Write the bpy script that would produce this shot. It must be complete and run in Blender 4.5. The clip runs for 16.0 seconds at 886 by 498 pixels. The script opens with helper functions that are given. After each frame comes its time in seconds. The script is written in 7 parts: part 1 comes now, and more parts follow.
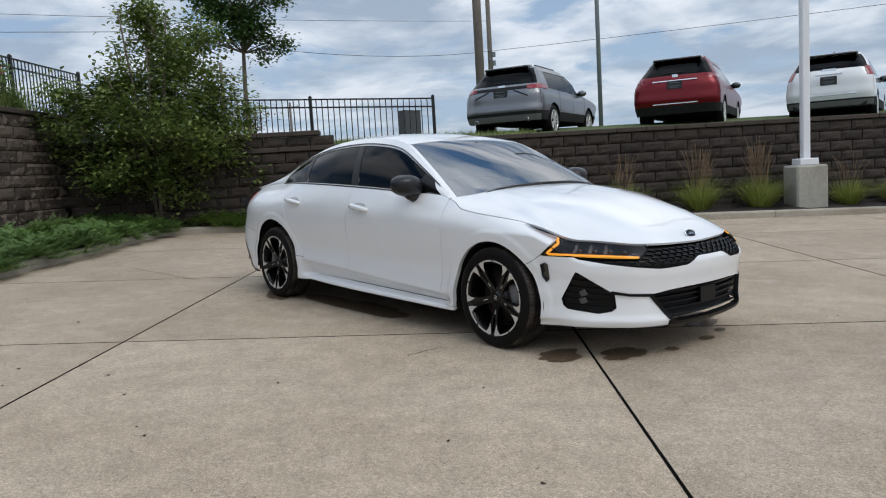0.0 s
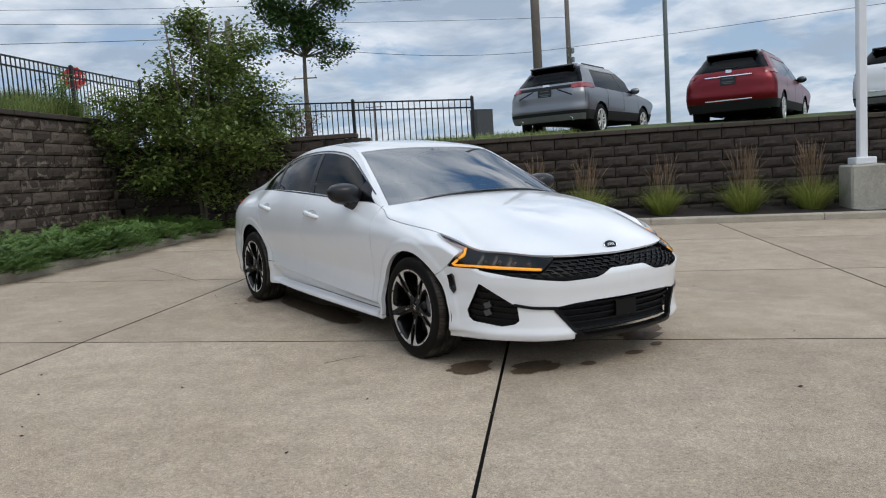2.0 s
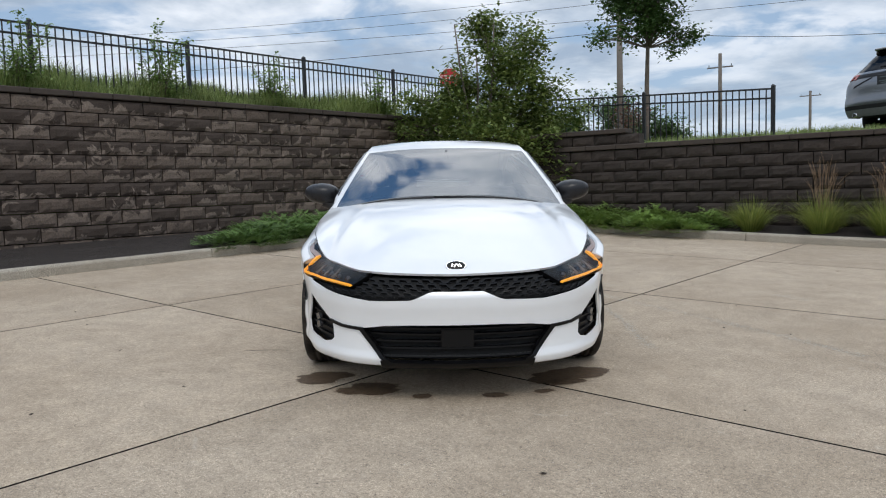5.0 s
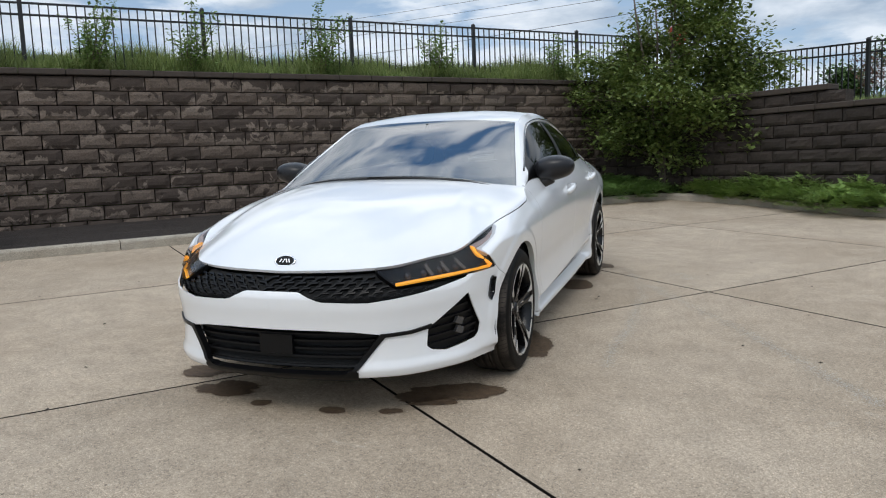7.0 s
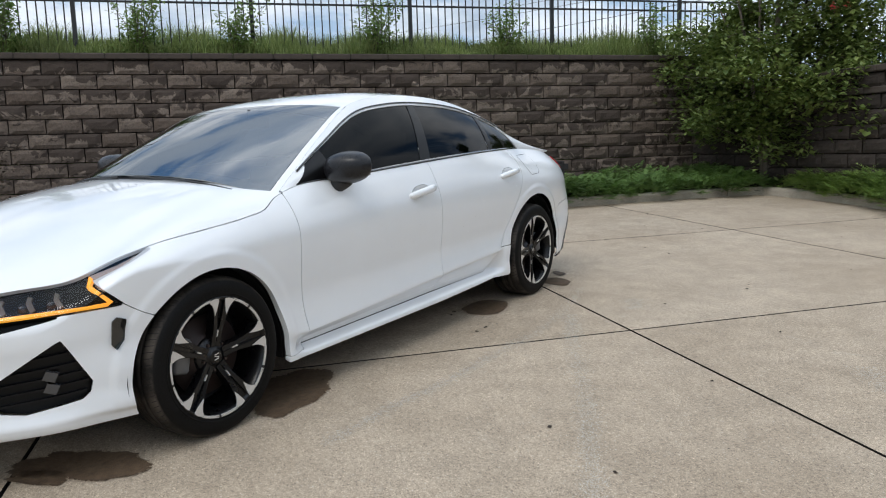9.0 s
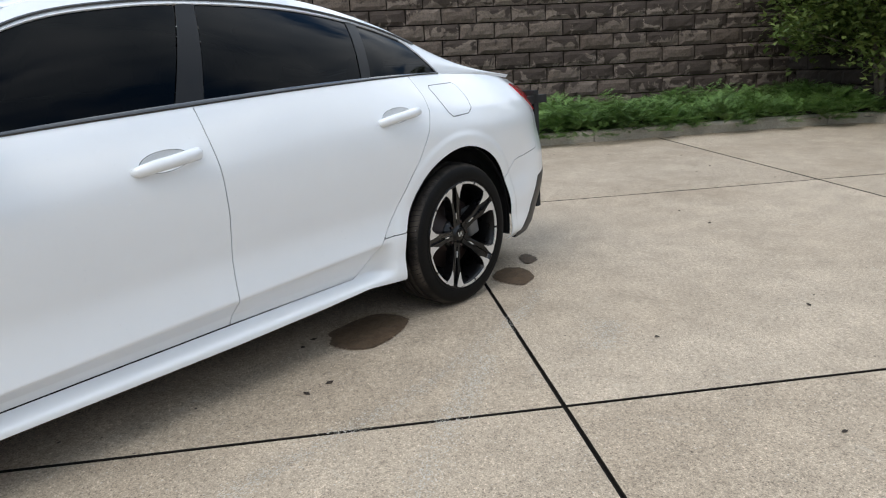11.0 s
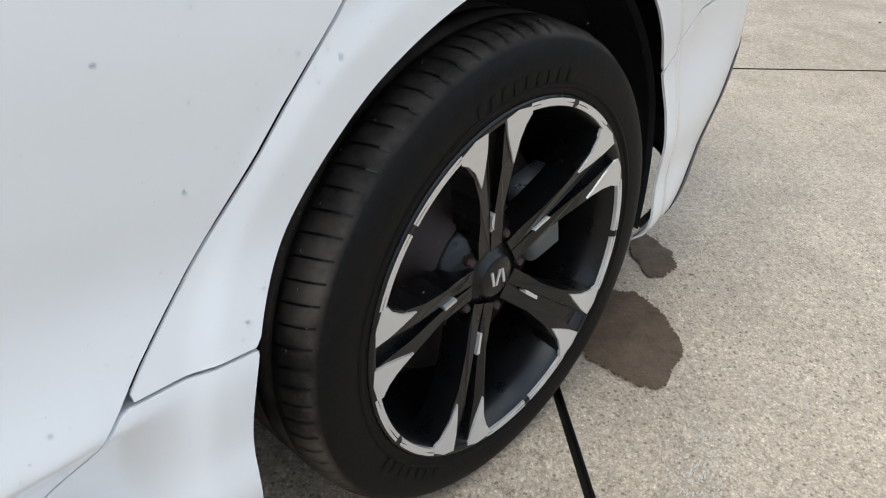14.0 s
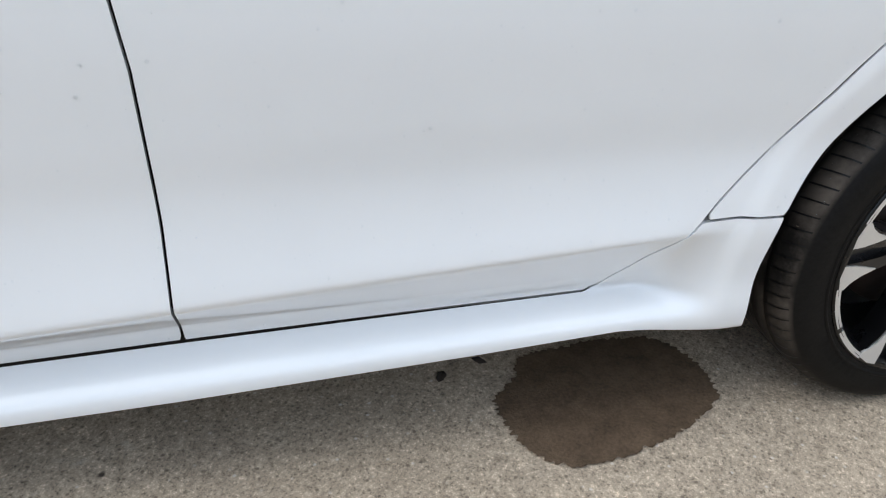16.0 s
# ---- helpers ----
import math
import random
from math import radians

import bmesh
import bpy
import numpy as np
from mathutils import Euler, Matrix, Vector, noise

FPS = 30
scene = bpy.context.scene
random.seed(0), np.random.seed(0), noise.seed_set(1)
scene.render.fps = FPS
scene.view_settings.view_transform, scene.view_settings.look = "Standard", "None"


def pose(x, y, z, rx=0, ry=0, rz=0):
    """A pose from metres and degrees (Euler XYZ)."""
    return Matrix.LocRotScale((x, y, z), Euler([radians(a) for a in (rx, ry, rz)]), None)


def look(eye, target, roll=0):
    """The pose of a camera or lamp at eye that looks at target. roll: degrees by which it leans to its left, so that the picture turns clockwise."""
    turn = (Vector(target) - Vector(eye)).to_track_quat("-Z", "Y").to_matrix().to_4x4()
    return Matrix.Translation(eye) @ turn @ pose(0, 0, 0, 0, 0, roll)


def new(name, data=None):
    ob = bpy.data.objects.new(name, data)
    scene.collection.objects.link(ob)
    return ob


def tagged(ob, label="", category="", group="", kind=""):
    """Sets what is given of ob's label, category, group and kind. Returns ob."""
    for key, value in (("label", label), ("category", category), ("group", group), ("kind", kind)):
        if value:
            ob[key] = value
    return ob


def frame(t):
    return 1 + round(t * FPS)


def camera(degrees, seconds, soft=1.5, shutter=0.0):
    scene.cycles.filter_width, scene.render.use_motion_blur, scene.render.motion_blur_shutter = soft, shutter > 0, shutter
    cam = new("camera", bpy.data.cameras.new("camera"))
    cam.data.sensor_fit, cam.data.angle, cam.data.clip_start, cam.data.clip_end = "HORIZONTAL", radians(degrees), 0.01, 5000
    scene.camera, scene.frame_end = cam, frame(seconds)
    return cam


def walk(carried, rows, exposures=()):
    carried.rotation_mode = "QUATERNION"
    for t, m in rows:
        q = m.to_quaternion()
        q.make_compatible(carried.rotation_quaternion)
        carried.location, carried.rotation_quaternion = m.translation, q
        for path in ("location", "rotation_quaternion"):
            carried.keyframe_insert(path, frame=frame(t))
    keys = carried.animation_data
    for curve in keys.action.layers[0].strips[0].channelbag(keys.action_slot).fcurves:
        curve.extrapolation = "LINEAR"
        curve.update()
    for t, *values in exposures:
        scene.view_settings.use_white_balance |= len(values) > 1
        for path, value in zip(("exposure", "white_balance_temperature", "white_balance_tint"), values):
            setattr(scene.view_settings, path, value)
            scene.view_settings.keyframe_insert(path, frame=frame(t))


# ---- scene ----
EXPOSURES = [(0.0, -0.24, 6350, 10), (3.0, -0.24, 6350, 10), (5.0, -0.17, 6350, 10), (8.0, -0.12, 6350, 9), (10.0, 0.10, 6350, 9), (12.5, 0.16, 6200, 9), (13.5, 0.25, 6200, 9), (14.5, 0.55, 6200, 8), (15.5, 0.52, 6200, 8), (16.0, 0.44, 6200, 9)]

# the lot slopes: all that stands on it is laid out in its own plane
LOT = pose(0, 0, 0, -0.80, 1.46, 0)
cam = camera(61.43, 16.0, soft=1.1)
PATH = [
    (0, (4.785, -4.163, 1.189), (3.271, -2.877, 0.959), -1.88),
    (0.5, (4.804, -4.148, 1.191), (3.278, -2.877, 0.954), -2.15),
    (1, (4.983, -3.998, 1.205), (3.434, -2.756, 0.966), -2.38),
    (1.5, (5.218, -3.726, 1.205), (3.625, -2.539, 0.971), -2.47),
    (2, (5.427, -3.292, 1.222), (3.769, -2.197, 0.995), -2.27),
    (2.5, (5.69, -2.848, 1.219), (3.952, -1.884, 0.998), -1.86),
    (3, (5.889, -2.352, 1.198), (4.068, -1.556, 0.982), -1.27),
    (3.5, (6.014, -1.817, 1.219), (4.123, -1.201, 1.008), -0.79),
    (4, (6.167, -1.265, 1.235), (4.224, -0.839, 1.028), -0.58),
    (4.5, (6.166, -0.698, 1.232), (4.191, -0.464, 1.024), -0.51),
    (5, (6.134, -0.131, 1.214), (4.146, -0.098, 0.997), -0.87),
    (5.2, (6.101, 0.093, 1.226), (4.115, 0.043, 1), -1.03),
    (7.3, (4.967, 2.118, 1.221), (3.14, 1.357, 0.933), -2.09),
    (7.5, (4.788, 2.302, 1.235), (2.986, 1.482, 0.947), -2.09),
    (8, (4.35, 2.667, 1.221), (2.613, 1.72, 0.928), -2.08),
    (8.5, (3.885, 3.004, 1.207), (2.198, 1.972, 0.904), -2.05),
    (9, (3.351, 3.257, 1.205), (1.7, 2.174, 0.885), -1.94),
    (9.5, (2.782, 3.392, 1.23), (1.161, 2.274, 0.879), -1.93),
    (10, (2.18, 3.417, 1.242), (0.599, 2.258, 0.844), -1.84),
    (10.2, (1.961, 3.373, 1.213), (0.402, 2.193, 0.791), -1.95),
    (12.3, (-0.008, 2.258, 1.104), (-1.328, 0.944, 0.374), -3.48),
    (12.5, (-0.154, 2.129, 1.096), (-1.469, 0.834, 0.325), -2.78),
    (13, (-0.452, 1.803, 0.992), (-1.76, 0.558, 0.133), -1.67),
    (13.5, (-0.656, 1.545, 0.894), (-1.958, 0.358, -0.053), 0.55),
    (14, (-0.769, 1.394, 0.841), (-2.048, 0.233, -0.167), 2.7),
    (14.5, (-0.782, 1.375, 0.826), (-2.002, 0.184, -0.219), 4.3),
    (15, (-0.709, 1.465, 0.843), (-1.789, 0.157, -0.216), 4.92),
    (15.5, (-0.547, 1.618, 0.874), (-1.36, 0.133, -0.19), 4.2),
    (15.8, (-0.438, 1.669, 0.899), (-1.03, 0.078, -0.158), 3.42),
    (16, (-0.343, 1.693, 0.918), (-0.788, 0.054, -0.138), 2.62),
]
walk(cam, [(t, LOT @ look(eye, target, roll)) for t, eye, target, roll in PATH], EXPOSURES)

# ---- daylight: broken cloud with a veiled sun ----
SUN_EL, SUN_AZ = radians(52), radians(82)
world = bpy.data.worlds.new("sky")
scene.world = world
world.use_nodes = True
wn = world.node_tree
wn.nodes.clear()


def node(tree, kind, x=None, **kw):
    n = tree.nodes.new(kind)
    for k, v in kw.items():
        if k in n.inputs:
            n.inputs[k].default_value = v
    return n


def ramp(tree, stops, fac=None):
    r = tree.nodes.new("ShaderNodeValToRGB")
    e = r.color_ramp.elements
    while len(e) < len(stops):
        e.new(0.5)
    for el, (pos, c) in zip(e, stops):
        el.position = pos
        el.color = (c, c, c, 1) if isinstance(c, (int, float)) else (*c, 1)
    if fac is not None:
        tree.links.new(fac, r.inputs["Fac"])
    return r


def mixc(tree, fac, a, b, blend="MIX"):
    m = tree.nodes.new("ShaderNodeMix")
    m.data_type, m.blend_type = "RGBA", blend
    for sock, val in ((m.inputs[0], fac), (m.inputs[6], a), (m.inputs[7], b)):
        if isinstance(val, bpy.types.NodeSocket):
            tree.links.new(val, sock)
        elif isinstance(val, tuple):
            sock.default_value = (*val, 1)
        else:
            sock.default_value = val
    return m.outputs[2]


sky = wn.nodes.new("ShaderNodeTexSky")
sky.sky_type, sky.sun_disc = "NISHITA", False
sky.sun_elevation, sky.sun_rotation = SUN_EL, SUN_AZ
sky.air_density, sky.dust_density, sky.ozone_density = 1.0, 1.0, 1.0
wc = wn.nodes.new("ShaderNodeTexCoord")
wsep = wn.nodes.new("ShaderNodeSeparateXYZ")
wn.links.new(wc.outputs["Generated"], wsep.inputs[0])
# clouds lie on a flat layer: divide by the height above the horizon
wadd = wn.nodes.new("ShaderNodeMath")
wadd.operation = "MAXIMUM"
wn.links.new(wsep.outputs[2], wadd.inputs[0])
wadd.inputs[1].default_value = 0.0
wadd2 = wn.nodes.new("ShaderNodeMath")
wadd2.operation = "ADD"
wn.links.new(wadd.outputs[0], wadd2.inputs[0])
wadd2.inputs[1].default_value = 0.16
wdiv = []
for i in (0, 1):
    d = wn.nodes.new("ShaderNodeMath")
    d.operation = "DIVIDE"
    wn.links.new(wsep.outputs[i], d.inputs[0])
    wn.links.new(wadd2.outputs[0], d.inputs[1])
    wdiv.append(d)
wcomb = wn.nodes.new("ShaderNodeCombineXYZ")
wn.links.new(wdiv[0].outputs[0], wcomb.inputs[0])
wn.links.new(wdiv[1].outputs[0], wcomb.inputs[1])
n1 = node(wn, "ShaderNodeTexNoise", Scale=2.0, Detail=8.0, Roughness=0.54, Distortion=0.25)
n2 = node(wn, "ShaderNodeTexNoise", Scale=1.7, Detail=8.0, Roughness=0.56, Distortion=0.2)
wmap = wn.nodes.new("ShaderNodeMapping")
wmap.inputs["Location"].default_value = (3.1, 1.7, 0.4)
wn.links.new(wcomb.outputs[0], wmap.inputs[0])
wn.links.new(wcomb.outputs[0], n1.inputs["Vector"])
wn.links.new(wmap.outputs[0], n2.inputs["Vector"])
cover = ramp(wn, [(0.38, 0.0), (0.47, 0.80), (0.57, 1.0)], n1.outputs["Fac"])
shade = ramp(wn, [(0.38, (4.2, 4.9, 5.9)), (0.48, (7.2, 7.7, 8.3)), (0.60, (11.2, 11.3, 11.5))], n2.outputs["Fac"])
# pale near the horizon, deep blue between the clouds overhead
blue = ramp(wn, [(0.10, (4.6, 6.1, 8.0)), (0.55, (1.1, 2.3, 4.4))], wsep.outputs[2])
skyc = mixc(wn, 0.8, sky.outputs[0], blue.outputs[0])
# thinner cover towards the horizon
thin = ramp(wn, [(0.02, 0.50), (0.32, 0.85), (0.50, 1.0)], wsep.outputs[2])
clouds = mixc(wn, mixc(wn, 1.0, cover.outputs[0], thin.outputs[0], "MULTIPLY"), skyc, shade.outputs[0])
# a cloudy sky is darker towards the horizon than overhead
height = ramp(wn, [(0.0, 0.66), (0.35, 0.80), (0.75, 1.25)], wsep.outputs[2])
clouds = mixc(wn, 1.0, clouds, height.outputs[0], "MULTIPLY")
bg = node(wn, "ShaderNodeBackground", Strength=0.147)
wn.links.new(clouds, bg.inputs["Color"])
wout = wn.nodes.new("ShaderNodeOutputWorld")
wn.links.new(bg.outputs[0], wout.inputs[0])

sun = new("sun", bpy.data.lights.new("sun", "SUN"))
sun.data.energy, sun.data.angle, sun.data.color = 1.0, radians(30), (1.0, 0.94, 0.85)
sun.rotation_euler = (radians(90) - SUN_EL, 0, radians(180) - SUN_AZ)

# ---- materials ----


def bsdf(name):
    m = bpy.data.materials.new(name)
    m.use_nodes = True
    t = m.node_tree
    return m, t, t.nodes["Principled BSDF"]


def coords(t, kind="Object"):
    return t.nodes.new("ShaderNodeTexCoord").outputs[kind]


def noise_tex(t, vec, scale, detail=6.0, rough=0.6, dist=0.0):
    n = node(t, "ShaderNodeTexNoise", Scale=scale, Detail=detail, Roughness=rough, Distortion=dist)
    t.links.new(vec, n.inputs["Vector"])
    return n.outputs["Fac"]


def bump(t, p, height, strength, distance):
    b = node(t, "ShaderNodeBump", Strength=strength, Distance=distance)
    t.links.new(height, b.inputs["Height"])
    t.links.new(b.outputs[0], p.inputs["Normal"])
    return b


def plain(name, c, rough=0.5, metal=0.0, coat=0.0, var=0.12, scale=30.0, relief=0.0, spec=0.5, fine=None, space="Object"):
    """A surface of one colour with blotches at two scales and a fine relief."""
    m, t, p = bsdf(name)
    v = coords(t, space)
    a = noise_tex(t, v, scale * 0.15, 4)
    b = noise_tex(t, v, scale, 6)
    k = t.nodes.new("ShaderNodeMath")
    k.operation = "MULTIPLY_ADD"
    t.links.new(a, k.inputs[0])
    k.inputs[1].default_value = 0.5
    h = t.nodes.new("ShaderNodeMath")
    h.operation = "MULTIPLY"
    t.links.new(b, h.inputs[0])
    h.inputs[1].default_value = 0.5
    t.links.new(h.outputs[0], k.inputs[2])
    r = ramp(t, [(0.3, tuple(x * (1 - var) for x in c)), (0.7, tuple(min(1, x * (1 + var)) for x in c))], k.outputs[0])
    t.links.new(r.outputs[0], p.inputs["Base Color"])
    rr = ramp(t, [(0.3, max(0, rough - 0.06)), (0.7, min(1, rough + 0.06))], b)
    t.links.new(rr.outputs[0], p.inputs["Roughness"])
    p.inputs["Metallic"].default_value = metal
    p.inputs["Coat Weight"].default_value = coat
    p.inputs["Coat Roughness"].default_value = 0.04
    p.inputs["Specular IOR Level"].default_value = spec
    if relief:
        bump(t, p, b, 1.0, relief)
    return m


def concrete_mat(name, c1, c2, speck=True):
    """Worn broom-finished concrete: cloudy tone, sandy grain, pits and pale aggregate; each slab has its own cast."""
    m, t, p = bsdf(name)
    info = t.nodes.new("ShaderNodeObjectInfo")
    off = t.nodes.new("ShaderNodeVectorMath")
    off.operation = "ADD"
    t.links.new(coords(t), off.inputs[0])
    t.links.new(info.outputs["Location"], off.inputs[1])
    v = off.outputs[0]
    big = noise_tex(t, v, 0.55, 5, 0.6, 0.3)
    mid = noise_tex(t, v, 5.0, 6, 0.65)
    fine = noise_tex(t, v, 190.0, 3, 0.8)
    grit = noise_tex(t, v, 60.0, 4, 0.8)
    col = ramp(t, [(0.35, c1), (0.65, c2)], big).outputs[0]
    col = mixc(t, 1.0, col, ramp(t, [(0.0, 0.93), (1.0, 1.05)], info.outputs["Random"]).outputs[0], "MULTIPLY")
    col = mixc(t, 1.0, col, ramp(t, [(0.3, 0.84), (0.7, 1.10)], mid).outputs[0], "MULTIPLY")
    col = mixc(t, 1.0, col, ramp(t, [(0.32, 0.62), (0.45, 0.95), (0.55, 1.05), (0.68, 1.35)], grit).outputs[0], "MULTIPLY")
    col = mixc(t, 1.0, col, ramp(t, [(0.30, 0.28), (0.43, 0.88), (0.57, 1.10), (0.70, 1.9)], fine).outputs[0], "MULTIPLY")
    if speck:
        vo = node(t, "ShaderNodeTexVoronoi", Scale=15.0)
        t.links.new(v, vo.inputs["Vector"])
        dots = ramp(t, [(0.05, 1.0), (0.10, 0.0)], vo.outputs["Distance"]).outputs[0]
        pick = ramp(t, [(0.80, 0.0), (0.84, 1.0)], vo.outputs["Color"]).outputs[0]
        col = mixc(t, mixc(t, 1.0, dots, pick, "MULTIPLY"), col, (0.06, 0.046, 0.036))
        # aggregate: many small pits and pale grains
        va = node(t, "ShaderNodeTexVoronoi", Scale=75.0)
        t.links.new(v, va.inputs["Vector"])
        ga = ramp(t, [(0.14, 1.0), (0.30, 0.0)], va.outputs["Distance"]).outputs[0]
        pits = ramp(t, [(0.50, 0.0), (0.62, 0.75)], va.outputs["Color"]).outputs[0]
        pale = ramp(t, [(0.16, 0.55), (0.28, 0.0)], va.outputs["Color"]).outputs[0]
        col = mixc(t, mixc(t, 1.0, ga, pits, "MULTIPLY"), col, (0.13, 0.10, 0.075))
        col = mixc(t, mixc(t, 1.0, ga, pale, "MULTIPLY"), col, (0.66, 0.61, 0.53))
        # pale spalls and rubbed spots
        st = noise_tex(t, v, 2.6, 9, 0.8, 1.6)
        sc = ramp(t, [(0.60, 0.0), (0.72, 0.42)], st).outputs[0]
        col = mixc(t, sc, col, (0.58, 0.53, 0.45))
        dk = noise_tex(t, v, 0.9, 9, 0.7, 0.8)
        dc = ramp(t, [(0.26, 0.40), (0.40, 0.0)], dk).outputs[0]
        col = mixc(t, dc, col, (0.17, 0.135, 0.105))
    t.links.new(col, p.inputs["Base Color"])
    p.inputs["Roughness"].default_value = 0.85
    p.inputs["Specular IOR Level"].default_value = 0.25
    bump(t, p, grit, 0.5, 0.003)
    return m


def block_mat(name, lo, hi, wet, damp):
    """Split-faced wall block: every block has its own tone, with damp stains across the courses."""
    m, t, p = bsdf(name)
    v = coords(t, "Object")
    info = t.nodes.new("ShaderNodeObjectInfo")
    tone = ramp(t, [(0.0, lo), (1.0, hi)], info.outputs["Random"]).outputs[0]
    off = t.nodes.new("ShaderNodeVectorMath")
    off.operation = "ADD"
    t.links.new(v, off.inputs[0])
    rv = t.nodes.new("ShaderNodeVectorMath")
    rv.operation = "SCALE"
    t.links.new(info.outputs["Location"], rv.inputs[0])
    rv.inputs[3].default_value = 1.0
    t.links.new(rv.outputs[0], off.inputs[1])
    g = noise_tex(t, off.outputs[0], 38.0, 6, 0.7)
    s = noise_tex(t, off.outputs[0], 4.2, 5, 0.6, 1.0)
    col = mixc(t, 1.0, tone, ramp(t, [(0.28, 0.55), (0.5, 1.0), (0.75, 1.45)], g).outputs[0], "MULTIPLY")
    # damp soaks down from the upper edge of a block, in some blocks all the way
    sep = t.nodes.new("ShaderNodeSeparateXYZ")
    t.links.new(v, sep.inputs[0])
    acc = s
    course = node(t, "ShaderNodeMath")
    course.operation = "MODULO"
    t.links.new(sep.outputs[2], course.inputs[0])
    course.inputs[1].default_value = 0.203
    for src, k, b in ((course.outputs[0], 1.1, -0.11), (info.outputs["Random"], 0.34, -0.17)):
        q = node(t, "ShaderNodeMath")
        q.operation = "MULTIPLY_ADD"
        t.links.new(src, q.inputs[0])
        q.inputs[1].default_value, q.inputs[2].default_value = k, b
        w = node(t, "ShaderNodeMath")
        w.operation = "ADD"
        t.links.new(q.outputs[0], w.inputs[0])
        t.links.new(acc, w.inputs[1])
        acc = w.outputs[0]
    col = mixc(t, ramp(t, [(0.50, 0.0), (0.54, 0.85 * damp)], acc).outputs[0], col, wet)
    t.links.new(col, p.inputs["Base Color"])
    p.inputs["Roughness"].default_value = 0.88
    bump(t, p, g, 0.8, 0.008)
    return m


def leaf_mat(name, c1, c2, trans=0.25, rough=0.5):
    m, t, p = bsdf(name)
    geo = t.nodes.new("ShaderNodeNewGeometry")
    v = coords(t)
    col = ramp(t, [(0.0, c1), (1.0, c2)], geo.outputs["Random Per Island"]).outputs[0]
    n = noise_tex(t, v, 1.6, 4)
    col = mixc(t, 1.0, col, ramp(t, [(0.3, 0.62), (0.7, 1.25)], n).outputs[0], "MULTIPLY")
    t.links.new(col, p.inputs["Base Color"])
    p.inputs["Roughness"].default_value = rough
    p.inputs["Specular IOR Level"].default_value = 0.35
    tr = t.nodes.new("ShaderNodeBsdfTranslucent")
    t.links.new(col, tr.inputs["Color"])
    mx = node(t, "ShaderNodeMixShader")
    mx.inputs[0].default_value = trans
    t.links.new(p.outputs[0], mx.inputs[1])
    t.links.new(tr.outputs[0], mx.inputs[2])
    t.links.new(mx.outputs[0], t.nodes["Material Output"].inputs[0])
    return m


def glass_mat(name, tint, ior=1.75):
    """A thin pane: tinted see-through body, mirror gloss by angle."""
    m, t, p = bsdf(name)
    tr = t.nodes.new("ShaderNodeBsdfTransparent")
    tr.inputs["Color"].default_value = (*tint, 1)
    gl = t.nodes.new("ShaderNodeBsdfGlossy")
    v = coords(t)
    n = noise_tex(t, v, 9.0, 4)
    r = ramp(t, [(0.3, 0.01), (0.8, 0.035)], n)
    t.links.new(r.outputs[0], gl.inputs["Roughness"])
    gl.inputs["Color"].default_value = (0.96, 0.98, 1.0, 1)
    fr = node(t, "ShaderNodeFresnel", IOR=ior)
    mx = node(t, "ShaderNodeMixShader")
    t.links.new(fr.outputs[0], mx.inputs[0])
    t.links.new(tr.outputs[0], mx.inputs[1])
    t.links.new(gl.outputs[0], mx.inputs[2])
    t.links.new(mx.outputs[0], t.nodes["Material Output"].inputs[0])
    t.nodes.remove(p)
    return m


def glow(name, c, power):
    m, t, p = bsdf(name)
    p.inputs["Base Color"].default_value = (*c, 1)
    p.inputs["Emission Color"].default_value = (*c, 1)
    p.inputs["Emission Strength"].default_value = power
    p.inputs["Roughness"].default_value = 0.3
    return m


def paint_mat(name, c, drops=False, metal=0.0, rough=0.32, coat=1.0):
    m, t, p = bsdf(name)
    v = coords(t)
    n = noise_tex(t, v, 3.0, 5)
    r = ramp(t, [(0.3, tuple(x * 0.965 for x in c)), (0.7, c)], n)
    t.links.new(r.outputs[0], p.inputs["Base Color"])
    p.inputs["Roughness"].default_value = rough
    p.inputs["Metallic"].default_value = metal
    p.inputs["Coat Weight"].default_value = coat
    p.inputs["Coat Roughness"].default_value = 0.03
    if drops:
        vo = node(t, "ShaderNodeTexVoronoi", Scale=26.0)
        t.links.new(v, vo.inputs["Vector"])
        dots = ramp(t, [(0.03, 1.0), (0.075, 0.0)], vo.outputs["Distance"]).outputs[0]
        pick = ramp(t, [(0.80, 0.0), (0.83, 1.0)], vo.outputs["Color"]).outputs[0]
        bump(t, p, mixc(t, 1.0, dots, pick, "MULTIPLY"), 0.6, 0.0016)
    return m


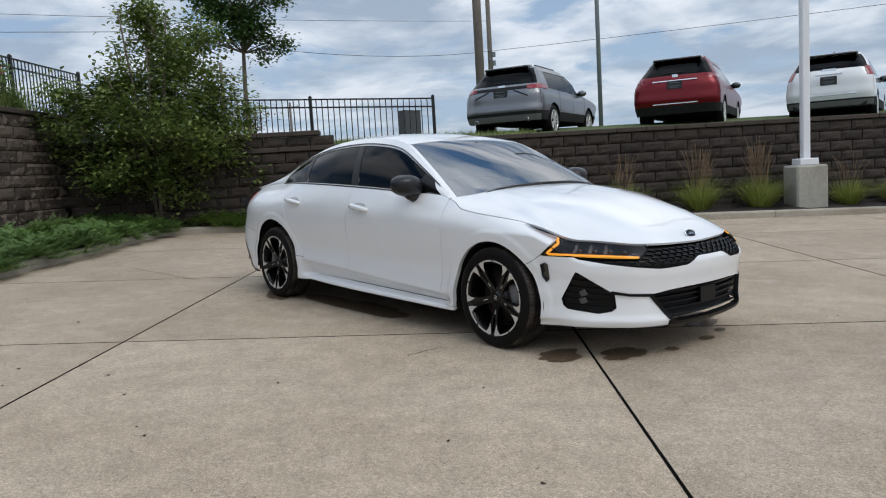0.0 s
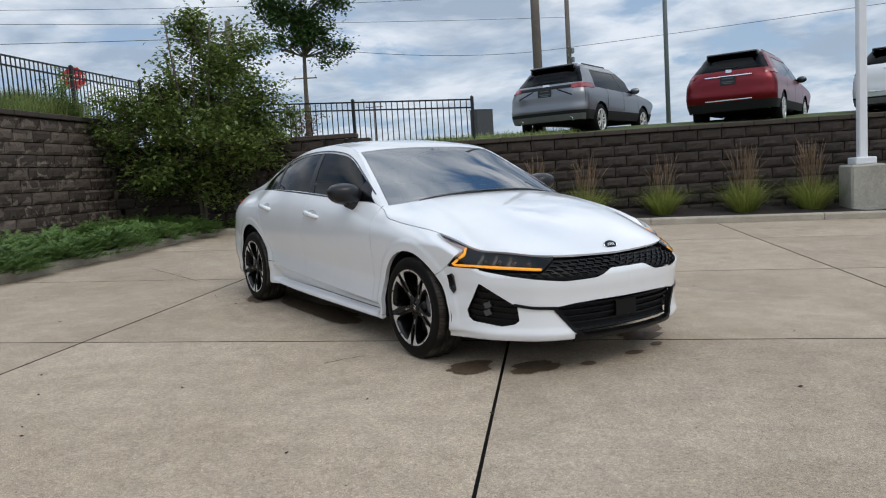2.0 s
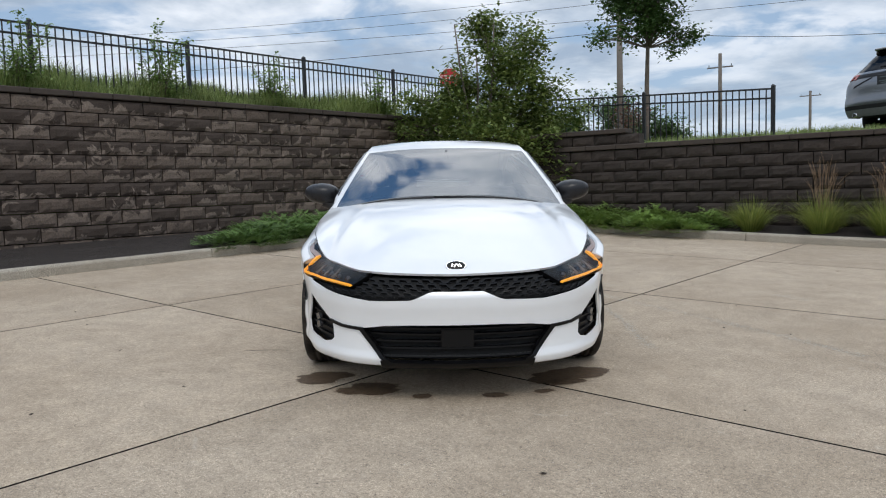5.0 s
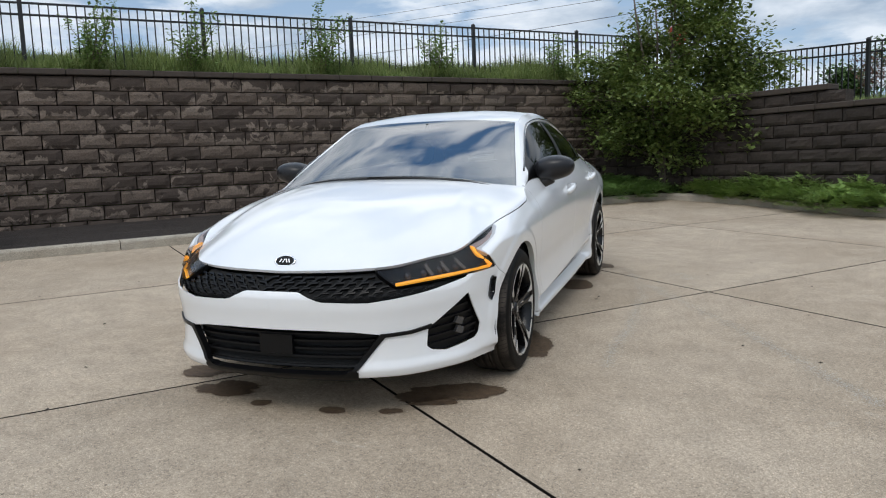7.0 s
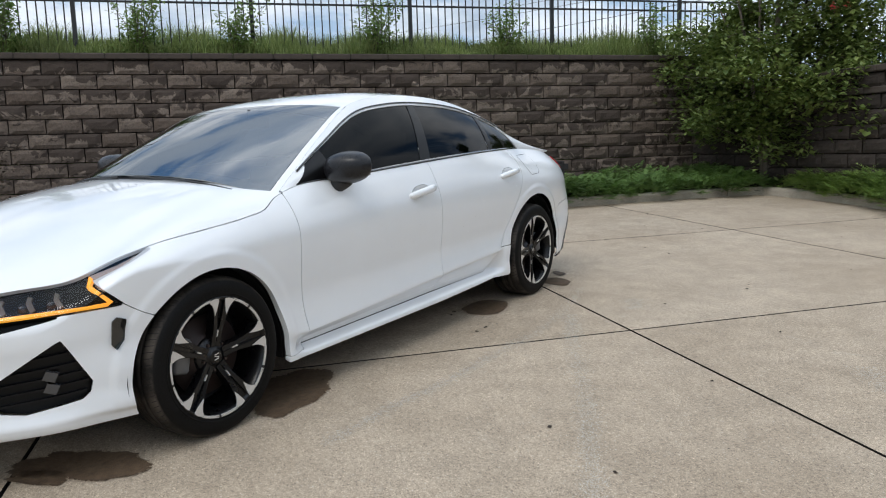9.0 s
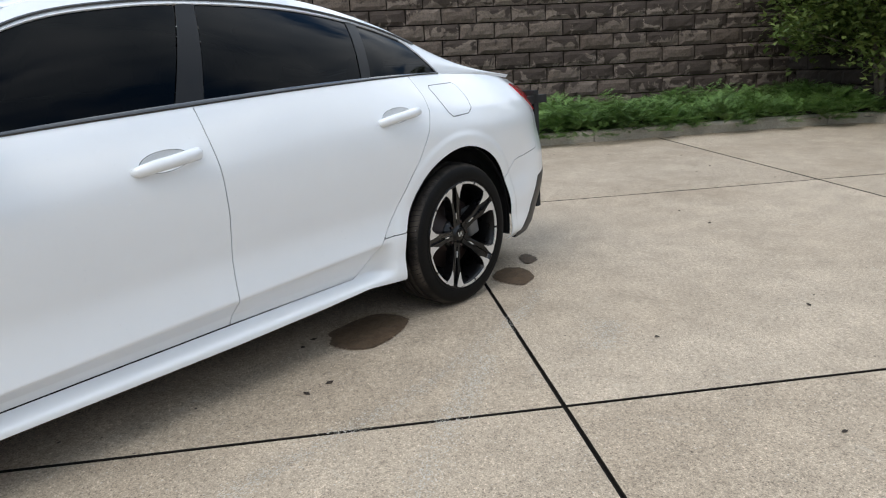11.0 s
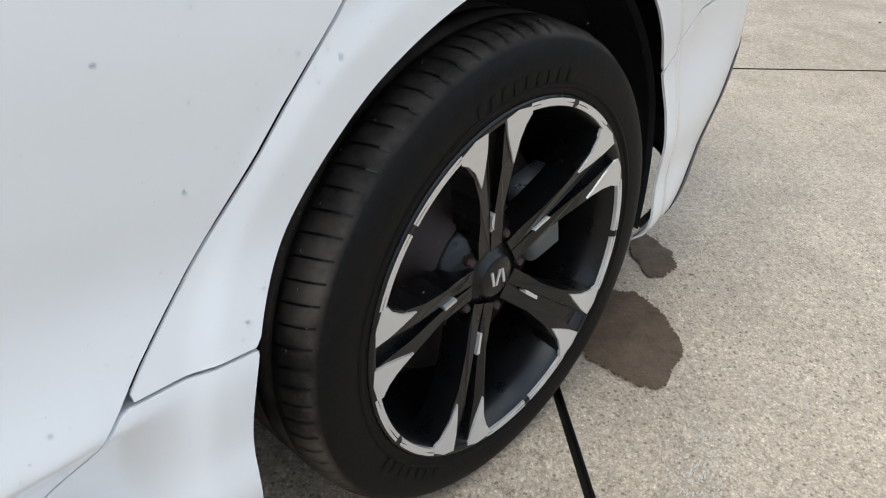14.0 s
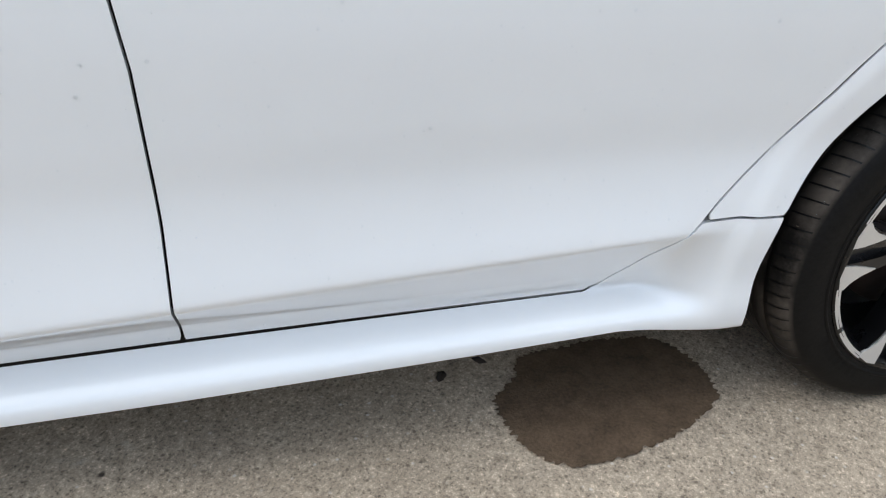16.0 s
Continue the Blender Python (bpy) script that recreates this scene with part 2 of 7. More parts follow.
def tread_mat(name, r0, r1):
    """Tyre rubber with patchy brown dust on the shoulder, between two radii from the axle."""
    m, t, p = bsdf(name)
    v = coords(t)
    flat = node(t, "ShaderNodeVectorMath")
    flat.operation = "MULTIPLY"
    t.links.new(v, flat.inputs[0])
    flat.inputs[1].default_value = (1, 0, 1)
    ln = node(t, "ShaderNodeVectorMath")
    ln.operation = "LENGTH"
    t.links.new(flat.outputs[0], ln.inputs[0])
    mr = node(t, "ShaderNodeMapRange")
    t.links.new(ln.outputs["Value"], mr.inputs[0])
    mr.inputs[1].default_value, mr.inputs[2].default_value = r0, r1
    ring = ramp(t, [(0.0, 0.0), (0.35, 1.0), (0.75, 0.8), (1.0, 0.35)], mr.outputs[0]).outputs[0]
    patch = ramp(t, [(0.40, 0.12), (0.60, 0.9)], noise_tex(t, v, 7.0, 6, 0.65)).outputs[0]
    grain = noise_tex(t, v, 130.0, 4, 0.7)
    base = ramp(t, [(0.3, (0.0030, 0.0028, 0.0027)), (0.7, (0.0068, 0.0064, 0.0060))], grain).outputs[0]
    t.links.new(mixc(t, mixc(t, 1.0, ring, patch, "MULTIPLY"), base, (0.085, 0.071, 0.058)), p.inputs["Base Color"])
    p.inputs["Roughness"].default_value = 0.58
    p.inputs["Specular IOR Level"].default_value = 0.14
    bump(t, p, grain, 0.6, 0.0008)
    return m


M = {}
M["concrete"] = concrete_mat("concrete", (0.365, 0.292, 0.212), (0.445, 0.365, 0.274))
M["kerb"] = concrete_mat("kerb_concrete", (0.33, 0.29, 0.23), (0.44, 0.40, 0.33), False)
M["plinth"] = concrete_mat("plinth_concrete", (0.30, 0.285, 0.24), (0.44, 0.425, 0.37))
M["joint"] = plain("joint_filler", (0.014, 0.012, 0.010), 0.95, var=0.4, scale=40, relief=0.004, spec=0.1)
M["wet"] = plain("wet_concrete", (0.105, 0.072, 0.046), 0.55, var=0.55, scale=170, relief=0.0015, spec=0.14)
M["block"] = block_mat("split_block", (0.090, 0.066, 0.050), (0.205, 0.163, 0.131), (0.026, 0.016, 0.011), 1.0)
# the same block with the lower wall's shade put into its colour
M["block_shaded"] = block_mat("split_block_shaded", (0.022, 0.016, 0.012), (0.056, 0.042, 0.034), (0.022, 0.016, 0.012), 0.6)
M["cap"] = plain("cap_stone", (0.052, 0.040, 0.032), 0.9, var=0.35, scale=14, relief=0.004)
M["mortar"] = plain("wall_backing", (0.028, 0.022, 0.018), 0.95, var=0.3, scale=20)
M["mulch"] = plain("bark_mulch", (0.024, 0.017, 0.013), 0.95, var=0.7, scale=60, relief=0.02)
M["grass_soil"] = plain("grassy_ground", (0.075, 0.105, 0.030), 0.95, var=0.45, scale=8, relief=0.03)
M["asphalt"] = plain("asphalt", (0.055, 0.055, 0.055), 0.9, var=0.2, scale=60, relief=0.004)
M["grass"] = leaf_mat("grass_blades", (0.14, 0.20, 0.055), (0.33, 0.38, 0.14), 0.4)
M["juniper_bright"] = leaf_mat("bright_juniper", (0.11, 0.20, 0.04), (0.27, 0.37, 0.09), 0.25)
M["juniper"] = leaf_mat("juniper", (0.075, 0.15, 0.035), (0.18, 0.28, 0.075), 0.22)
M["leaves"] = leaf_mat("bush_leaves", (0.085, 0.135, 0.032), (0.235, 0.29, 0.08), 0.35)
M["leaves2"] = leaf_mat("tree_leaves", (0.05, 0.10, 0.03), (0.11, 0.18, 0.05), 0.3)
M["leaves3"] = leaf_mat("sapling_leaves", (0.11, 0.19, 0.045), (0.25, 0.35, 0.11), 0.4)
M["redleaf"] = leaf_mat("red_leaves", (0.14, 0.045, 0.035), (0.20, 0.09, 0.06), 0.2)
M["dryleaf"] = leaf_mat("dry_stems", (0.05, 0.036, 0.025), (0.12, 0.09, 0.06), 0.2)
M["plume"] = leaf_mat("grass_plumes", (0.24, 0.15, 0.085), (0.40, 0.28, 0.17), 0.3)
M["blade"] = leaf_mat("ornamental_blades", (0.13, 0.19, 0.035), (0.40, 0.42, 0.11), 0.35)
M["bark"] = plain("bark", (0.13, 0.105, 0.085), 0.9, var=0.4, scale=30, relief=0.01)
M["fence"] = plain("black_powder_coat", (0.012, 0.012, 0.013), 0.45, var=0.2)
M["timber"] = plain("weathered_pole", (0.16, 0.135, 0.115), 0.9, var=0.3, scale=12, relief=0.006)
M["pole_white"] = plain("white_pole_paint", (0.72, 0.73, 0.75), 0.4, var=0.04, scale=6)
M["pole_grey"] = plain("grey_pole_paint", (0.17, 0.19, 0.20), 0.5, var=0.1, scale=6)
M["wire"] = plain("wire", (0.06, 0.06, 0.065), 0.6)
M["white"] = paint_mat("white_paint", (0.80, 0.812, 0.82), True)
M["black_gloss"] = paint_mat("gloss_black", (0.012, 0.012, 0.013), rough=0.2)
M["black_satin"] = plain("satin_black_plastic", (0.016, 0.016, 0.017), 0.45, var=0.15, scale=80)
M["black_matte"] = plain("matte_black", (0.010, 0.010, 0.010), 0.9, var=0.2, scale=60)
M["liner"] = plain("wheel_liner_felt", (0.010, 0.010, 0.011), 0.95, var=0.3, scale=120, relief=0.001)
M["rubber"] = plain("tyre_rubber", (0.0050, 0.0047, 0.0044), 0.58, var=0.55, scale=30, relief=0.0008, spec=0.12)
M["water"] = plain("rain_water", (0.9, 0.92, 0.93), 0.03, var=0.0)
M["water"].node_tree.nodes["Principled BSDF"].inputs["Transmission Weight"].default_value = 1.0
M["water"].node_tree.nodes["Principled BSDF"].inputs["IOR"].default_value = 1.33
M["tread"] = tread_mat("dusty_tyre_rubber", 0.309, 0.329)
M["fog_lens"] = plain("fog_lens", (0.045, 0.045, 0.047), 0.15, coat=0.5)
M["alloy"] = plain("machined_alloy", (0.66, 0.65, 0.63), 0.34, metal=0.55, var=0.05, scale=120)
M["alloy_black"] = plain("gloss_black_alloy", (0.003, 0.003, 0.0035), 0.3, coat=0.15, spec=0.3, var=0.1)
M["disc"] = plain("brake_steel", (0.035, 0.022, 0.018), 0.55, metal=0.3, var=0.25, scale=50)
M["caliper"] = plain("cast_grey", (0.17, 0.17, 0.17), 0.6, metal=0.3, var=0.2)
M["chrome"] = plain("chrome", (0.82, 0.83, 0.85), 0.12, metal=1.0, var=0.03)
M["tint"] = glass_mat("privacy_glass", (0.012, 0.014, 0.015), 1.19)
M["screen"] = glass_mat("windscreen_glass", (0.20, 0.25, 0.24), 3.3)
M["lens"] = glass_mat("clear_lens", (0.72, 0.73, 0.75), 1.3)
M["module"] = plain("lamp_module", (0.03, 0.03, 0.034), 0.2, coat=0.6)
M["grille_black"] = plain("grille_black", (0.004, 0.004, 0.0045), 0.35, var=0.2, spec=0.22)
M["amber"] = glow("amber_light", (1.0, 0.42, 0.035), 0.9)
M["drl_off"] = plain("light_guide", (0.55, 0.45, 0.42), 0.2, var=0.05)
M["red_lens"] = plain("red_lens", (0.40, 0.008, 0.014), 0.12, coat=0.6, var=0.1)
M["red_dark"] = plain("dark_red_lens", (0.24, 0.012, 0.018), 0.15, coat=0.5, var=0.15)
M["seat"] = plain("dark_upholstery", (0.05, 0.048, 0.047), 0.8, var=0.2, scale=60)
M["dash"] = plain("dash_plastic", (0.04, 0.04, 0.042), 0.7, var=0.15, scale=90)
M["silver_paint"] = paint_mat("silver_metallic_paint", (0.20, 0.207, 0.218), metal=0.75, coat=0.5)
M["van_red"] = plain("faded_red_paint", (0.26, 0.045, 0.04), 0.4, var=0.15)
M["red_paint"] = paint_mat("red_metallic_paint", (0.17, 0.0015, 0.007), metal=0.5, coat=0.25)
M["white_paint2"] = paint_mat("plain_white_paint", (0.78, 0.79, 0.80))
M["plate"] = plain("paper_plate", (0.10, 0.12, 0.13), 0.6, var=0.25, scale=30)
M["leaf_litter"] = plain("dry_leaf", (0.035, 0.024, 0.016), 0.9, var=0.4)
M["sign_red"] = plain("sign_red", (0.50, 0.02, 0.025), 0.4, var=0.05)
M["sign_white"] = plain("sign_white", (0.78, 0.78, 0.76), 0.45, var=0.04)
M["scuff"] = plain("scuffed_concrete", (0.50, 0.465, 0.40), 0.9, var=0.1)
M["bezel"] = plain("lamp_bezel", (0.20, 0.165, 0.14), 0.3, metal=0.3)
M["carbon"] = plain("dark_carbon_shell", (0.014, 0.014, 0.016), 0.30, var=0.25, scale=160, spec=0.35)

# ---- the sedan's surfaces (metres; x ahead, y to its left, z up from the lot) ----
def spl(xs, ys):
    xs, ys = np.array(xs, float), np.array(ys, float)
    d = np.diff(ys) / np.diff(xs)
    m = np.empty_like(ys)
    m[0], m[-1] = d[0], d[-1]
    h = np.diff(xs)
    m[1:-1] = (d[:-1] * h[1:] + d[1:] * h[:-1]) / (h[1:] + h[:-1])

    def f(x):
        x = np.clip(np.asarray(x, float), xs[0], xs[-1])
        i = np.clip(np.searchsorted(xs, x) - 1, 0, len(xs) - 2)
        t = (x - xs[i]) / h[i]
        return ((2 * t**3 - 3 * t**2 + 1) * ys[i] + (t**3 - 2 * t**2 + t) * h[i] * m[i]
                + (3 * t**2 - 2 * t**3) * ys[i + 1] + (t**3 - t**2) * h[i] * m[i + 1])
    return f


def sstep(a, b, x):
    t = np.clip((np.asarray(x, float) - a) / (b - a), 0, 1)
    return t * t * (3 - 2 * t)


PC = 2.946
PLAN_P = [-3.2, -2.9, -2.6, -2.4, -2.2, -1.9, -1.425, -0.9, 0, 0.9, 1.425, 1.65, 1.8, 1.96, 2.145, 2.343, 2.522, 2.726, PC]
plan_x = spl(PLAN_P, [-2.46, -2.45, -2.42, -2.34, -2.18, -1.9, -1.425, -0.9, 0, 0.9, 1.425, 1.65, 1.8, 1.95, 2.1, 2.24, 2.32, 2.36, 2.375])
plan_y = spl(PLAN_P, [0, 0.3, 0.58, 0.74, 0.84, 0.897, 0.925, 0.922, 0.925, 0.925, 0.922, 0.912, 0.885, 0.825, 0.72, 0.58, 0.42, 0.22, 0])
TOP_P = [-3.2, -2.2, -1.9, -1.55, -1.2, -0.8, 0, 0.5, 0.9, 1.0, 1.1, 1.2, 1.425, 1.63, 1.8, 1.95, 2.145, 2.343, 2.52, PC]
top_z = spl(TOP_P, [0.96, 0.985, 1.02, 1.04, 1.045, 1.04, 1.01, 0.985, 0.958, 0.932, 0.893, 0.877, 0.854, 0.83, 0.79, 0.744, 0.731, 0.716, 0.710, 0.70])
top_in = spl(TOP_P, [0.08, 0.16, 0.2, 0.2, 0.13, 0.085, 0.075, 0.08, 0.11, 0.095, 0.06, 0.058, 0.07, 0.095, 0.11, 0.115, 0.11, 0.10, 0.10, 0.105])
side_in = spl([0.19, 0.235, 0.255, 0.268, 0.280, 0.289, 0.298, 0.307, 0.311, 0.315, 0.321, 0.336, 0.356, 0.376, 0.392, 0.396, 0.402, 0.407, 0.418, 0.45, 0.52, 0.60, 0.70, 0.78, 1.1], [0.100, 0.066, 0.046, 0.031, 0.0275, 0.0310, 0.0480, 0.0740, 0.0810, 0.0820, 0.0775, 0.0650, 0.0484, 0.0317, 0.0183, 0.0150, 0.0112, 0.0110, 0.0128, 0.0195, 0.026, 0.016, 0.004, 0, 0])
flat_in = spl([0.19, 0.24, 0.262, 0.28, 0.34, 0.42, 0.45, 0.52, 0.60, 0.70, 0.78, 1.1], [0.05, 0.035, 0.018, 0.014, 0.020, 0.0165, 0.0195, 0.026, 0.016, 0.004, 0, 0])
nose_in = spl([0.18, 0.20, 0.24, 0.30, 0.42, 0.50, 0.56, 0.62, 1.1], [0.05, 0.02, 0.0, 0.010, 0.014, 0.008, 0.0, 0.0, 0.0])
tail_in = spl([0.18, 0.28, 0.45, 0.6, 0.75, 1.1], [0.08, 0.05, 0.0, 0.0, 0.03, 0.03])


def shell(p, z):
    """The painted skin below the glass: p runs along the side and round the nose, z is the height."""
    p, z = np.broadcast_arrays(np.asarray(p, float), np.asarray(z, float))
    right = p > PC
    q = np.where(right, 2 * PC - p, p)
    e = 1e-3
    x, y = plan_x(q), plan_y(q)
    tx, ty = plan_x(q + e) - plan_x(q - e), plan_y(q + e) - plan_y(q - e)
    ln = np.hypot(tx, ty) + 1e-12
    nx, ny = -ty / ln, tx / ln
    at_end = q > PC - 0.01
    nx, ny = np.where(at_end, -1.0, nx), np.where(at_end, 0.0, ny)
    s = np.where(nx * 0 + ny > 0, -1, 1)
    nx, ny = np.where(at_end, -1.0, nx * s), np.where(at_end, 0.0, ny * s)
    wf, wr = sstep(1.72, 2.1, q), sstep(-1.9, -2.3, q)
    zc = z + 0.016 * np.clip(q, -1, 1) * np.exp(-((z - 0.40) / 0.06) ** 2)
    g = sstep(-0.87, -1.0, q) + sstep(0.90, 1.04, q)
    ins = (side_in(zc) * (1 - g) + flat_in(z) * g) * (1 - wf - wr) + nose_in(z) * wf + tail_in(z) * wr
    zs = 0.76 * (1 - wf) + 0.60 * wf
    zt = top_z(q)
    k = np.clip((z - zs) / np.maximum(zt - zs, 0.02), 0, 1.25)
    ins = ins + top_in(q) * k ** (1.9 - 0.2 * wf)
    for xc, zc, rf in ((1.425, 0.335, 0.424), (-1.445, 0.32, 0.440)):
        r = np.hypot(q - xc, z - zc)
        ins = ins - 0.007 * (1 - sstep(rf, rf + 0.034, r)) * sstep(0.2, 0.4, z) * (1 - sstep(0.80, 0.95, z))
    x, y = x + nx * ins, y + ny * ins
    return np.stack([x, np.where(right, -y, y), z], -1)


# roof and glass
RAIL_X = [-2.45, -2.2, -1.9, -1.6, -1.3, -0.9, -0.5, -0.1, 0.2, 0.55, 0.9, 1.06]
rail_y = spl(RAIL_X, [0.60, 0.64, 0.64, 0.625, 0.60, 0.58, 0.585, 0.595, 0.615, 0.70, 0.795, 0.835])
rail_z = spl(RAIL_X, [0.965, 0.99, 1.04, 1.135, 1.255, 1.36, 1.40, 1.395, 1.345, 1.175, 0.975, 0.885])
CEN_X = [-2.45, -2.3, -1.95, -1.6, -1.2, -0.8, -0.4, -0.1, 0.2, 0.6, 0.95, 1.1]
cen_z = spl(CEN_X, [1.00, 1.025, 1.09, 1.20, 1.355, 1.425, 1.445, 1.43, 1.375, 1.215, 1.045, 0.97])


def belt(x):
    x = np.asarray(x, float)
    s = shell(x, top_z(x))
    return s[..., 1], s[..., 2]


def side_glass(x, h):
    """From the belt (h 0) to the roof rail (h 0.4)."""
    x, h = np.broadcast_arrays(np.asarray(x, float), np.asarray(h, float))
    t = h / 0.4
    yb, zb = belt(x)
    yr, zr = rail_y(x), rail_z(x)
    bow = 0.022 * np.sin(np.pi * np.clip(t, 0, 1)) * (1 - sstep(0.70, 0.92, x))
    return np.stack([x, yb + (yr - yb) * t + bow, zb + (zr - zb) * t + 0.3 * bow], -1)


def canopy(x, b):
    """Windscreen, roof and rear glass: b -1 to 1 from rail to rail."""
    x, b = np.broadcast_arrays(np.asarray(x, float), np.asarray(b, float))
    xx = x + 0.13 * (1 - b * b) * sstep(0.0, 0.9, x)
    yr, zr = rail_y(x), rail_z(x)
    zc = cen_z(x)
    c = np.abs(b) ** 2.6
    return np.stack([xx, yr * b, zc + (zr - zc) * c], -1)


def hood(a, b):
    """a 0 to 1 from the cowl to the nose, b -1 to 1 across."""
    a, b = np.broadcast_arrays(np.asarray(a, float), np.asarray(b, float))
    n = np.abs(b)
    # the front edge follows the top of the skin
    pf = PC - (PC - 1.63) * n ** 0.8
    fx = shell(pf, top_z(pf))
    xe = fx[..., 0]
    ye = fx[..., 1]
    ze = fx[..., 2]
    xc = 1.07 - 0.13 * n ** 2
    pe = 0.93 + 0 * n
    edge0 = shell(pe, top_z(pe))
    yc = edge0[..., 1] * n
    zc = 1.015 - (1.015 - edge0[..., 2]) * n ** 2.4
    x = xc + (xe - xc) * a
    yy = yc + (ye - yc) * a
    lin = zc + (ze - zc) * a
    # crown along the length; none along the outer edges
    crown = 0.085 * np.sin(np.pi * np.clip(a, 0, 1)) ** 0.9 * (0.55 + 0.45 * a) * (1 - n ** 3)
    # the outer edge follows the fender
    pe = xc + (xe - xc) * a
    fe = shell(np.clip(pe, 0.9, 1.7), top_z(np.clip(pe, 0.9, 1.7)))
    w = n ** 8
    yy = yy * (1 - w) + fe[..., 1] * w
    lin = lin * (1 - w) + fe[..., 2] * w
    crease = 0.007 * np.exp(-((n - 0.62) / 0.06) ** 2) * np.sin(np.pi * np.clip(a, 0, 1))
    return np.stack([x, yy * np.where(b < 0, -1, 1), lin + crown + crease], -1)

# ---- mesh helpers ----
from itertools import product

def mesh_ob(name, verts, faces, mat, parent=None, smooth=True, label="", m=None):
    me = bpy.data.meshes.new(name)
    me.from_pydata([tuple(map(float, v)) for v in verts], [], [tuple(map(int, f)) for f in faces])
    if smooth:
        me.polygons.foreach_set("use_smooth", [True] * len(me.polygons))
    if mat is not None:
        me.materials.append(mat)
    me.update()
    ob = new(name, me)
    if parent is not None:
        ob.parent = parent
    if m is not None:
        ob.matrix_basis = m
    if label:
        tagged(ob, label)
    return ob


def part(name, bm, mat, parent, label="", smooth=False, m=None):
    me = bpy.data.meshes.new(name)
    bm.normal_update()
    bm.to_mesh(me)
    bm.free()
    if smooth:
        me.polygons.foreach_set("use_smooth", [True] * len(me.polygons))
    me.materials.append(mat)
    ob = new(name, me)
    if parent is not None:
        ob.parent = parent
    if m is not None:
        ob.matrix_basis = m
    if label:
        tagged(ob, label)
    return ob


def box(bm, size, m=None, bevel=0.0, seg=1):
    r = bmesh.ops.create_cube(bm, size=1.0)
    bmesh.ops.scale(bm, vec=size, verts=r["verts"])
    if bevel:
        es = list({e for v in r["verts"] for e in v.link_edges})
        vs = bmesh.ops.bevel(bm, geom=es, offset=bevel, segments=seg, affect="EDGES", profile=0.5)["verts"]
        if m is not None:
            bmesh.ops.transform(bm, matrix=m, verts=list({*vs, *[v for v in r["verts"] if v.is_valid]}))
    elif m is not None:
        bmesh.ops.transform(bm, matrix=m, verts=r["verts"])
    return bm


def boxes(*rows, bevel=0.0):
    """One mesh out of boxes: (size, pose)."""
    out = bmesh.new()
    for size, m in rows:
        b = bmesh.new()
        box(b, size, None, bevel)
        bmesh.ops.transform(b, matrix=m, verts=b.verts)
        tmp = bpy.data.meshes.new("tmp")
        b.to_mesh(tmp)
        b.free()
        out.from_mesh(tmp)
        bpy.data.meshes.remove(tmp)
    return out


def tube(pts, radii, n=8, closed=True):
    """A tapered tube through points: vertices and faces."""
    pts = [Vector(p) for p in pts]
    if isinstance(radii, (int, float)):
        radii = [radii] * len(pts)
    V, F = [], []
    for i, p in enumerate(pts):
        d = (pts[min(i + 1, len(pts) - 1)] - pts[max(i - 1, 0)]).normalized()
        a = d.orthogonal().normalized() if i == 0 else (prev - d * prev.dot(d)).normalized()
        prev = a
        b = d.cross(a)
        for k in range(n):
            w = 2 * math.pi * k / n
            V.append(p + radii[i] * (math.cos(w) * a + math.sin(w) * b))
    for i in range(len(pts) - 1):
        for k in range(n):
            F.append((i * n + k, i * n + (k + 1) % n, (i + 1) * n + (k + 1) % n, (i + 1) * n + k))
    if closed:
        F.append(tuple(range(n))[::-1])
        F.append(tuple((len(pts) - 1) * n + k for k in range(n)))
    return V, F


def lathe(profile, n=64, a0=0.0, a1=2 * math.pi):
    """Turns (radius, y) pairs about the y axis."""
    full = abs(a1 - a0 - 2 * math.pi) < 1e-6
    k = n if full else n + 1
    V, F = [], []
    for i in range(k):
        w = a0 + (a1 - a0) * i / n
        for r, y in profile:
            V.append((r * math.cos(w), y, r * math.sin(w)))
    m = len(profile)
    for i in range(n):
        j = (i + 1) % k
        for q in range(m - 1):
            F.append((i * m + q, i * m + q + 1, j * m + q + 1, j * m + q))
    return V, F


def join(*meshes):
    V, F = [], []
    for v, f in meshes:
        o = len(V)
        V.extend(v)
        F.extend([tuple(i + o for i in q) for q in f])
    return V, F




# ---- the lot: concrete slabs between sawn joints, laid 48 degrees to the car ----
D1, D2 = Vector((-0.7460, 0.6659, 0)), Vector((0.6659, 0.7460, 0))


def slab_point(u, v):
    return D2 * u + D1 * v


# kerb line, lot coordinates, from behind the camera's first side round the corner of the bed to the far side
KERB = [(9.0, -14.9), (2.0, -8.9), (-2.67, -4.75), (-4.24, -3.35), (-6.0, -1.85), (-7.3, -0.72), (-8.6, 0.42), (-9.12, 0.98), (-8.75, 1.65), (-8.2, 2.25), (-7.1, 3.1), (-6.0, 4.2), (-4.35, 5.95), (-3.16, 7.34), (-2.1, 8.65), (-0.33, 10.86), (3.5, 15.7), (8.0, 21.4)]


def smooth_line(pts, step=0.35):
    P = np.array(pts, float)
    d = np.concatenate([[0], np.cumsum(np.hypot(*np.diff(P, axis=0).T))])
    fx, fy = spl(d, P[:, 0]), spl(d, P[:, 1])
    s = np.arange(0, d[-1], step)
    return np.stack([fx(s), fy(s)], -1)


KLINE = smooth_line(KERB, 0.30)
# the rectangle of slabs; the bed covers their far ends
slabs = []
U0, V0 = -2.332, -1.214
US, VS = 3.188, 3.022
pavement = mesh_ob("pavement", [(-40, -40, -0.012), (40, -40, -0.012), (40, 40, -0.012), (-40, 40, -0.012)], [(0, 1, 2, 3)], M["joint"], m=LOT, smooth=False)
tagged(pavement, "sloping concrete forecourt with dark sawn joints", "pavement", kind="structure")


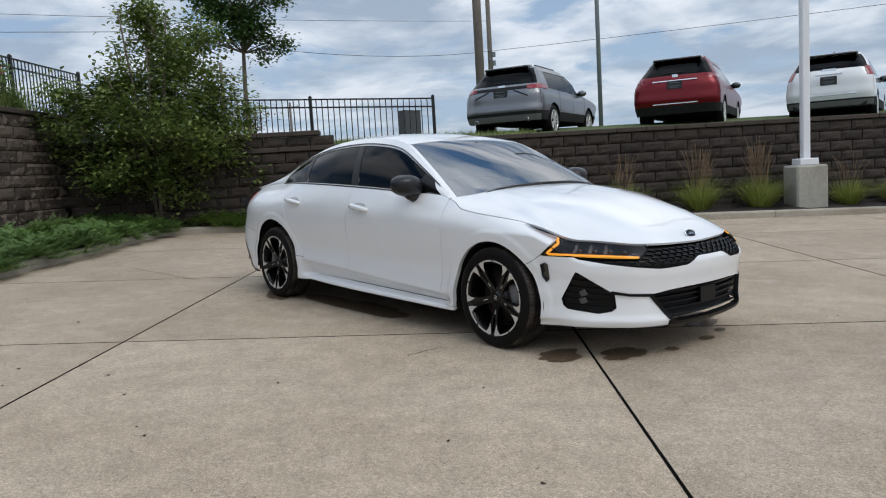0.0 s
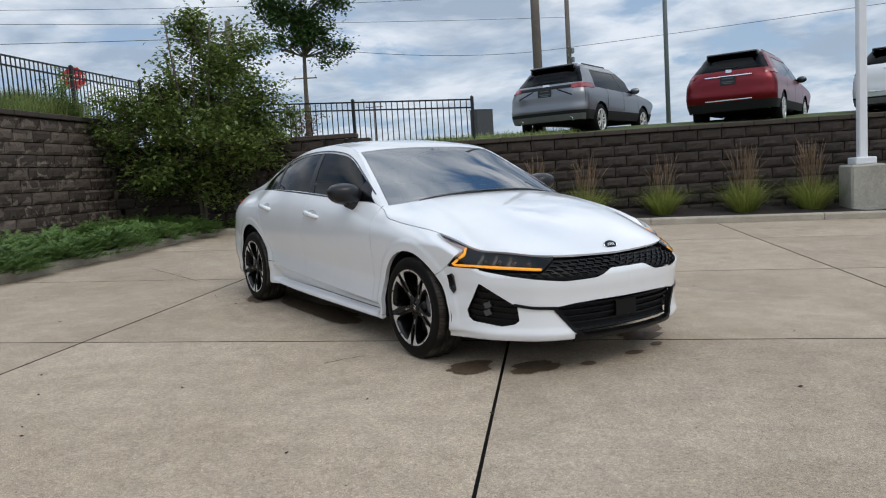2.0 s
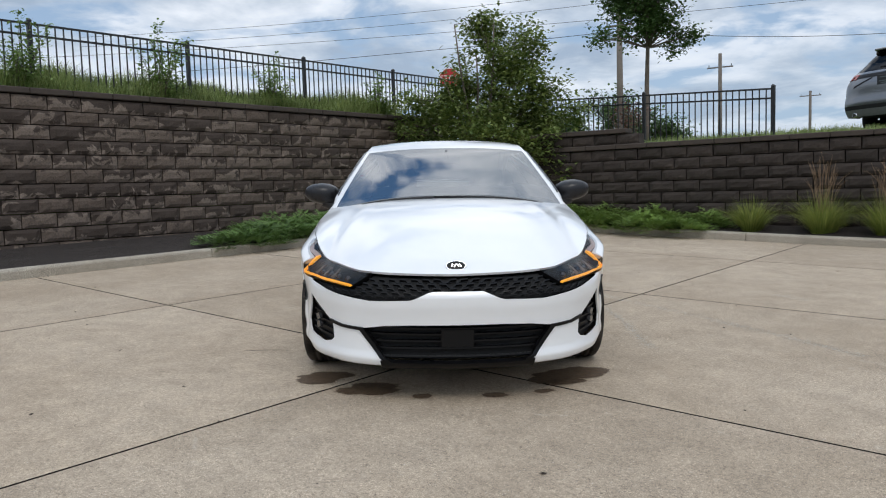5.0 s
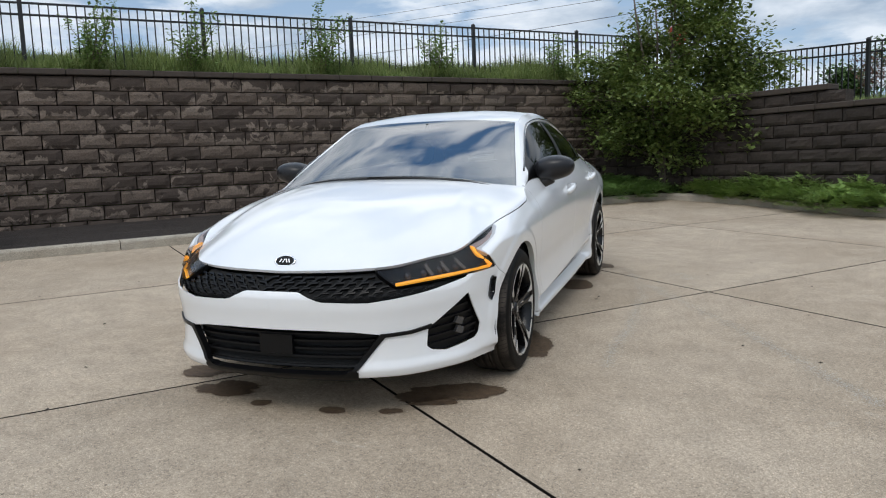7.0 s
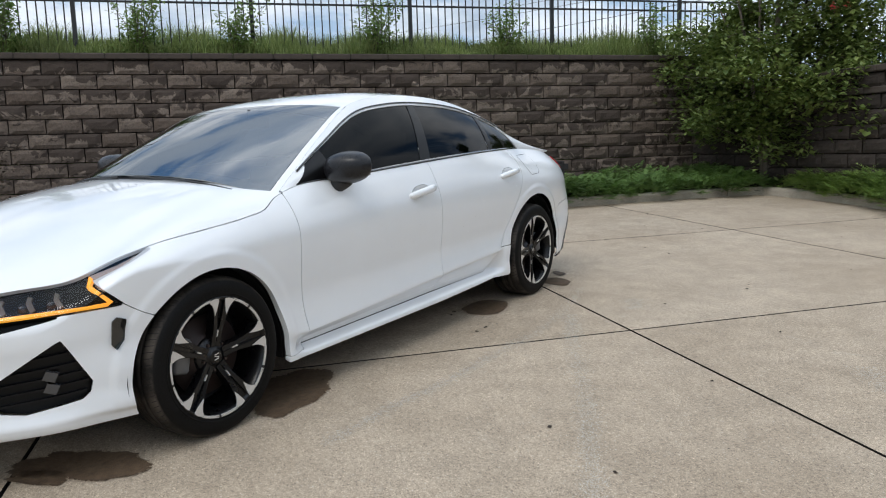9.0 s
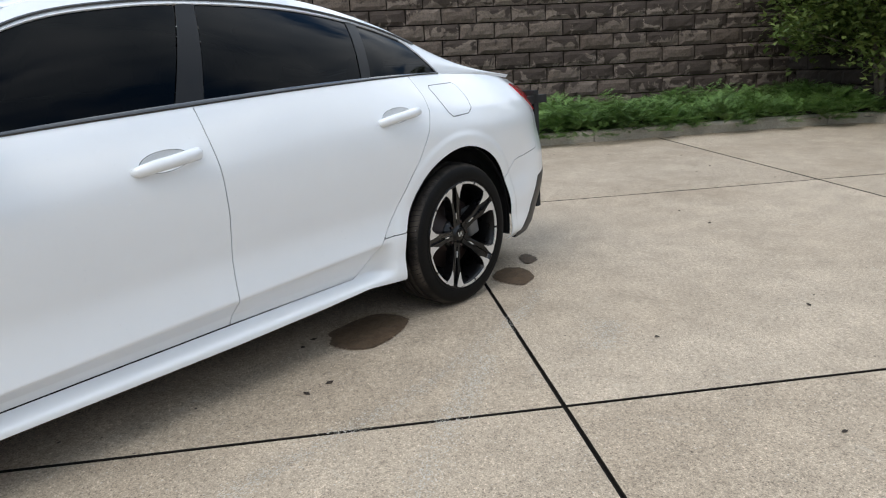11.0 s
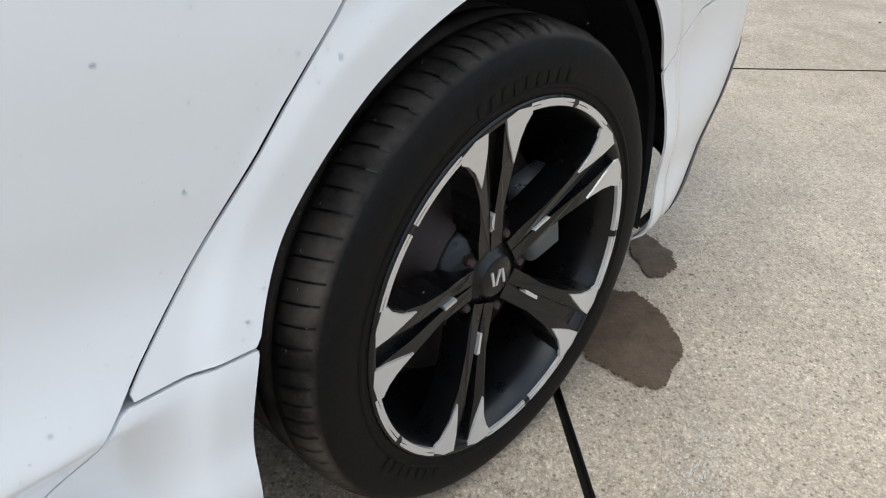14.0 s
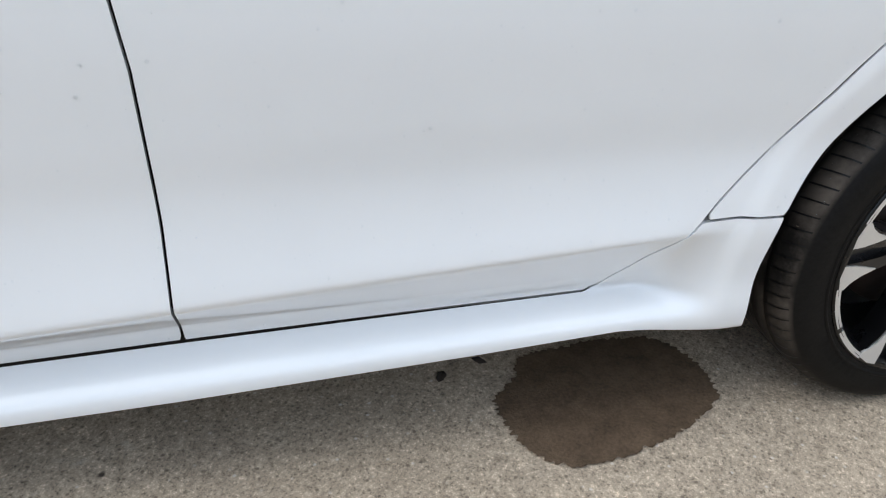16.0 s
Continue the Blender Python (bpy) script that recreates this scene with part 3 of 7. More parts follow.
def slab_mesh(w, h):
    bm = bmesh.new()
    box(bm, (w, h, 0.12), Matrix.Translation((0, 0, -0.06)), 0.003)
    me = bpy.data.meshes.new("slab")
    bm.to_mesh(me)
    bm.free()
    me.materials.append(M["concrete"])
    me.materials.append(M["joint"])
    for f in me.polygons:
        f.material_index = 0 if f.normal.z > 0.9 else 1
    return me


slab_me = slab_mesh(US - 0.011, VS - 0.011)
rot = Matrix(((D2.x, D1.x, 0, 0), (D2.y, D1.y, 0, 0), (0, 0, 1, 0), (0, 0, 0, 1)))
for i, j in product(range(-6, 7), range(-6, 5)):
    c = slab_point(U0 + (i + 0.5) * US, V0 + (j + 0.5) * VS)
    if c.length > 19:
        continue
    s = new("slab", slab_me)
    s.parent = pavement
    s.matrix_basis = Matrix.Translation(c) @ rot

# wet patches left by drips: thin, ragged, a little proud of the slabs
def blot(name, cx, cy, rx, ry, turn=0.0, rag=0.10, seed=0, label="dark wet patch on the concrete"):
    rng = random.Random(seed)
    n = 260
    ph = [rng.uniform(0, 6.28) for _ in range(9)]
    ring = []
    for k in range(n):
        w = 2 * math.pi * k / n
        r = 1 + rag * sum(math.sin((q + 2) * w + ph[q]) / (q + 1.5) for q in range(9)) + rng.uniform(-rag, rag) * 0.30 + 0.35 * rag * noise.noise(Vector((9 * math.cos(w), 9 * math.sin(w), seed)))
        a, b = rx * r * math.cos(w), ry * r * math.sin(w)
        ring.append((cx + a * math.cos(turn) - b * math.sin(turn), cy + a * math.sin(turn) + b * math.cos(turn), 0.0042))
    V = [(cx, cy, 0.0042)] + ring
    F = [(0, 1 + k, 1 + (k + 1) % n) for k in range(n)]
    ob = mesh_ob(name, V, F, M["wet"], m=LOT, smooth=False)
    return tagged(ob, label, "wet patch", "wet patches round the car", "structure")


blot("water_stain", -0.90, 0.80, 0.205, 0.150, 0.15, 0.09, 1)
blot("water_stain", -1.86, 0.88, 0.15, 0.10, 0.6, 0.10, 2)
blot("water_stain", -2.16, 0.765, 0.085, 0.05, 0.75, 0.16, 3)
blot("water_stain", 0.92, 0.78, 0.29, 0.19, 0.45, 0.14, 4)
blot("water_stain", 1.90, 0.66, 0.13, 0.25, 0.35, 0.18, 5)
blot("water_stain", 2.265, 0.20, 0.045, 0.065, 0.0, 0.08, 6)
blot("water_stain", 2.26, -0.19, 0.040, 0.056, 0.0, 0.10, 7)
blot("water_stain", 2.11, -0.48, 0.10, 0.19, 0.15, 0.22, 8)
blot("water_stain", 1.86, -0.77, 0.12, 0.16, 0.1, 0.18, 9)
blot("water_stain", 2.21, 0.47, 0.035, 0.055, 0.2, 0.15, 10)
blot("water_stain", -1.55, -0.85, 0.10, 0.33, 1.1, 0.16, 11)
blot("water_stain", -0.5, -0.68, 0.75, 0.16, 0.05, 0.18, 12)
blot("water_stain", 2.04, 0.62, 0.05, 0.13, 0.3, 0.22, 13)


# pale tyre scuffs: bands of small rubbed flecks; hairline cracks
def scuff(pts, width, count, seed):
    r = random.Random(seed)
    V, F = [], []
    for _ in range(count):
        t = r.random() * (len(pts) - 1)
        i = int(t)
        a, b = Vector((*pts[i], 0.0015)), Vector((*pts[i + 1], 0.0015))
        d = (b - a).normalized()
        c = a.lerp(b, t - i) + Vector((-d.y, d.x, 0)) * r.gauss(0, width)
        L, W = r.uniform(0.002, 0.006), r.uniform(0.001, 0.0022)
        o = len(V)
        V += [tuple(c - d * L), tuple(c + Vector((-d.y, d.x, 0)) * W), tuple(c + d * L * r.uniform(0.5, 1)), tuple(c - Vector((-d.y, d.x, 0)) * W)]
        F.append((o, o + 1, o + 2, o + 3))
    ob = mesh_ob("tyre_scuff", V, F, M["scuff"], m=LOT, smooth=False)
    return tagged(ob, "faint pale tyre scuff across the concrete", "scuff mark", "scuffs on the concrete", "stuff")


def crack(pts, w, seed):
    r = random.Random(seed)
    P = []
    for (ax, ay), (bx, by) in zip(pts, pts[1:]):
        n = max(3, int(math.hypot(bx - ax, by - ay) / 0.035))
        for k in range(n):
            t = k / n
            P.append((ax + (bx - ax) * t + r.uniform(-1, 1) * 0.010, ay + (by - ay) * t + r.uniform(-1, 1) * 0.010))
    P.append(pts[-1])
    V, F = [], []
    for i, (x, y) in enumerate(P):
        a, b = P[max(i - 1, 0)], P[min(i + 1, len(P) - 1)]
        d = np.array((b[0] - a[0], b[1] - a[1]))
        d = d / (np.hypot(*d) + 1e-9)
        ww = w * r.uniform(0.5, 1.2) * min(1, 0.3 + 3 * min(i, len(P) - 1 - i) / len(P))
        V += [(x - d[1] * ww, y + d[0] * ww, 0.0016), (x + d[1] * ww, y - d[0] * ww, 0.0016)]
        if i:
            F.append((2 * i - 2, 2 * i - 1, 2 * i + 1, 2 * i))
    ob = mesh_ob("crack", V, F, M["joint"], m=LOT, smooth=False)
    return tagged(ob, "thin dark crack in the concrete slab", "crack", "cracks in the concrete", "structure")


scuff([(-0.98, 1.38), (-0.45, 1.62), (0.43, 2.06), (1.08, 2.35), (1.62, 2.57)], 0.03, 4600, 1)
scuff([(-1.75, 1.12), (-1.23, 1.27), (-0.5, 1.37), (0.05, 1.36), (0.48, 1.37), (0.85, 1.33), (1.32, 1.33)], 0.025, 3800, 2)
scuff([(-1.55, 1.58), (-1.25, 1.72)], 0.05, 800, 3)
scuff([(-0.65, 3.05), (-0.30, 3.2)], 0.05, 800, 4)
crack([(-5.0, -1.14), (-4.0, -1.06), (-3.05, -0.98)], 0.006, 1)
crack([(1.17, -1.42), (1.15, -1.26), (1.17, -1.11)], 0.006, 2)

# kerb: short cast lengths with open joints, and the beds behind it
def kerb_piece(pts, w=0.16, h=0.125):
    """A rounded kerb along lot points, its back to the left of the way."""
    V, F = [], []
    prof = [(0.0, -0.1), (0.0, h - 0.03), (0.010, h - 0.010), (0.03, h), (w - 0.02, h), (w, h - 0.02), (w, -0.1)]
    n = len(pts)
    for i in range(n):
        d = np.array(pts[min(i + 1, n - 1)]) - np.array(pts[max(i - 1, 0)])
        d = d / (np.hypot(*d) + 1e-9)
        nrm = np.array((d[1], -d[0])) * -1
        for o, z in prof:
            V.append((pts[i][0] + nrm[0] * o, pts[i][1] + nrm[1] * o, z))
    m = len(prof)
    for i in range(n - 1):
        for q in range(m - 1):
            F.append((i * m + q, (i + 1) * m + q, (i + 1) * m + q + 1, i * m + q + 1))
    F.append(tuple(range(m)))
    F.append(tuple((n - 1) * m + q for q in range(m))[::-1])
    return V, F


kerb = new("kerb")
tagged(kerb, "low rounded concrete kerb with open joints round the planting beds", "kerb", kind="structure")
kerb.matrix_basis = LOT
KS = smooth_line(KERB, 0.075)
run = int(2.95 / 0.075)
i = 3
while i < len(KS) - 3:
    j = min(i + run, len(KS) - 1)
    V, F = kerb_piece([KS[k] for k in range(i, j)] + [KS[j - 1] * 0.16 + KS[j] * 0.84])
    mesh_ob("kerb_length", V, F, M["kerb"], kerb, smooth=False)
    i = j


# beds: mulch sheet behind the kerb, rising a little to the walls
W1 = [(9.8, -18.57), (-10.80, -0.52)]     # far retaining wall, foot line in lot coordinates
W2 = [(-10.87, -0.455), (3.9, 19.33)]        # lower retaining wall
bedV, bedF = [], []
inner = [KLINE[k] for k in range(len(KLINE))]
corner = np.array((-10.1, 0.3))
for k, p in enumerate(inner):
    q = np.array(p)
    # the back of the bed: the nearest point of the wall that faces this kerb
    best = None
    for a, b in (W1, W2):
        a, b = np.array(a), np.array(b)
        s = np.clip(np.dot(q - a, b - a) / np.dot(b - a, b - a), 0, 1)
        c = a + s * (b - a)
        if best is None or np.hypot(*(c - q)) < np.hypot(*(best - q)):
            best = c
    for s in range(7):
        f = s / 6
        r = q + (best - q) * (0.03 + f * 1.02)
        bedV.append((r[0], r[1], 0.085 + 0.10 * f + 0.018 * math.sin(7 * r[0] + 5 * r[1])))
for k in range(len(inner) - 1):
    for s in range(6):
        a = k * 7 + s
        bedF.append((a, a + 7, a + 8, a + 1))
bed = tagged(mesh_ob("planting_bed", bedV, bedF, M["mulch"], m=LOT), "dark bark mulch in the beds behind the kerb", "mulch bed", kind="structure")


# ---- retaining walls of split-faced blocks ----
def block_mesh(w, h, d, seed, mat):
    """A block with a broken, uneven face; the face looks along -y."""
    rng = random.Random(seed)
    nx, nz = 6, 4
    V, F = [], []
    for k in range(nz + 1):
        for i in range(nx + 1):
            edge = i in (0, nx) or k in (0, nz)
            y = rng.uniform(0.004, 0.010) if edge else -0.012 - rng.uniform(0, 0.014)
            V.append((-w / 2 + w * i / nx, y, h * k / nz))
    for k in range(nz):
        for i in range(nx):
            a = k * (nx + 1) + i
            F.append((a, a + 1, a + nx + 2, a + nx + 1))
    o = len(V)
    V += [(-w / 2, d, 0), (w / 2, d, 0), (w / 2, d, h), (-w / 2, d, h)]
    c = [0, nx, nz * (nx + 1) + nx, nz * (nx + 1)]
    F += [(o, o + 1, *range(nx, -1, -1))]
    F += [(o + 3, *[nz * (nx + 1) + i for i in range(nx + 1)], o + 2)]
    F += [(o, *[k * (nx + 1) for k in range(nz + 1)], o + 3)]
    F += [(o + 1, o + 2, *[k * (nx + 1) + nx for k in range(nz, -1, -1)])]
    me = bpy.data.meshes.new("block")
    me.from_pydata(V, [], F)
    me.materials.append(mat)
    return me


def block_wall(name, a, b, top, foot, mat, near, label, steps=(), batter=0.10, course=0.203, width=0.457):
    """a to b: foot line as seen with the lot on the right hand; top and foot: true heights. near: stretch of the length whose blocks are parts."""
    a, b = Vector((*a, 0)), Vector((*b, 0))
    L = (b - a).length
    d = (b - a) / L
    nrm = Vector((d.y, -d.x, 0))
    wall = new(name)
    ang = math.atan2(d.y, d.x)
    wall.matrix_basis = Matrix.Translation((a.x, a.y, 0)) @ Matrix.Rotation(ang, 4, "Z")
    tagged(wall, label, "retaining wall", kind="structure")
    rows = int((top - 0.09 - foot) / course) + 1
    z0 = top - 0.09 - rows * course
    bm = boxes(((L, 0.25, top - z0 - 0.1), Matrix.Translation((L / 2, 0.30 + 0.0, (top + z0 - 0.1) / 2))))
    part("backing", bm, M["mortar"], wall)
    meshes = [block_mesh(width - 0.017, course - 0.016, 0.24, s, mat) for s in range(10)]
    rest = []
    rng = random.Random(len(name))
    for r in range(rows):
        z = z0 + r * course
        y = -batter * (1 - r / rows)
        x = -width * (0.5 if r % 2 else 0.0)
        while x < L + width:
            if 0 < x < L:
                s = rng.randrange(10)
                if near[0] < x < near[1] and z > foot - 0.1:
                    ob = new("block", meshes[s])
                    ob.parent = wall
                    ob.matrix_basis = Matrix.Translation((x, y + rng.uniform(-0.006, 0.006), z))
                else:
                    rest.append((x, y, z, s))
            x += width
    V, F = [], []
    for x, y, z, s in rest:
        o = len(V)
        me = meshes[s]
        V += [(v.co.x + x, v.co.y + y, v.co.z + z) for v in me.vertices]
        F += [tuple(i + o for i in p.vertices) for p in me.polygons]
    if V:
        tagged(mesh_ob("far_blocks", V, F, mat, wall, smooth=False), kind="stuff")
    capme = bpy.data.meshes.new("cap")
    bm = bmesh.new()
    box(bm, (0.60, 0.34, 0.09), None, 0.012)
    bm.to_mesh(capme)
    bm.free()
    capme.materials.append(M["cap"])
    x = 0.3
    while x < L:
        ob = new("cap_stone", capme)
        ob.parent = wall
        ob.matrix_basis = Matrix.Translation((x, 0.12 + rng.uniform(-0.006, 0.006), top - 0.045))
        x += 0.605
    for x0, x1, n in steps:
        for r in range(n):
            x = x0 + (width / 2 if r % 2 else 0)
            while x < x1:
                ob = new("block", meshes[rng.randrange(10)])
                ob.parent = wall
                ob.matrix_basis = Matrix.Translation((x, 0.0, top + r * course))
                x += width
        x = x0
        while x < x1:
            ob = new("cap_stone", capme)
            ob.parent = wall
            ob.matrix_basis = Matrix.Translation((min(x, x1 - 0.40), 0.123, top + n * course + 0.045))
            x += 0.605
    return wall


def true_xy(p, z):
    """The plan point of a lot point at that lot height, in the upright frame."""
    q = LOT @ Vector((p[0], p[1], z))
    return (q.x, q.y)


T1, T2 = 2.645, 1.753
w1a, w1b = true_xy(W1[0], 0.2), true_xy(W1[1], 0.2)
w1b = (w1b[0] + (w1b[0] - w1a[0]) * 0.05, w1b[1] + (w1b[1] - w1a[1]) * 0.05)
w2a, w2b = true_xy(W2[0], 0.2), true_xy(W2[1], 0.2)
wall_north = block_wall("wall_north", w1a, w1b, T1, 0.1, M["block"], (15.6, 26.5), "tall retaining wall of brown split-faced concrete blocks with damp stains", course=0.213, width=0.49)
# this wall lies in shade, painted into its darker block colour
wall_east = block_wall("wall_east", w2a, w2b, T2, 0.0, M["block_shaded"], (1.6, 16.5), "lower retaining wall of brown split-faced concrete blocks, painted darker for shade", steps=((0.5, 5.15, 1),))

# ---- the high ground behind the walls, out to the horizon ----
d1 = (Vector((*w1a, 0)) - Vector((*w1b, 0))).normalized()
n1v = Vector((-d1.y, d1.x, 0))
if n1v.dot(Vector((-1, -1, 0))) < 0:
    n1v = -n1v
d2 = (Vector((*w2b, 0)) - Vector((*w2a, 0))).normalized()
n2v = Vector((-d2.y, d2.x, 0))
if n2v.dot(Vector((-1, 0.5, 0))) < 0:
    n2v = -n2v

# one sheet of ground: the lot's level in front, the high ground behind the walls, out to the horizon
def ground_sheet():
    far = 2500.0
    A, C, B = Vector((*w1b, 0)) + d1 * far, None, Vector((*w2a, 0)) + d2 * far
    # the corner where the two wall lines meet
    p, q = Vector((*w1b, 0)), Vector((*w2a, 0))
    k = ((q - p).x * d2.y - (q - p).y * d2.x) / (d1.x * d2.y - d1.y * d2.x)
    C = p + d1 * k
    line, nrm, kind = [], [], []
    ts = [far, 600, 150, 60, 30, 24, 20, 17, 14, 12, 10, 8, 6, 4, 2]
    for t in ts:
        line.append(C + d1 * t), nrm.append(n1v), kind.append(0.0)
    line.append(C), nrm.append((n1v + n2v) / (1 + n1v.dot(n2v))), kind.append(0.5)
    for t in reversed(ts):
        line.append(C + d2 * t), nrm.append(n2v), kind.append(1.0)
    offs = [0.30, 0.6, 1.0, 1.6, 2.4, 3.4, 5, 8, 12, 20, 40, 100, 300, 900, 2500]
    V, F = [], []
    for P, N, kd in zip(line, nrm, kind):
        V.append((P.x, P.y, -1.2))
        for o in offs:
            z1 = T1 - 0.07 + 0.30 * min(o, 1.1)
            z2 = T2 - 0.04 + 0.085 * min(max(o - 0.6, 0), 4)
            z = z1 * (1 - kd) + z2 * kd
            if o > 12:
                z += (1.9 - z) * min((o - 12) / 60, 1)
            Q = P + N * (o + 0.0)
            V.append((Q.x, Q.y, z))
    m = len(offs) + 1
    for i in range(len(line) - 1):
        for j in range(m - 1):
            F.append((i * m + j, i * m + j + 1, (i + 1) * m + j + 1, (i + 1) * m + j))
    # the low side
    o = len(V)
    cx = C
    for P in line:
        V.append((P.x, P.y, -1.2))
    V.append((C.x + far, C.y, -1.2))
    for i in range(len(line) - 1):
        F.append((o + i, o + i + 1, len(V) - 1))
    ob = mesh_ob("ground", V, F, M["grass_soil"], smooth=True)
    return tagged(ob, "grassy ground rising behind the walls to the horizon", "ground", kind="structure"), C


ground, CORNER = ground_sheet()

# ---- cutting panels out of a surface ----
def sd_poly(pts):
    """Signed distance to a closed outline, negative inside."""
    P = np.array(pts, float)
    Q = np.roll(P, -1, 0)

    def f(u, v):
        x = np.stack([u, v], -1)
        d = np.full(np.shape(u), 1e9)
        s = np.ones(np.shape(u))
        for a, b in zip(P, Q):
            e, w = b - a, x - a
            t = np.clip((w @ e) / (e @ e + 1e-12), 0, 1)
            d = np.minimum(d, ((w - t[..., None] * e) ** 2).sum(-1))
            c1, c2 = v >= a[1], v < b[1]
            c3 = e[0] * w[..., 1] > e[1] * w[..., 0]
            s = np.where((c1 & c2 & c3) | (~c1 & ~c2 & ~c3), -s, s)
        return s * np.sqrt(d)
    return f


def cut(fn, u, v, n, phi, depth=0.012, gap=0.0, off=0.0, rim=True):
    """The part of a surface where phi(u, v) < -gap, its edge on that line, with a turned-in flange."""
    (u0, u1), (v0, v1), (nu, nv) = u, v, n
    flip = fn in (shell, side_glass)
    U, V = np.meshgrid(np.linspace(u0, u1, nu), np.linspace(v0, v1, nv), indexing="ij")
    f = lambda a, b: phi(a, b) + gap
    D = f(U, V)
    inside = D < 0
    mark = np.zeros_like(inside)
    A = np.abs(D)
    for ax in (0, 1):
        a = [slice(None)] * 2
        b = [slice(None)] * 2
        a[ax], b[ax] = slice(0, -1), slice(1, None)
        a, b = tuple(a), tuple(b)
        cross = inside[a] != inside[b]
        near_a = A[a] <= A[b]
        mark[a] |= cross & near_a
        mark[b] |= cross & ~near_a
    e = 1e-4
    for _ in range(3):
        gu = (f(U + e, V) - f(U - e, V)) / (2 * e)
        gv = (f(U, V + e) - f(U, V - e)) / (2 * e)
        g = gu * gu + gv * gv + 1e-9
        d = f(U, V)
        U = np.where(mark, U - d * gu / g, U)
        V = np.where(mark, V - d * gv / g, V)
    ok = inside | mark
    a, b, c, d = ok[:-1, :-1], ok[1:, :-1], ok[1:, 1:], ok[:-1, 1:]
    ia, ib, ic, idd = [(inside & ~mark)[s] for s in ((slice(0, -1), slice(0, -1)), (slice(1, None), slice(0, -1)), (slice(1, None), slice(1, None)), (slice(0, -1), slice(1, None)))]
    full = a & b & c & d & (ia | ib | ic | idd)
    idx = np.arange(nu * nv).reshape(nu, nv)
    A_, B_, C_, D_ = idx[:-1, :-1], idx[1:, :-1], idx[1:, 1:], idx[:-1, 1:]
    F = [tuple(q) for q in np.stack([A_[full], B_[full], C_[full], D_[full]], -1)]
    for miss, tri, core in ((~a, (B_, C_, D_), ic), (~b, (A_, C_, D_), idd), (~c, (A_, B_, D_), ia), (~d, (A_, B_, C_), ib)):
        others = (a.astype(int) + b + c + d) == 3
        m = miss & others & core
        F += [tuple(q) for q in np.stack([x[m] for x in tri], -1)]
    e = 1e-3
    P = fn(U, V)
    N = np.cross(fn(U + e, V) - fn(U - e, V), fn(U, V + e) - fn(U, V - e))
    N = N / (np.linalg.norm(N, axis=-1, keepdims=True) + 1e-12)
    if flip:
        N = -N
    P = (P + N * off).reshape(-1, 3)
    N = N.reshape(-1, 3)
    used = sorted({i for q in F for i in q})
    remap = {k: i for i, k in enumerate(used)}
    F = [tuple(remap[i] for i in q) for q in F]
    P, N = P[used], N[used]
    if flip:
        F = [q[::-1] for q in F]
    V_ = [tuple(p) for p in P]
    if rim and depth:
        seen = {}
        for q in F:
            for i in range(len(q)):
                k = (q[i], q[(i + 1) % len(q)])
                seen[tuple(sorted(k))] = None if tuple(sorted(k)) in seen else k
        edge = [k for k in seen.values() if k]
        new_top, new_bot = {}, {}
        for i in {x for k in edge for x in k}:
            new_top[i] = len(V_)
            V_.append(tuple(P[i]))
            new_bot[i] = len(V_)
            V_.append(tuple(P[i] - N[i] * depth))
        for i, j in edge:
            F.append((new_top[j], new_top[i], new_bot[i], new_bot[j]))
    return V_, F


def mirrored(vf):
    V, F = vf
    return [(x, -y, z) for x, y, z in V], [tuple(q)[::-1] for q in F]


def inter(*fs):
    return lambda u, v: np.max([f(u, v) for f in fs], 0)


def minus(f, *gs):
    return lambda u, v: np.max([f(u, v)] + [-g(u, v) for g in gs], 0)


def disc(c, z, r):
    return lambda u, v: np.hypot(u - c, v - z) - r


def folded(f):
    """Makes an outline on the left half hold on both sides of the nose."""
    return lambda u, v: f(np.where(u > PC, 2 * PC - u, u), v)


# ---- the white sedan ----
sedan = new("sedan")
sedan.matrix_basis = LOT
tagged(sedan, "white four-door fastback sedan with black grille and amber lights", "car")
ARCH_F, ARCH_R = disc(1.425, 0.335, 0.378), disc(-1.445, 0.320, 0.401)
G = 0.0019


def both(name, vf, mat, label="", parent=None, smooth=True):
    a = mesh_ob(name, *vf, mat, parent or sedan, smooth, label)
    b = mesh_ob(name, *mirrored(vf), mat, parent or sedan, smooth, label)
    return a, b


SILL = [(1.2, 0.268), (0.8, 0.270), (-0.6, 0.271), (-0.84, 0.275), (-0.95, 0.266), (-1.2, 0.240), (-1.2, 0.428), (-0.93, 0.432), (-0.872, 0.376), (-0.845, 0.342), (-0.822, 0.318), (-0.80, 0.3125), (0.905, 0.3115), (0.93, 0.297), (1.2, 0.287)]
F_DOOR = [(0.945, 1.1), (0.945, 0.85), (0.945, 0.75), (0.942, 0.60), (0.930, 0.48), (0.914, 0.39), (0.905, 0.311), (-0.215, 0.311), (-0.222, 0.5), (-0.222, 0.67), (-0.207, 0.83), (-0.19, 0.93), (-0.17, 1.1)]
R_DOOR = [(-0.17, 1.1), (-0.19, 0.93), (-0.207, 0.83), (-0.222, 0.67), (-0.222, 0.5), (-0.215, 0.311), (-0.80, 0.3105), (-0.822, 0.317), (-0.845, 0.342), (-0.872, 0.376), (-0.93, 0.432), (-1.0, 0.51), (-1.075, 0.60), (-1.16, 0.71), (-1.225, 0.81), (-1.262, 0.89), (-1.272, 0.96), (-1.25, 1.1)]
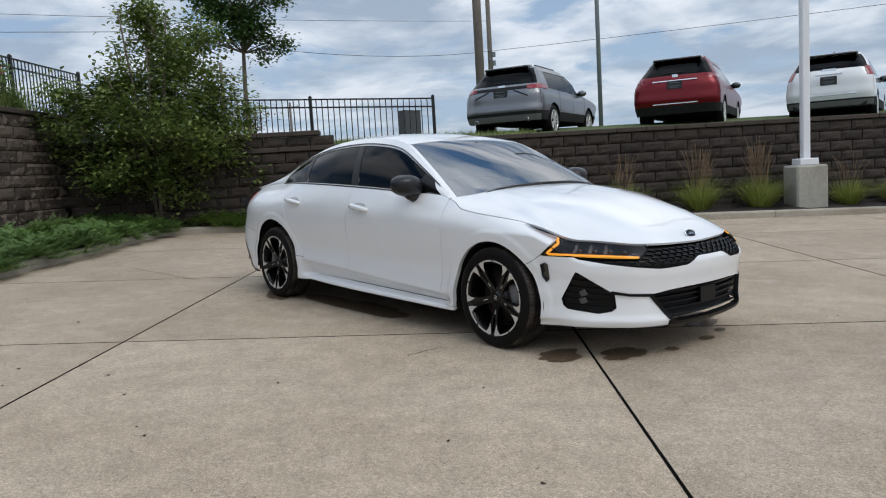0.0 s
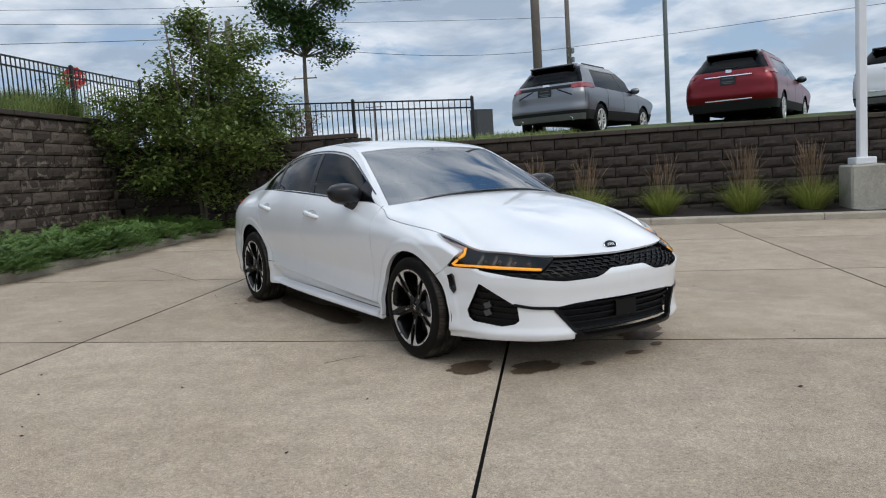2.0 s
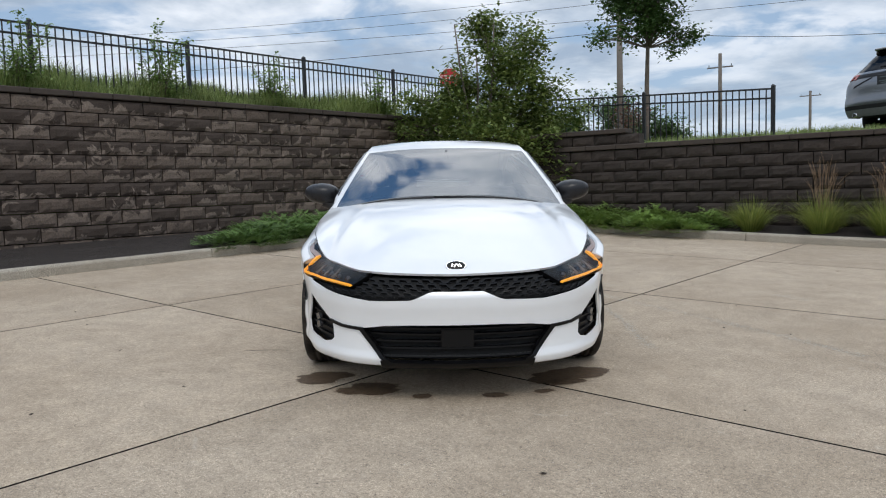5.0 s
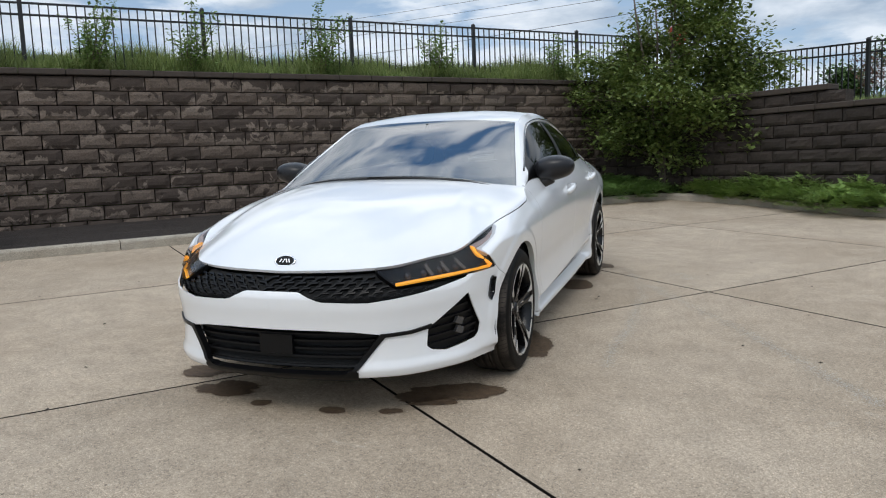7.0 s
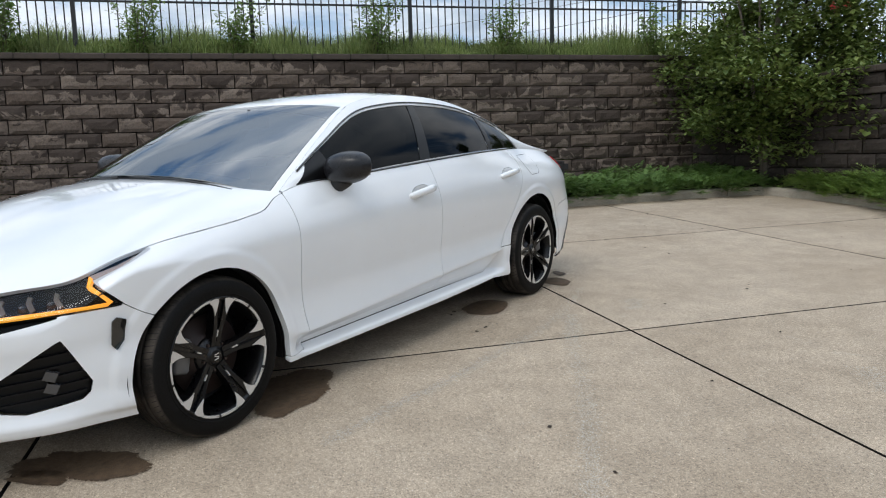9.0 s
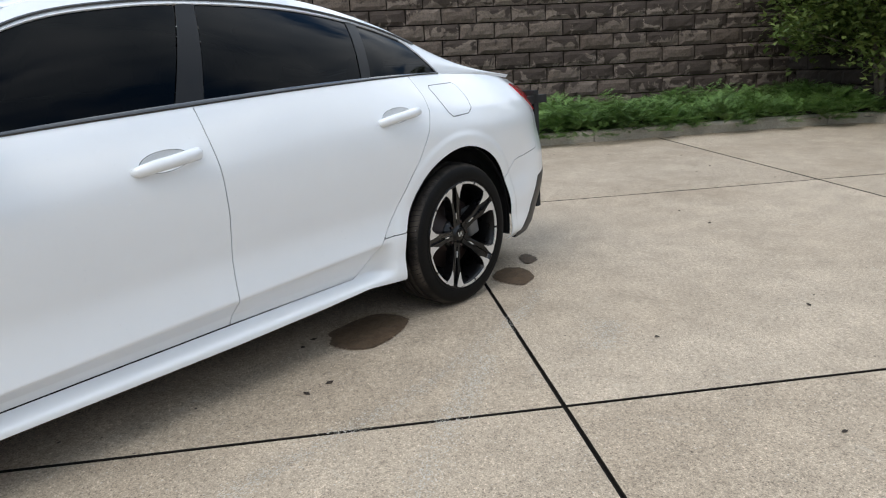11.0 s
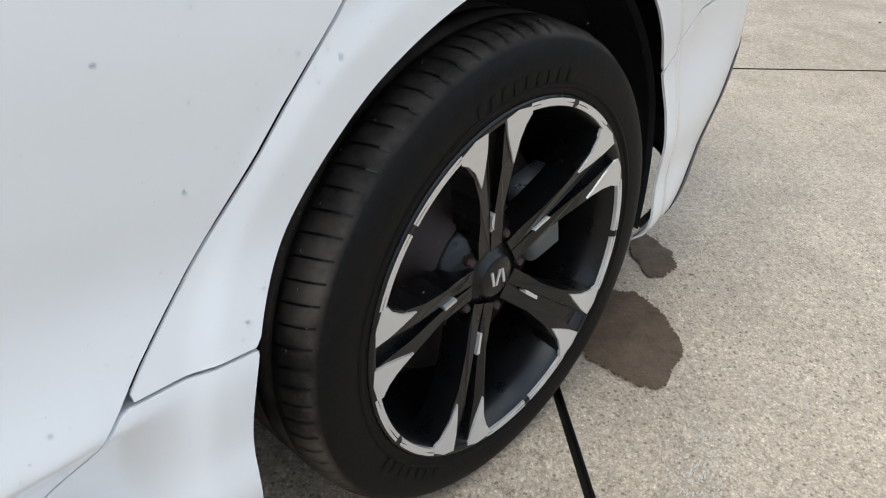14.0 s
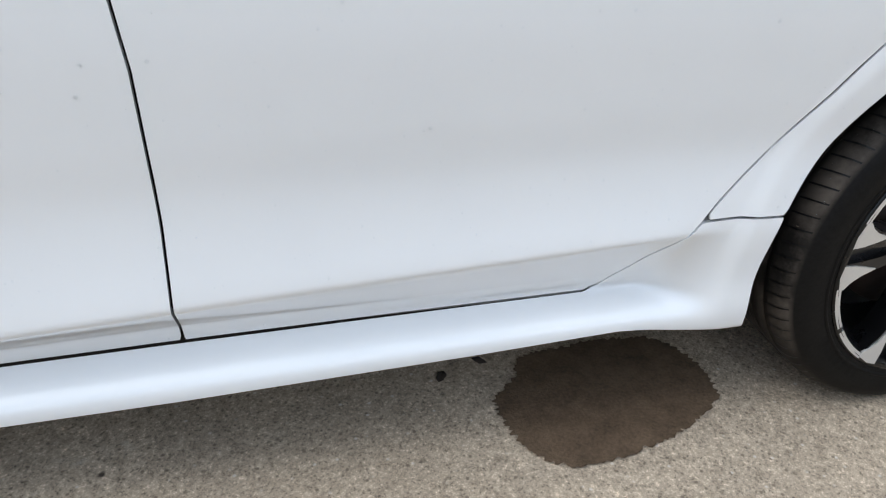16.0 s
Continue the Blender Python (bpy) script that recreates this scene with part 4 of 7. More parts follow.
FENDER = [(0.945, 1.1), (0.945, 0.85), (0.945, 0.75), (0.942, 0.60), (0.930, 0.48), (0.914, 0.39), (0.905, 0.309), (0.93, 0.295), (1.2, 0.285), (1.70, 0.595), (1.74, 0.615), (1.80, 0.655), (1.895, 0.742), (1.63, 0.835), (1.60, 1.1)]
QUARTER = [(-1.25, 1.1), (-1.272, 0.96), (-1.262, 0.89), (-1.225, 0.81), (-1.16, 0.71), (-1.075, 0.60), (-1.0, 0.51), (-0.93, 0.432), (-1.2, 0.428), (-1.2, 0.19), (-1.66, 0.3), (-1.78, 0.52), (-1.90, 0.60), (-2.15, 0.63), (-2.15, 0.98), (-2.05, 1.1)]
LAMP = [(1.62, 0.85), (1.63, 0.822), (1.80, 0.768), (1.872, 0.738), (1.868, 0.720), (1.81, 0.656), (2.06, 0.652), (2.36, 0.645), (2.45, 0.70), (2.45, 0.85)]
GRILLE = [(2.00, 0.648), (2.06, 0.6515), (2.36, 0.6445), (2.4505, 0.700), (2.4505, 0.85), (3.2, 0.85), (3.2, 0.634), (2.82, 0.634), (2.80, 0.630), (2.725, 0.598), (2.70, 0.592), (2.49, 0.585), (2.33, 0.600), (2.18, 0.617), (2.03, 0.641)]
FOG = [(2.005, 0.562), (2.02, 0.556), (2.215, 0.432), (2.225, 0.34), (2.20, 0.318), (2.13, 0.302), (1.96, 0.325), (1.935, 0.345), (1.925, 0.385)]
INTAKE = [(2.425, 0.417), (2.44, 0.430), (2.56, 0.452), (2.70, 0.460), (3.2, 0.463), (3.2, 0.232), (2.62, 0.237), (2.575, 0.244), (2.548, 0.256)]
VENT = [(1.805, 0.603), (1.835, 0.615), (1.85, 0.60), (1.857, 0.51), (1.84, 0.488), (1.815, 0.525)]
LIP = [(2.55, 0.17), (3.2, 0.17), (3.2, 0.226), (2.62, 0.231), (2.57, 0.245), (2.545, 0.243)]
BLADE = [(2.20, 0.452), (2.30, 0.437), (2.44, 0.434), (2.565, 0.262), (2.60, 0.240), (2.57, 0.240), (2.545, 0.255), (2.42, 0.416), (2.30, 0.420), (2.21, 0.432)]

CUPS = ((-0.028, 0.872), (-1.062, 0.892))


def oval(c, rx=0.082, rz=0.030):
    return lambda u, v: (np.hypot((u - c[0]) / rx, (v - c[1] - 0.06 * (c[0] - u)) / rz) - 1) * rz


under_top = lambda u, v: v - top_z(np.where(u > PC, 2 * PC - u, u))
front_door = both("front_door", cut(shell, (-0.26, 0.97), (0.30, 1.06), (200, 160), minus(inter(sd_poly(F_DOOR), under_top), oval(CUPS[0])), gap=G), M["white"], "white front door with a sculpted lower crease")
rear_door = both("rear_door", cut(shell, (-1.30, -0.15), (0.30, 1.08), (270, 200), minus(inter(sd_poly(R_DOOR), under_top), oval(CUPS[1])), gap=G), M["white"], "white rear door with a sculpted lower crease")
both("side_sill", cut(shell, (-1.14, 1.14), (0.192, 0.45), (380, 60), minus(sd_poly(SILL), ARCH_F, ARCH_R), gap=G, depth=0.03), M["white"], "white side skirt sweeping up to the rear wheel")
both("front_fender", cut(shell, (0.87, 1.92), (0.28, 0.96), (160, 110), inter(minus(sd_poly(FENDER), ARCH_F), under_top), gap=G, depth=0.03), M["white"])
both("rear_quarter_panel", cut(shell, (-2.2, -0.90), (0.18, 1.08), (220, 150), inter(minus(sd_poly(QUARTER), ARCH_R), under_top), gap=G, depth=0.004), M["white"], "white rear quarter panel")
DIFF = [(-1.93, 0.19), (-1.95, 0.262), (-2.07, 0.325), (-2.17, 0.48), (-2.3, 0.50), (-3.3, 0.50), (-3.3, 0.19)]
tail_out = lambda u, v: np.max([-sd_poly(QUARTER)(u, v), -ARCH_R(u, v), u + 1.64, 0.225 - v, -sd_poly(DIFF)(u, v)], 0)
both("rear_bumper", cut(shell, (-3.2, -1.55), (0.22, 1.04), (170, 90), inter(tail_out, under_top), gap=G, depth=0.004), M["white"], "white rear bumper and tail")
both("rear_valance", cut(shell, (-3.2, -1.70), (0.20, 0.52), (120, 34), minus(sd_poly(DIFF), ARCH_R), gap=G, depth=0.02, off=0.002), M["black_satin"], "satin black rear valance")
TAILLAMP = [(-2.11, 0.955), (-2.13, 0.885), (-2.34, 0.80), (-3.3, 0.80), (-3.3, 0.90), (-2.36, 0.92)]
both("tail_lamp", cut(shell, (-3.2, -2.05), (0.76, 1.0), (100, 30), sd_poly(TAILLAMP), off=0.006, depth=0.02), M["red_lens"], "dark red tail lamp")

bumper_area = lambda u, v: np.max([1.70 - u, -sd_poly(FENDER)(u, v), -sd_poly(LAMP)(u, v), -sd_poly(GRILLE)(u, v), -sd_poly(FOG)(u, v),
                                   -sd_poly(INTAKE)(u, v), -sd_poly(VENT)(u, v), -sd_poly(LIP)(u, v), -sd_poly(BLADE)(u, v), -ARCH_F(u, v), 0.205 - v], 0)
front_bumper = mesh_ob("front_bumper", *cut(shell, (1.68, 2 * PC - 1.68), (0.195, 0.80), (520, 150), inter(folded(bumper_area), under_top), gap=0.0012, depth=0.008), M["white"], sedan, True, "white front bumper with winged lower corners")
mesh_ob("front_splitter", *cut(shell, (2.5, 2 * PC - 2.5), (0.185, 0.25), (160, 16), folded(sd_poly(LIP)), off=0.006, depth=0.04), M["grille_black"], sedan, True, "gloss black front lip")
both("bumper_blade", cut(shell, (2.18, 2.64), (0.23, 0.46), (150, 75), sd_poly(BLADE), off=0.007, depth=0.03), M["grille_black"], "gloss black blade round the intake")


def back_panel(name, poly, mat, depth, u, v, n, label="", fold=True, parent=None, over=0.004):
    f = folded(sd_poly(poly)) if fold else sd_poly(poly)
    return mesh_ob(name, *cut(shell, u, v, n, inter(f, under_top), gap=-over, off=-depth, rim=False), mat, parent or sedan, True, label)


grille = back_panel("grille", GRILLE, M["black_matte"], 0.035, (1.98, 2 * PC - 1.98), (0.57, 0.74), (220, 26), "black patterned grille with a notched lower edge")
intake = back_panel("lower_intake", INTAKE, M["black_matte"], 0.06, (2.3, 2 * PC - 2.3), (0.187, 0.50), (130, 34), "black lower intake with flat slats", over=0.045)


def on_skin(p, z, off=0.0):
    a = shell(p, z)
    n = np.cross(shell(p + 1e-3, z) - shell(p - 1e-3, z), shell(p, z + 1e-3) - shell(p, z - 1e-3))
    n = -n / (np.linalg.norm(n) + 1e-12)
    return a + n * off, n


def strip(points, half, off, thick):
    """A flat bar laid on the skin along (p, z) points."""
    V, F = [], []
    k = len(points)
    for i, (p, z) in enumerate(points):
        a, b = points[max(i - 1, 0)], points[min(i + 1, k - 1)]
        t = np.array((b[0] - a[0], b[1] - a[1]))
        t = t / (np.hypot(*t) + 1e-9)
        w = half[i] if isinstance(half, (list, tuple)) else half
        for s in (1, -1):
            q = (p - t[1] * w * s, z + t[0] * w * s)
            top, _ = on_skin(*q, off)
            bot, _ = on_skin(*q, off - thick)
            V += [tuple(top), tuple(bot)]
    for i in range(k - 1):
        o, m = i * 4, i * 4 + 4
        F += [(o, o + 2, m + 2, m), (o + 1, m + 1, m + 3, o + 3), (o, m, m + 1, o + 1), (o + 2, o + 3, m + 3, m + 2)]
    F += [(0, 1, 3, 2), (k * 4 - 4, k * 4 - 2, k * 4 - 1, k * 4 - 3)]
    return V, F


# grille pattern: rows of short slanted bars inside the outline
gin = folded(inter(sd_poly(GRILLE), under_top))
rows, bars = [], []
for r in range(7):
    z = 0.592 + r * 0.0185
    for c in range(-24, 25):
        p = PC + (c + (0.5 if r % 2 else 0)) * 0.062
        pts = [(p - 0.030, z + 0.006), (p + 0.006, z + 0.0035), (p + 0.018, z - 0.007), (p + 0.034, z - 0.0085)]
        if c > 0:
            pts = [(2 * p - q, w) for q, w in pts][::-1]
        if all(float(gin(np.array(a), np.array(b))) < -0.004 for a, b in pts):
            bars.append(strip(pts, 0.0026, -0.012, 0.012))
mesh_ob("grille_mesh", *join(*bars), M["grille_black"], grille, False)
iin = folded(sd_poly(INTAKE))
for z in (0.275, 0.315, 0.355, 0.395, 0.43):
    ps = [p for p in np.linspace(2.42, 2 * PC - 2.42, 60) if float(iin(np.array(p), np.array(z))) < -0.004]
    if len(ps) > 3:
        mesh_ob("slat", *strip([(p, z) for p in ps], 0.0050, -0.026, 0.03), M["grille_black"], intake, False)
mesh_ob("radar_cover", *strip([(PC - 0.085, 0.375), (PC + 0.085, 0.375)], 0.052, -0.014, 0.02), M["grille_black"], intake, False, "flat black sensor cover")


# fog pockets with slats, fender slits
for side in (0, 1):
    for_side = (lambda vf: vf) if side == 0 else mirrored
    pocket = mesh_ob("fog_pocket", *for_side(cut(shell, (1.90, 2.25), (0.29, 0.58), (70, 60), sd_poly(FOG), gap=-0.003, off=-0.035, rim=False)), M["grille_black"], sedan, True, "gloss black corner pocket with slats")
    fin = sd_poly(FOG)
    for z in (0.335, 0.372, 0.410, 0.448, 0.49):
        ps = [p for p in np.linspace(1.92, 2.23, 40) if float(fin(np.array(p), np.array(z + (2.22 - p) * 0.05))) < -0.004]
        if len(ps) > 3:
            mesh_ob("slat", *for_side(strip([(p, z + (2.22 - p) * 0.05) for p in ps], 0.0045, -0.020, 0.018)), M["grille_black"], pocket, False)
    for z in (0.382, 0.430):
        mesh_ob("fog_lamp", *for_side(strip([(2.055, z - 0.016), (2.040, z + 0.016)], 0.020, -0.006, 0.02)), M["fog_lens"], pocket, False, "small grey lamp")
    mesh_ob("fender_slit", *for_side(cut(shell, (1.79, 1.87), (0.47, 0.63), (30, 50), sd_poly(VENT), gap=-0.001, off=-0.012, depth=-0.02)), M["black_gloss"], sedan, True, "black slit behind the bumper corner")
    # head lamp: dark housing, three modules, amber and unlit light guides, clear cover
    lamp = mesh_ob("head_lamp", *for_side(cut(shell, (1.60, 2.48), (0.63, 0.85), (160, 60), inter(sd_poly(LAMP), lambda u, v: v - top_z(u) - 0.002), off=-0.022, depth=-0.02, gap=0.0)), M["grille_black"], sedan, True, "dark head lamp with a lit amber zigzag strip")
    mesh_ob("amber_strip", *for_side(strip([(1.890, 0.750), (1.905, 0.728), (1.845, 0.670), (1.86, 0.665), (2.10, 0.661), (2.36, 0.652)], [0.0050, 0.0068, 0.0062, 0.0052, 0.0042, 0.0034], 0.001, 0.014)), M["amber"], lamp, False, "lit amber light strip")
    mesh_ob("light_guide", *for_side(strip([(1.66, 0.816), (1.80, 0.776), (1.890, 0.750)], [0.0025, 0.0042, 0.0050], -0.002, 0.012)), M["drl_off"], lamp, False, "pale unlit light guide")
    for k in range(4):
        p, z = 2.03 + 0.085 * k, 0.697 - 0.003 * k
        c, n = on_skin(p, z, -0.012)
        V, F = lathe([(0.0, 0.004), (0.010, 0.003), (0.016, -0.002), (0.019, -0.010)], 20)
        q = Vector(n).to_track_quat("Y", "Z").to_matrix().to_4x4()
        mm = Matrix.Translation(c) @ q
        V = [tuple(mm @ Vector(v)) for v in V]
        mesh_ob("lamp_module", *for_side((V, F)), M["module"], lamp, True)
        V2, F2 = strip([(p - 0.034, z - 0.018), (p - 0.018, z + 0.006), (p - 0.022, z + 0.020)], 0.008, -0.006, 0.008)
        if k < 3:
            mesh_ob("module_bezel", *for_side((V2, F2)), M["bezel"], lamp, False)
    cov = mesh_ob("lamp_cover", *for_side(cut(shell, (1.60, 2.48), (0.63, 0.85), (120, 40), inter(sd_poly(LAMP), under_top), gap=0.002, off=0.003, rim=False)), M["lens"], lamp, True, "clear lamp cover")
    cov.visible_shadow = False

# bonnet with a badge
bonnet = mesh_ob("bonnet", *cut(hood, (0.0, 1.0), (-1, 1), (90, 120), lambda u, v: np.max([np.abs(v) - 0.995, u - 1.0, -u], 0) , depth=0.012), M["white"], sedan, True, "white bonnet with soft creases")
bV, bF = lathe([(0.0, 0.004), (0.040, 0.004), (0.048, 0.003), (0.052, 0.0)], 40)
bc = hood(0.955, 0.0)
bm_ = Matrix.Translation(Vector(bc) + Vector((0.004, 0, 0.004))) @ pose(0, 0, 0, 0, 0, -90) @ pose(0, 0, 0, 35, 0, 0) @ Matrix.Diagonal((1.05, 1, 0.56, 1))
badge = mesh_ob("badge", bV, bF, M["grille_black"], sedan, True, "small oval badge, chrome edged", m=bm_)
rV, rF = lathe([(0.0455, 0.0045), (0.049, 0.0065), (0.0525, 0.004)], 40)
mesh_ob("badge_ring", rV, rF, M["chrome"], badge)
for x, w in ((-0.022, 0.004), (-0.010, 0.004), (0.004, 0.004), (0.020, 0.004)):
    part("badge_bar", boxes(((0.005, 0.002, 0.034), pose(x, 0.006, 0, 0, 12 if x < 0 else -14, 0))), M["chrome"], badge)

# glass house: windscreen, roof, rear glass, side glass
ws_area = lambda u, v: np.max([np.abs(v) - 0.955, 0.245 - u, u - 0.985], 0)
glassp = mesh_ob("windscreen", *cut(canopy, (0.2, 1.0), (-1, 1), (70, 80), ws_area, off=0.001, depth=0.006), M["screen"], sedan, True, "clear windscreen reflecting the clouds")
frit = lambda u, v: np.maximum(ws_area(u, v), -np.max([np.abs(v) - 0.925, 0.275 - u, u - 0.93], 0))
mesh_ob("windscreen_border", *cut(canopy, (0.2, 1.0), (-1, 1), (90, 110), frit, off=-0.004, rim=False), M["black_gloss"], glassp, True, "black windscreen border")
roof_area = lambda u, v: np.max([u - 0.238, -1.02 - u, np.abs(v) - 0.995], 0)
mesh_ob("roof", *cut(canopy, (-1.1, 0.26), (-1, 1), (80, 70), roof_area, depth=0.004), M["white"], sedan, True, "white roof panel")
rear_area = lambda u, v: np.max([u + 1.028, -2.02 - u, np.abs(v) - 0.94], 0)
rg = mesh_ob("rear_glass", *cut(canopy, (-2.1, -0.98), (-1, 1), (60, 60), rear_area, depth=0.004), M["tint"], sedan, True, "dark sloping rear glass")
deck_area = lambda u, v: np.max([u + 2.028, -2.34 + 0.16 * v * v - u, np.abs(v) - 0.995], 0)
mesh_ob("boot_lid", *cut(canopy, (-2.40, -2.0), (-1, 1), (40, 50), deck_area, depth=0.01), M["white"], sedan, True)
# pillars: the outer strips of the canopy beside both glasses
for lo, hi, v0 in ((0.24, 0.97, 0.958), (-2.03, -1.02, 0.943)):
    area = lambda u, v: np.max([lo - u, u - hi, v0 - v, v - 1.0], 0)
    both("pillar_edge", cut(canopy, (lo - 0.02, hi + 0.02), (v0 - 0.02, 1.0), (90, 12), area, off=0.001, rim=False), M["white"])
RAILTOP = 0.336
win_top = lambda u: RAILTOP - 0.0 * u
DLO = lambda u, v: np.max([u - 0.845 + 0.0 * v, -1.53 - u + 0.55 * (v - 0.0) * 0, v - win_top(u), 0.006 - v, (v - 0.006) - 2.2 * (u + 1.53), (v - 0.006) - 3.0 * (0.845 - u)], 0)
rail_area = lambda u, v: np.maximum(-DLO(u, v), np.max([u - 0.935, -2.13 - u, v - 0.4], 0))
both("side_frame", cut(side_glass, (-2.44, 1.04), (-0.004, 0.4), (420, 60), rail_area, gap=0.0, depth=0.006), M["white"], "white roof rail and rear pillar")


def band(lo_b, lo_t, hi_b, hi_t):
    """Between two slanted upright edges, given by their x at the foot and at the top."""
    return lambda u, v: np.maximum((lo_b + (lo_t - lo_b) * v / 0.33) - u, u - (hi_b + (hi_t - hi_b) * v / 0.33))


WINS = (("front_window", (-0.118, -0.29, 0.60, 0.60), "tint", "dark tinted front side window"), ("rear_window", (-0.955, -1.06, -0.225, -0.365), "tint", "dark tinted rear side window"),
        ("quarter_window", (-1.6, -1.6, -1.015, -1.12), "tint", "small dark quarter window"), ("pillar_cover", (-0.225, -0.365, -0.118, -0.29), "grille_black", "gloss black door pillar"),
        ("window_divider", (-1.015, -1.12, -0.955, -1.06), "grille_black", ""), ("mirror_sail", (0.60, 0.60, 1.0, 1.0), "grille_black", "black triangle behind the mirror"))
for nm, q, mt, lb in WINS:
    g = -0.001 if mt != "tint" else 0.001
    both(nm, cut(side_glass, (-1.56, 0.88), (0.0, 0.345), (330, 60), inter(DLO, band(*q)), gap=0.0016, off=-0.006 if mt == "tint" else -0.003, rim=False), M[mt], lb)
belt_m = [(x, 0.0) for x in np.linspace(0.84, -1.53, 70)]


def on_glass(x, h, off):
    a = side_glass(x, h)
    n = np.array((0, 0.8, 0.6))
    return a + n * off


V, F = [], []
for x, _ in belt_m:
    for h, o in ((0.014, -0.004), (0.013, 0.003), (-0.001, 0.004), (-0.003, -0.004)):
        V.append(tuple(on_glass(x, h, o)))
for i in range(len(belt_m) - 1):
    for k in range(3):
        F.append((i * 4 + k, i * 4 + k + 1, i * 4 + 5 + k, i * 4 + 4 + k))
both("belt_moulding", (V, F), M["black_gloss"], "black strip along the window sill")


# black moulding that follows the roof rail from the mirror to the tail
both("roof_moulding", tube([tuple(on_glass(x, 0.350, 0.004)) for x in np.linspace(0.80, -1.46, 60)], 0.0055, 6), M["black_gloss"], "thin black moulding along the roof rail")


# door handles
def handle(x, z):
    s = shell(x, z)
    V, F = tube([(x + 0.118, s[1] - 0.004, z - 0.020), (x + 0.104, s[1] + 0.016, z - 0.017), (x + 0.05, s[1] + 0.030, z - 0.006), (x, s[1] + 0.032, z), (x - 0.05, s[1] + 0.030, z + 0.006),
                 (x - 0.092, s[1] + 0.022, z + 0.010), (x - 0.11, s[1] - 0.004, z + 0.011)], [0.012, 0.018, 0.0195, 0.0195, 0.0200, 0.0205, 0.014], 14)
    V = [(a, s[1] + (b - s[1]) * 0.86, c) for a, b, c in V]
    return V, F


for (x, z), doors in (((-0.035, 0.872), front_door), ((-1.068, 0.888), rear_door)):
    for i, d in enumerate(doors):
        vf = handle(x, z)
        h = mesh_ob("door_handle", *(vf if i == 0 else mirrored(vf)), M["white"], d, True, "white pull handle")
        # the bowl behind the grip
        c = CUPS[0] if x > -0.5 else CUPS[1]
        V, F = [], []
        for q in range(9):
            for w in range(28):
                t = 2 * math.pi * w / 28
                r = 1.03 * q / 8
                u, v = c[0] + 0.082 * r * math.cos(t), c[1] + 0.030 * r * math.sin(t) - 0.06 * 0.082 * r * math.cos(t)
                pt, _ = on_skin(u, v, -0.001 - 0.030 * (1 - (q / 8) ** 2.5))
                V.append(tuple(pt))
        for q in range(8):
            for w in range(28):
                F.append((q * 28 + w, q * 28 + (w + 1) % 28, (q + 1) * 28 + (w + 1) % 28, (q + 1) * 28 + w))
        vf = (V, F) if i == 0 else mirrored((V, F))
        mesh_ob("handle_cup", *vf, M["white"], d, True)
# fuel flap on the left quarter
FLAP = [(-1.35, 0.985), (-1.365, 0.92), (-1.385, 0.868), (-1.41, 0.85), (-1.525, 0.855), (-1.56, 0.875), (-1.575, 0.93), (-1.575, 0.985), (-1.56, 0.998), (-1.365, 0.998)]
mesh_ob("fuel_flap", *cut(shell, (-1.62, -1.31), (0.83, 1.02), (60, 50), sd_poly(FLAP), off=0.0012, depth=0.006, gap=0.002), M["white"], sedan, True)
mesh_ob("flap_gap", *cut(shell, (-1.62, -1.31), (0.83, 1.02), (180, 130), lambda u, v: np.abs(sd_poly(FLAP)(u, v)) - 0.0015, off=0.0006, rim=False), M["black_satin"], sedan, True)

# mirrors
for side in (1, -1):
    bm = bmesh.new()
    bmesh.ops.create_uvsphere(bm, u_segments=32, v_segments=18, radius=1.0)
    for v in bm.verts:
        x, y, z = (math.copysign(abs(c) ** 0.80, c) for c in v.co)
        # blunt towards the rear, tapered towards the front and the outer end
        x2 = (x if x > 0 else x * 0.55) * 0.105
        k = 1 - 0.25 * max(y, 0)
        v.co = (x2 * k * 1.12, y * 0.128, z * 0.078 * (1 - 0.16 * max(y, 0)) + 0.010 * y)
    m = pose(0.575, 0.925 * side, 1.035, 0, 0, -8 * side)
    if side < 0:
        bmesh.ops.scale(bm, vec=(1, -1, 1), verts=bm.verts)
        bmesh.ops.reverse_faces(bm, faces=bm.faces)
    cap = part("mirror", bm, M["carbon"], sedan, "dark grey patterned door mirror", True, m)
    arm = tube([(0.03, -0.02 * side, -0.05), (0.035, -0.07 * side, -0.085), (0.05, -0.125 * side, -0.10)], [0.05, 0.04, 0.045], 12)
    mesh_ob("mirror_arm", *arm, M["black_satin"], cap)
    mg = bmesh.new()
    box(mg, (0.006, 0.15, 0.085), pose(-0.054, 0, 0, 0, 0, 0), 0.003)
    part("mirror_glass", mg, M["chrome"], cap)
    ln = tube([(0.095, -0.04 * side, -0.005), (0.085, 0.06 * side, -0.002), (0.03, 0.118 * side, 0.0)], 0.006, 8)
    mesh_ob("turn_repeater", *ln, M["black_satin"], cap)

# underbody and wheel housings
part("floor_pan", boxes(((3.7, 1.46, 0.06), pose(-0.2, 0, 0.27)), ((0.10, 1.5, 0.55), pose(0.80, 0, 0.5)), ((0.75, 0.9, 0.38), pose(1.65, 0, 0.46)), bevel=0.01), M["black_matte"], sedan)
for size, at in (((2.3, 0.03, 0.62), (-0.15, 0.78, 0.58)), ((2.3, 0.03, 0.62), (-0.15, -0.78, 0.58)), ((1.2, 1.62, 0.04), (1.25, 0, 0.72)), ((0.9, 1.5, 0.04), (-1.95, 0, 0.85)), ((0.04, 1.5, 0.6), (-2.3, 0, 0.6))):
    part("inner_panel", boxes((size, pose(*at))), M["black_matte"], sedan)
